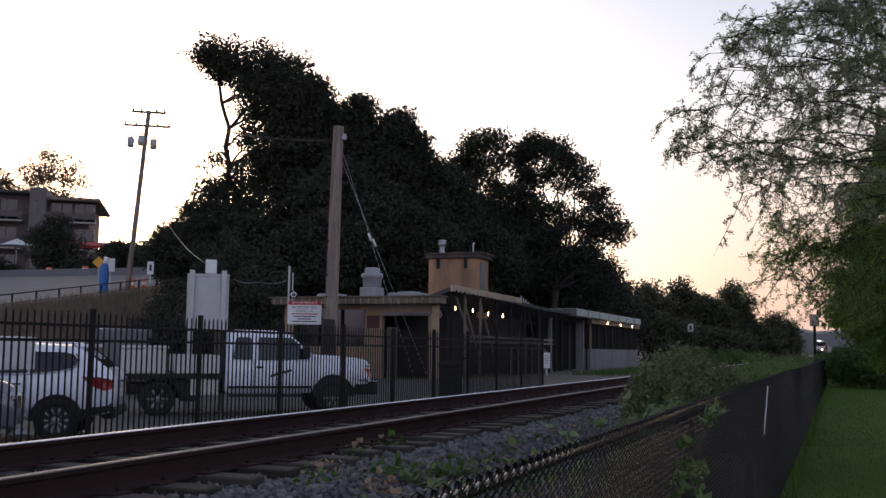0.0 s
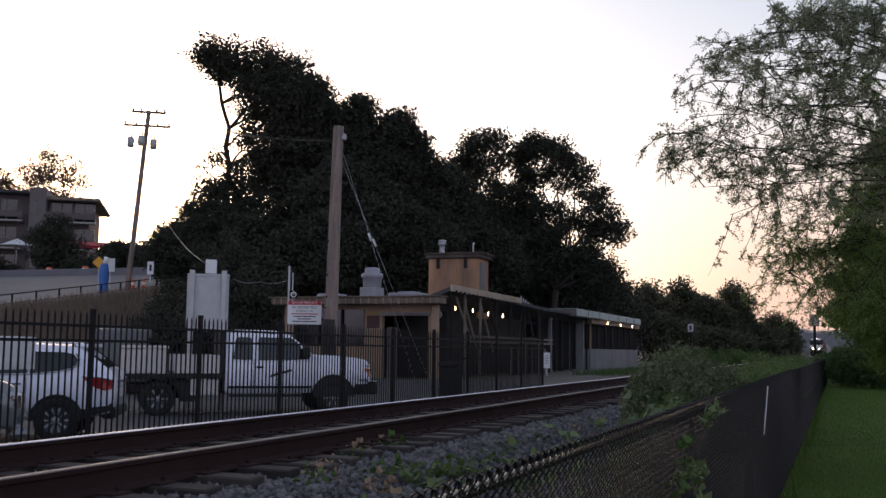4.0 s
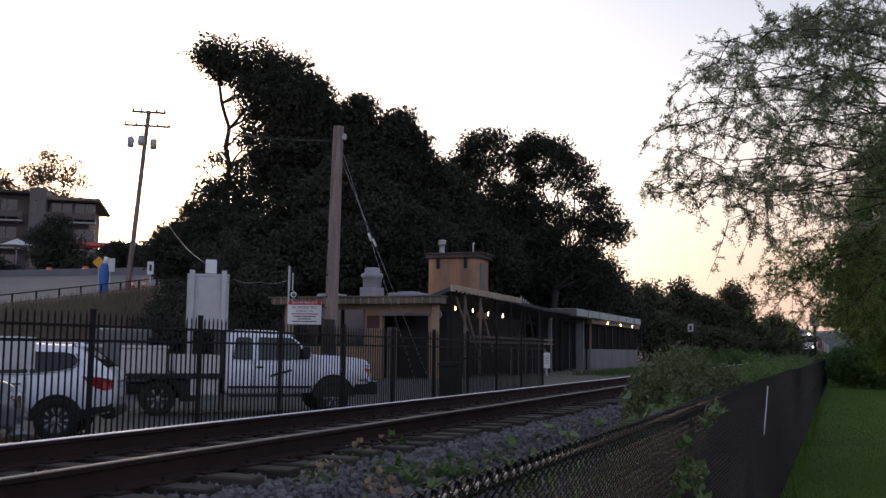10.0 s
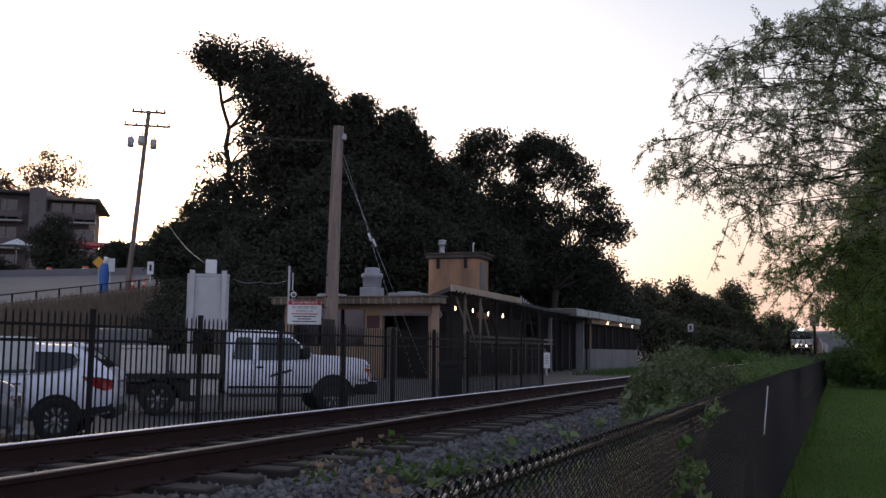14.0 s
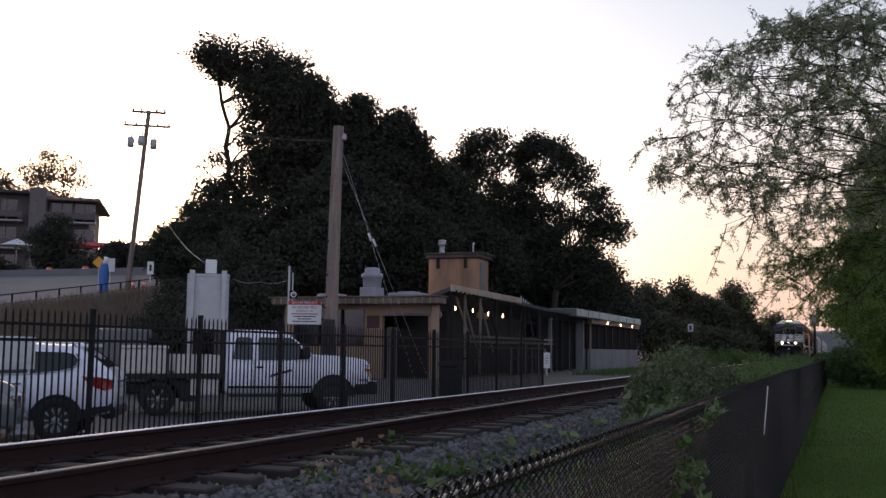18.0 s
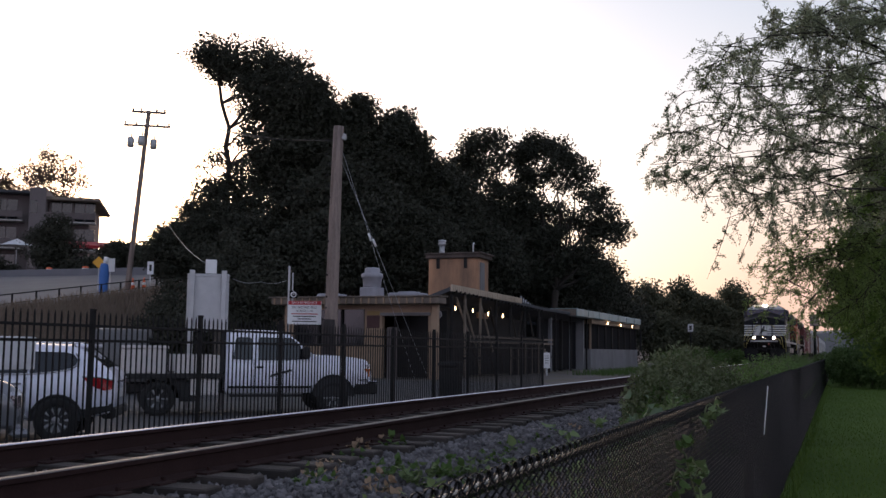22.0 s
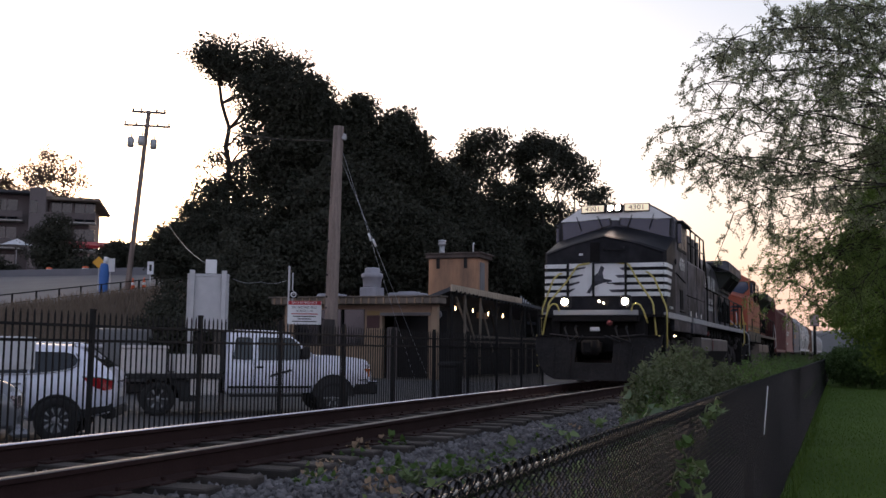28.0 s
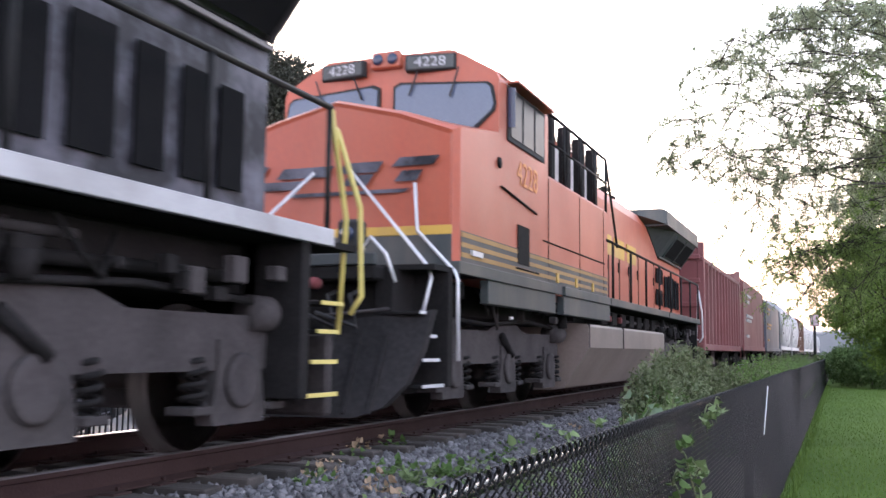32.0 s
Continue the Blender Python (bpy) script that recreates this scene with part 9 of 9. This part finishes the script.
for k, (x, y, z, mat) in enumerate(((-4.55, 9.32, -0.30, M_PINK), (-4.50, 8.84, -0.32, M_PINK), (-3.44, 7.55, -0.34, M_WEED), (-3.20, 7.41, -0.34, M_WEEDLIGHT), (-3.49, 7.22, -0.36, M_WEED), 
        (-3.89, 7.02, -0.36, M_PINK), (-3.93, 6.86, -0.36, M_WEEDLIGHT), (-4.22, 9.10, -0.32, M_WEED), (-3.24, 9.41, -0.40, M_WEED), (-3.35, 10.27, -0.40, M_WEED), 
        (-3.47, 12.39, -0.42, M_WEEDLIGHT), (-3.45, 13.32, -0.42, M_PINK), (-3.37, 11.41, -0.40, M_WEED), (-3.46, 14.37, -0.42, M_WEED), (-3.34, 16.66, -0.30, M_WEEDLIGHT), 
        (-3.19, 8.05, -0.36, M_WEED), (-4.22, 8.24, -0.34, M_WEED), (-3.13, 8.46, -0.38, M_WEEDLIGHT), (-4.62, 9.05, -0.30, M_PINK), (-4.35, 8.6, -0.32, M_PINK), 
        (-4.1, 7.6, -0.34, M_PINK), (-3.7, 6.6, -0.36, M_WEED), (-3.3, 6.9, -0.38, M_PINK), (-2.9, 6.5, -0.45, M_WEEDLIGHT), (-2.7, 7.2, -0.45, M_WEED), 
        (-2.6, 8.3, -0.45, M_WEED))):
    leafy_sprig("weed_plant", "pinkish dry weed on the ballast" if mat is M_PINK else "broad-leaved green weed on the ballast", (x, y, z), TUFT, 0.06 + 0.005 * (k % 4), mat, 20 + k, 9)
for k, (x, y, h) in enumerate(((-1.35, 7.3, 0.98), (-1.3, 8.25, 0.95), (-1.35, 9.0, 0.98))):
    weed_bush("tall_weeds", "leafy green weeds beside the fence", x, y, -0.62, 0.26, 0.4, h, 60, 0.075, M_WEEDLIGHT if k == 1 else M_WEED, 90 + k)
# dark hedge at the end of the lawn
for k, (x, y, w, h) in enumerate(((1.2, 44, 1.6, 2.0), (3.4, 43, 2.0, 2.3), (5.8, 42, 2.2, 2.5), (8.6, 41, 2.4, 2.6), (0.3, 47, 1.2, 1.6), (11.5, 40, 2.6, 2.8))):
    tree("hedge_bush", "dark leafy bush at the end of the lawn", (x, y, -0.66), crown_lobes(w, h, 0.0, 80 + k, 7), 14000, 0.06, 80 + k, M_HEDGE, 0.06, 0.45, "lawn hedge")
for k, (x, y, w, h) in enumerate(((5.5, 62, 4.0, 11), (9.5, 56, 4.5, 12), (3.0, 72, 3.5, 8.0), (14, 50, 5.0, 13), (20, 44, 5.0, 14))):
    tree("broadleaf_tree", "dark broadleaf tree behind the lawn's hedge", (x, y, -0.66), crown_lobes(w, h, 1.0, 90 + k, 9), 20000, 0.12, 90 + k, M_HEDGE, 0.22, 0.4, "lawn trees")


# ---- motion ----
# seconds and the place of the leading lamps along the track
RUN = [(0.0, 303.0), (3.0, 273.0), (6.0, 241.5), (9.0, 209.5), (13.0, 169.0), (19.0, 107.6), (23.0, 68.8), (25.5, 45.3), (27.5, 27.0), (28.0, 22.5), (29.0, 13.47), (30.0, 4.44), (31.0, -4.59), (32.0, -13.62)]


def run_at(t):
    for (a, p), (b, q) in zip(RUN, RUN[1:]):
        if t <= b:
            return p + (q - p) * (t - a) / (b - a)
    return RUN[-1][1]


BREEZE = [(0, 2.5), (3, 0.5), (8, -2.5), (13, -2.2), (17, -2.0), (22, -1.6), (25, -1.6), (28, -0.3), (30, 0.4), (32, 0.4)]


def GUST(t):
    """Degrees by which the wind has pushed the boughs over the track."""
    for (a, p), (b, q) in zip(BREEZE, BREEZE[1:]):
        if t <= b:
            u = smooth((t - a) / (b - a))
            return p + (q - p) * u
    return BREEZE[-1][1]


def motions():
    for ob, back in TRAIN:
        walk(ob, [(t, pose(TRACK, s + back, 0)) for t, s in RUN])
    # each wheelset rolls with the way that its truck has gone
    steps = [k / 30.0 for k in range(961)]
    gone = [RUN[0][1] - run_at(t) for t in steps]
    for ob, r, (x, y, z) in WHEELS:
        walk(ob, [(t, pose(x, y, z, math.degrees(d / r) % 360.0)) for t, d in zip(steps, gone)])

    # the boughs of the feathery tree swing slowly in the breeze
    for ob, root, k in SWAY:
        rows = []
        for i in range(33):
            t = float(i)
            a = 1.1 * math.sin(0.45 * t + 0.5 * k) + 0.6 * math.sin(1.7 * t + 1.3 * k) + GUST(t)
            b = 0.7 * math.sin(0.8 * t + 0.9 * k)
            rows.append((t, Matrix.Translation(root) @ pose(0, 0, 0, b, 0.5 * a, a)))
        walk(ob, rows)


motions()
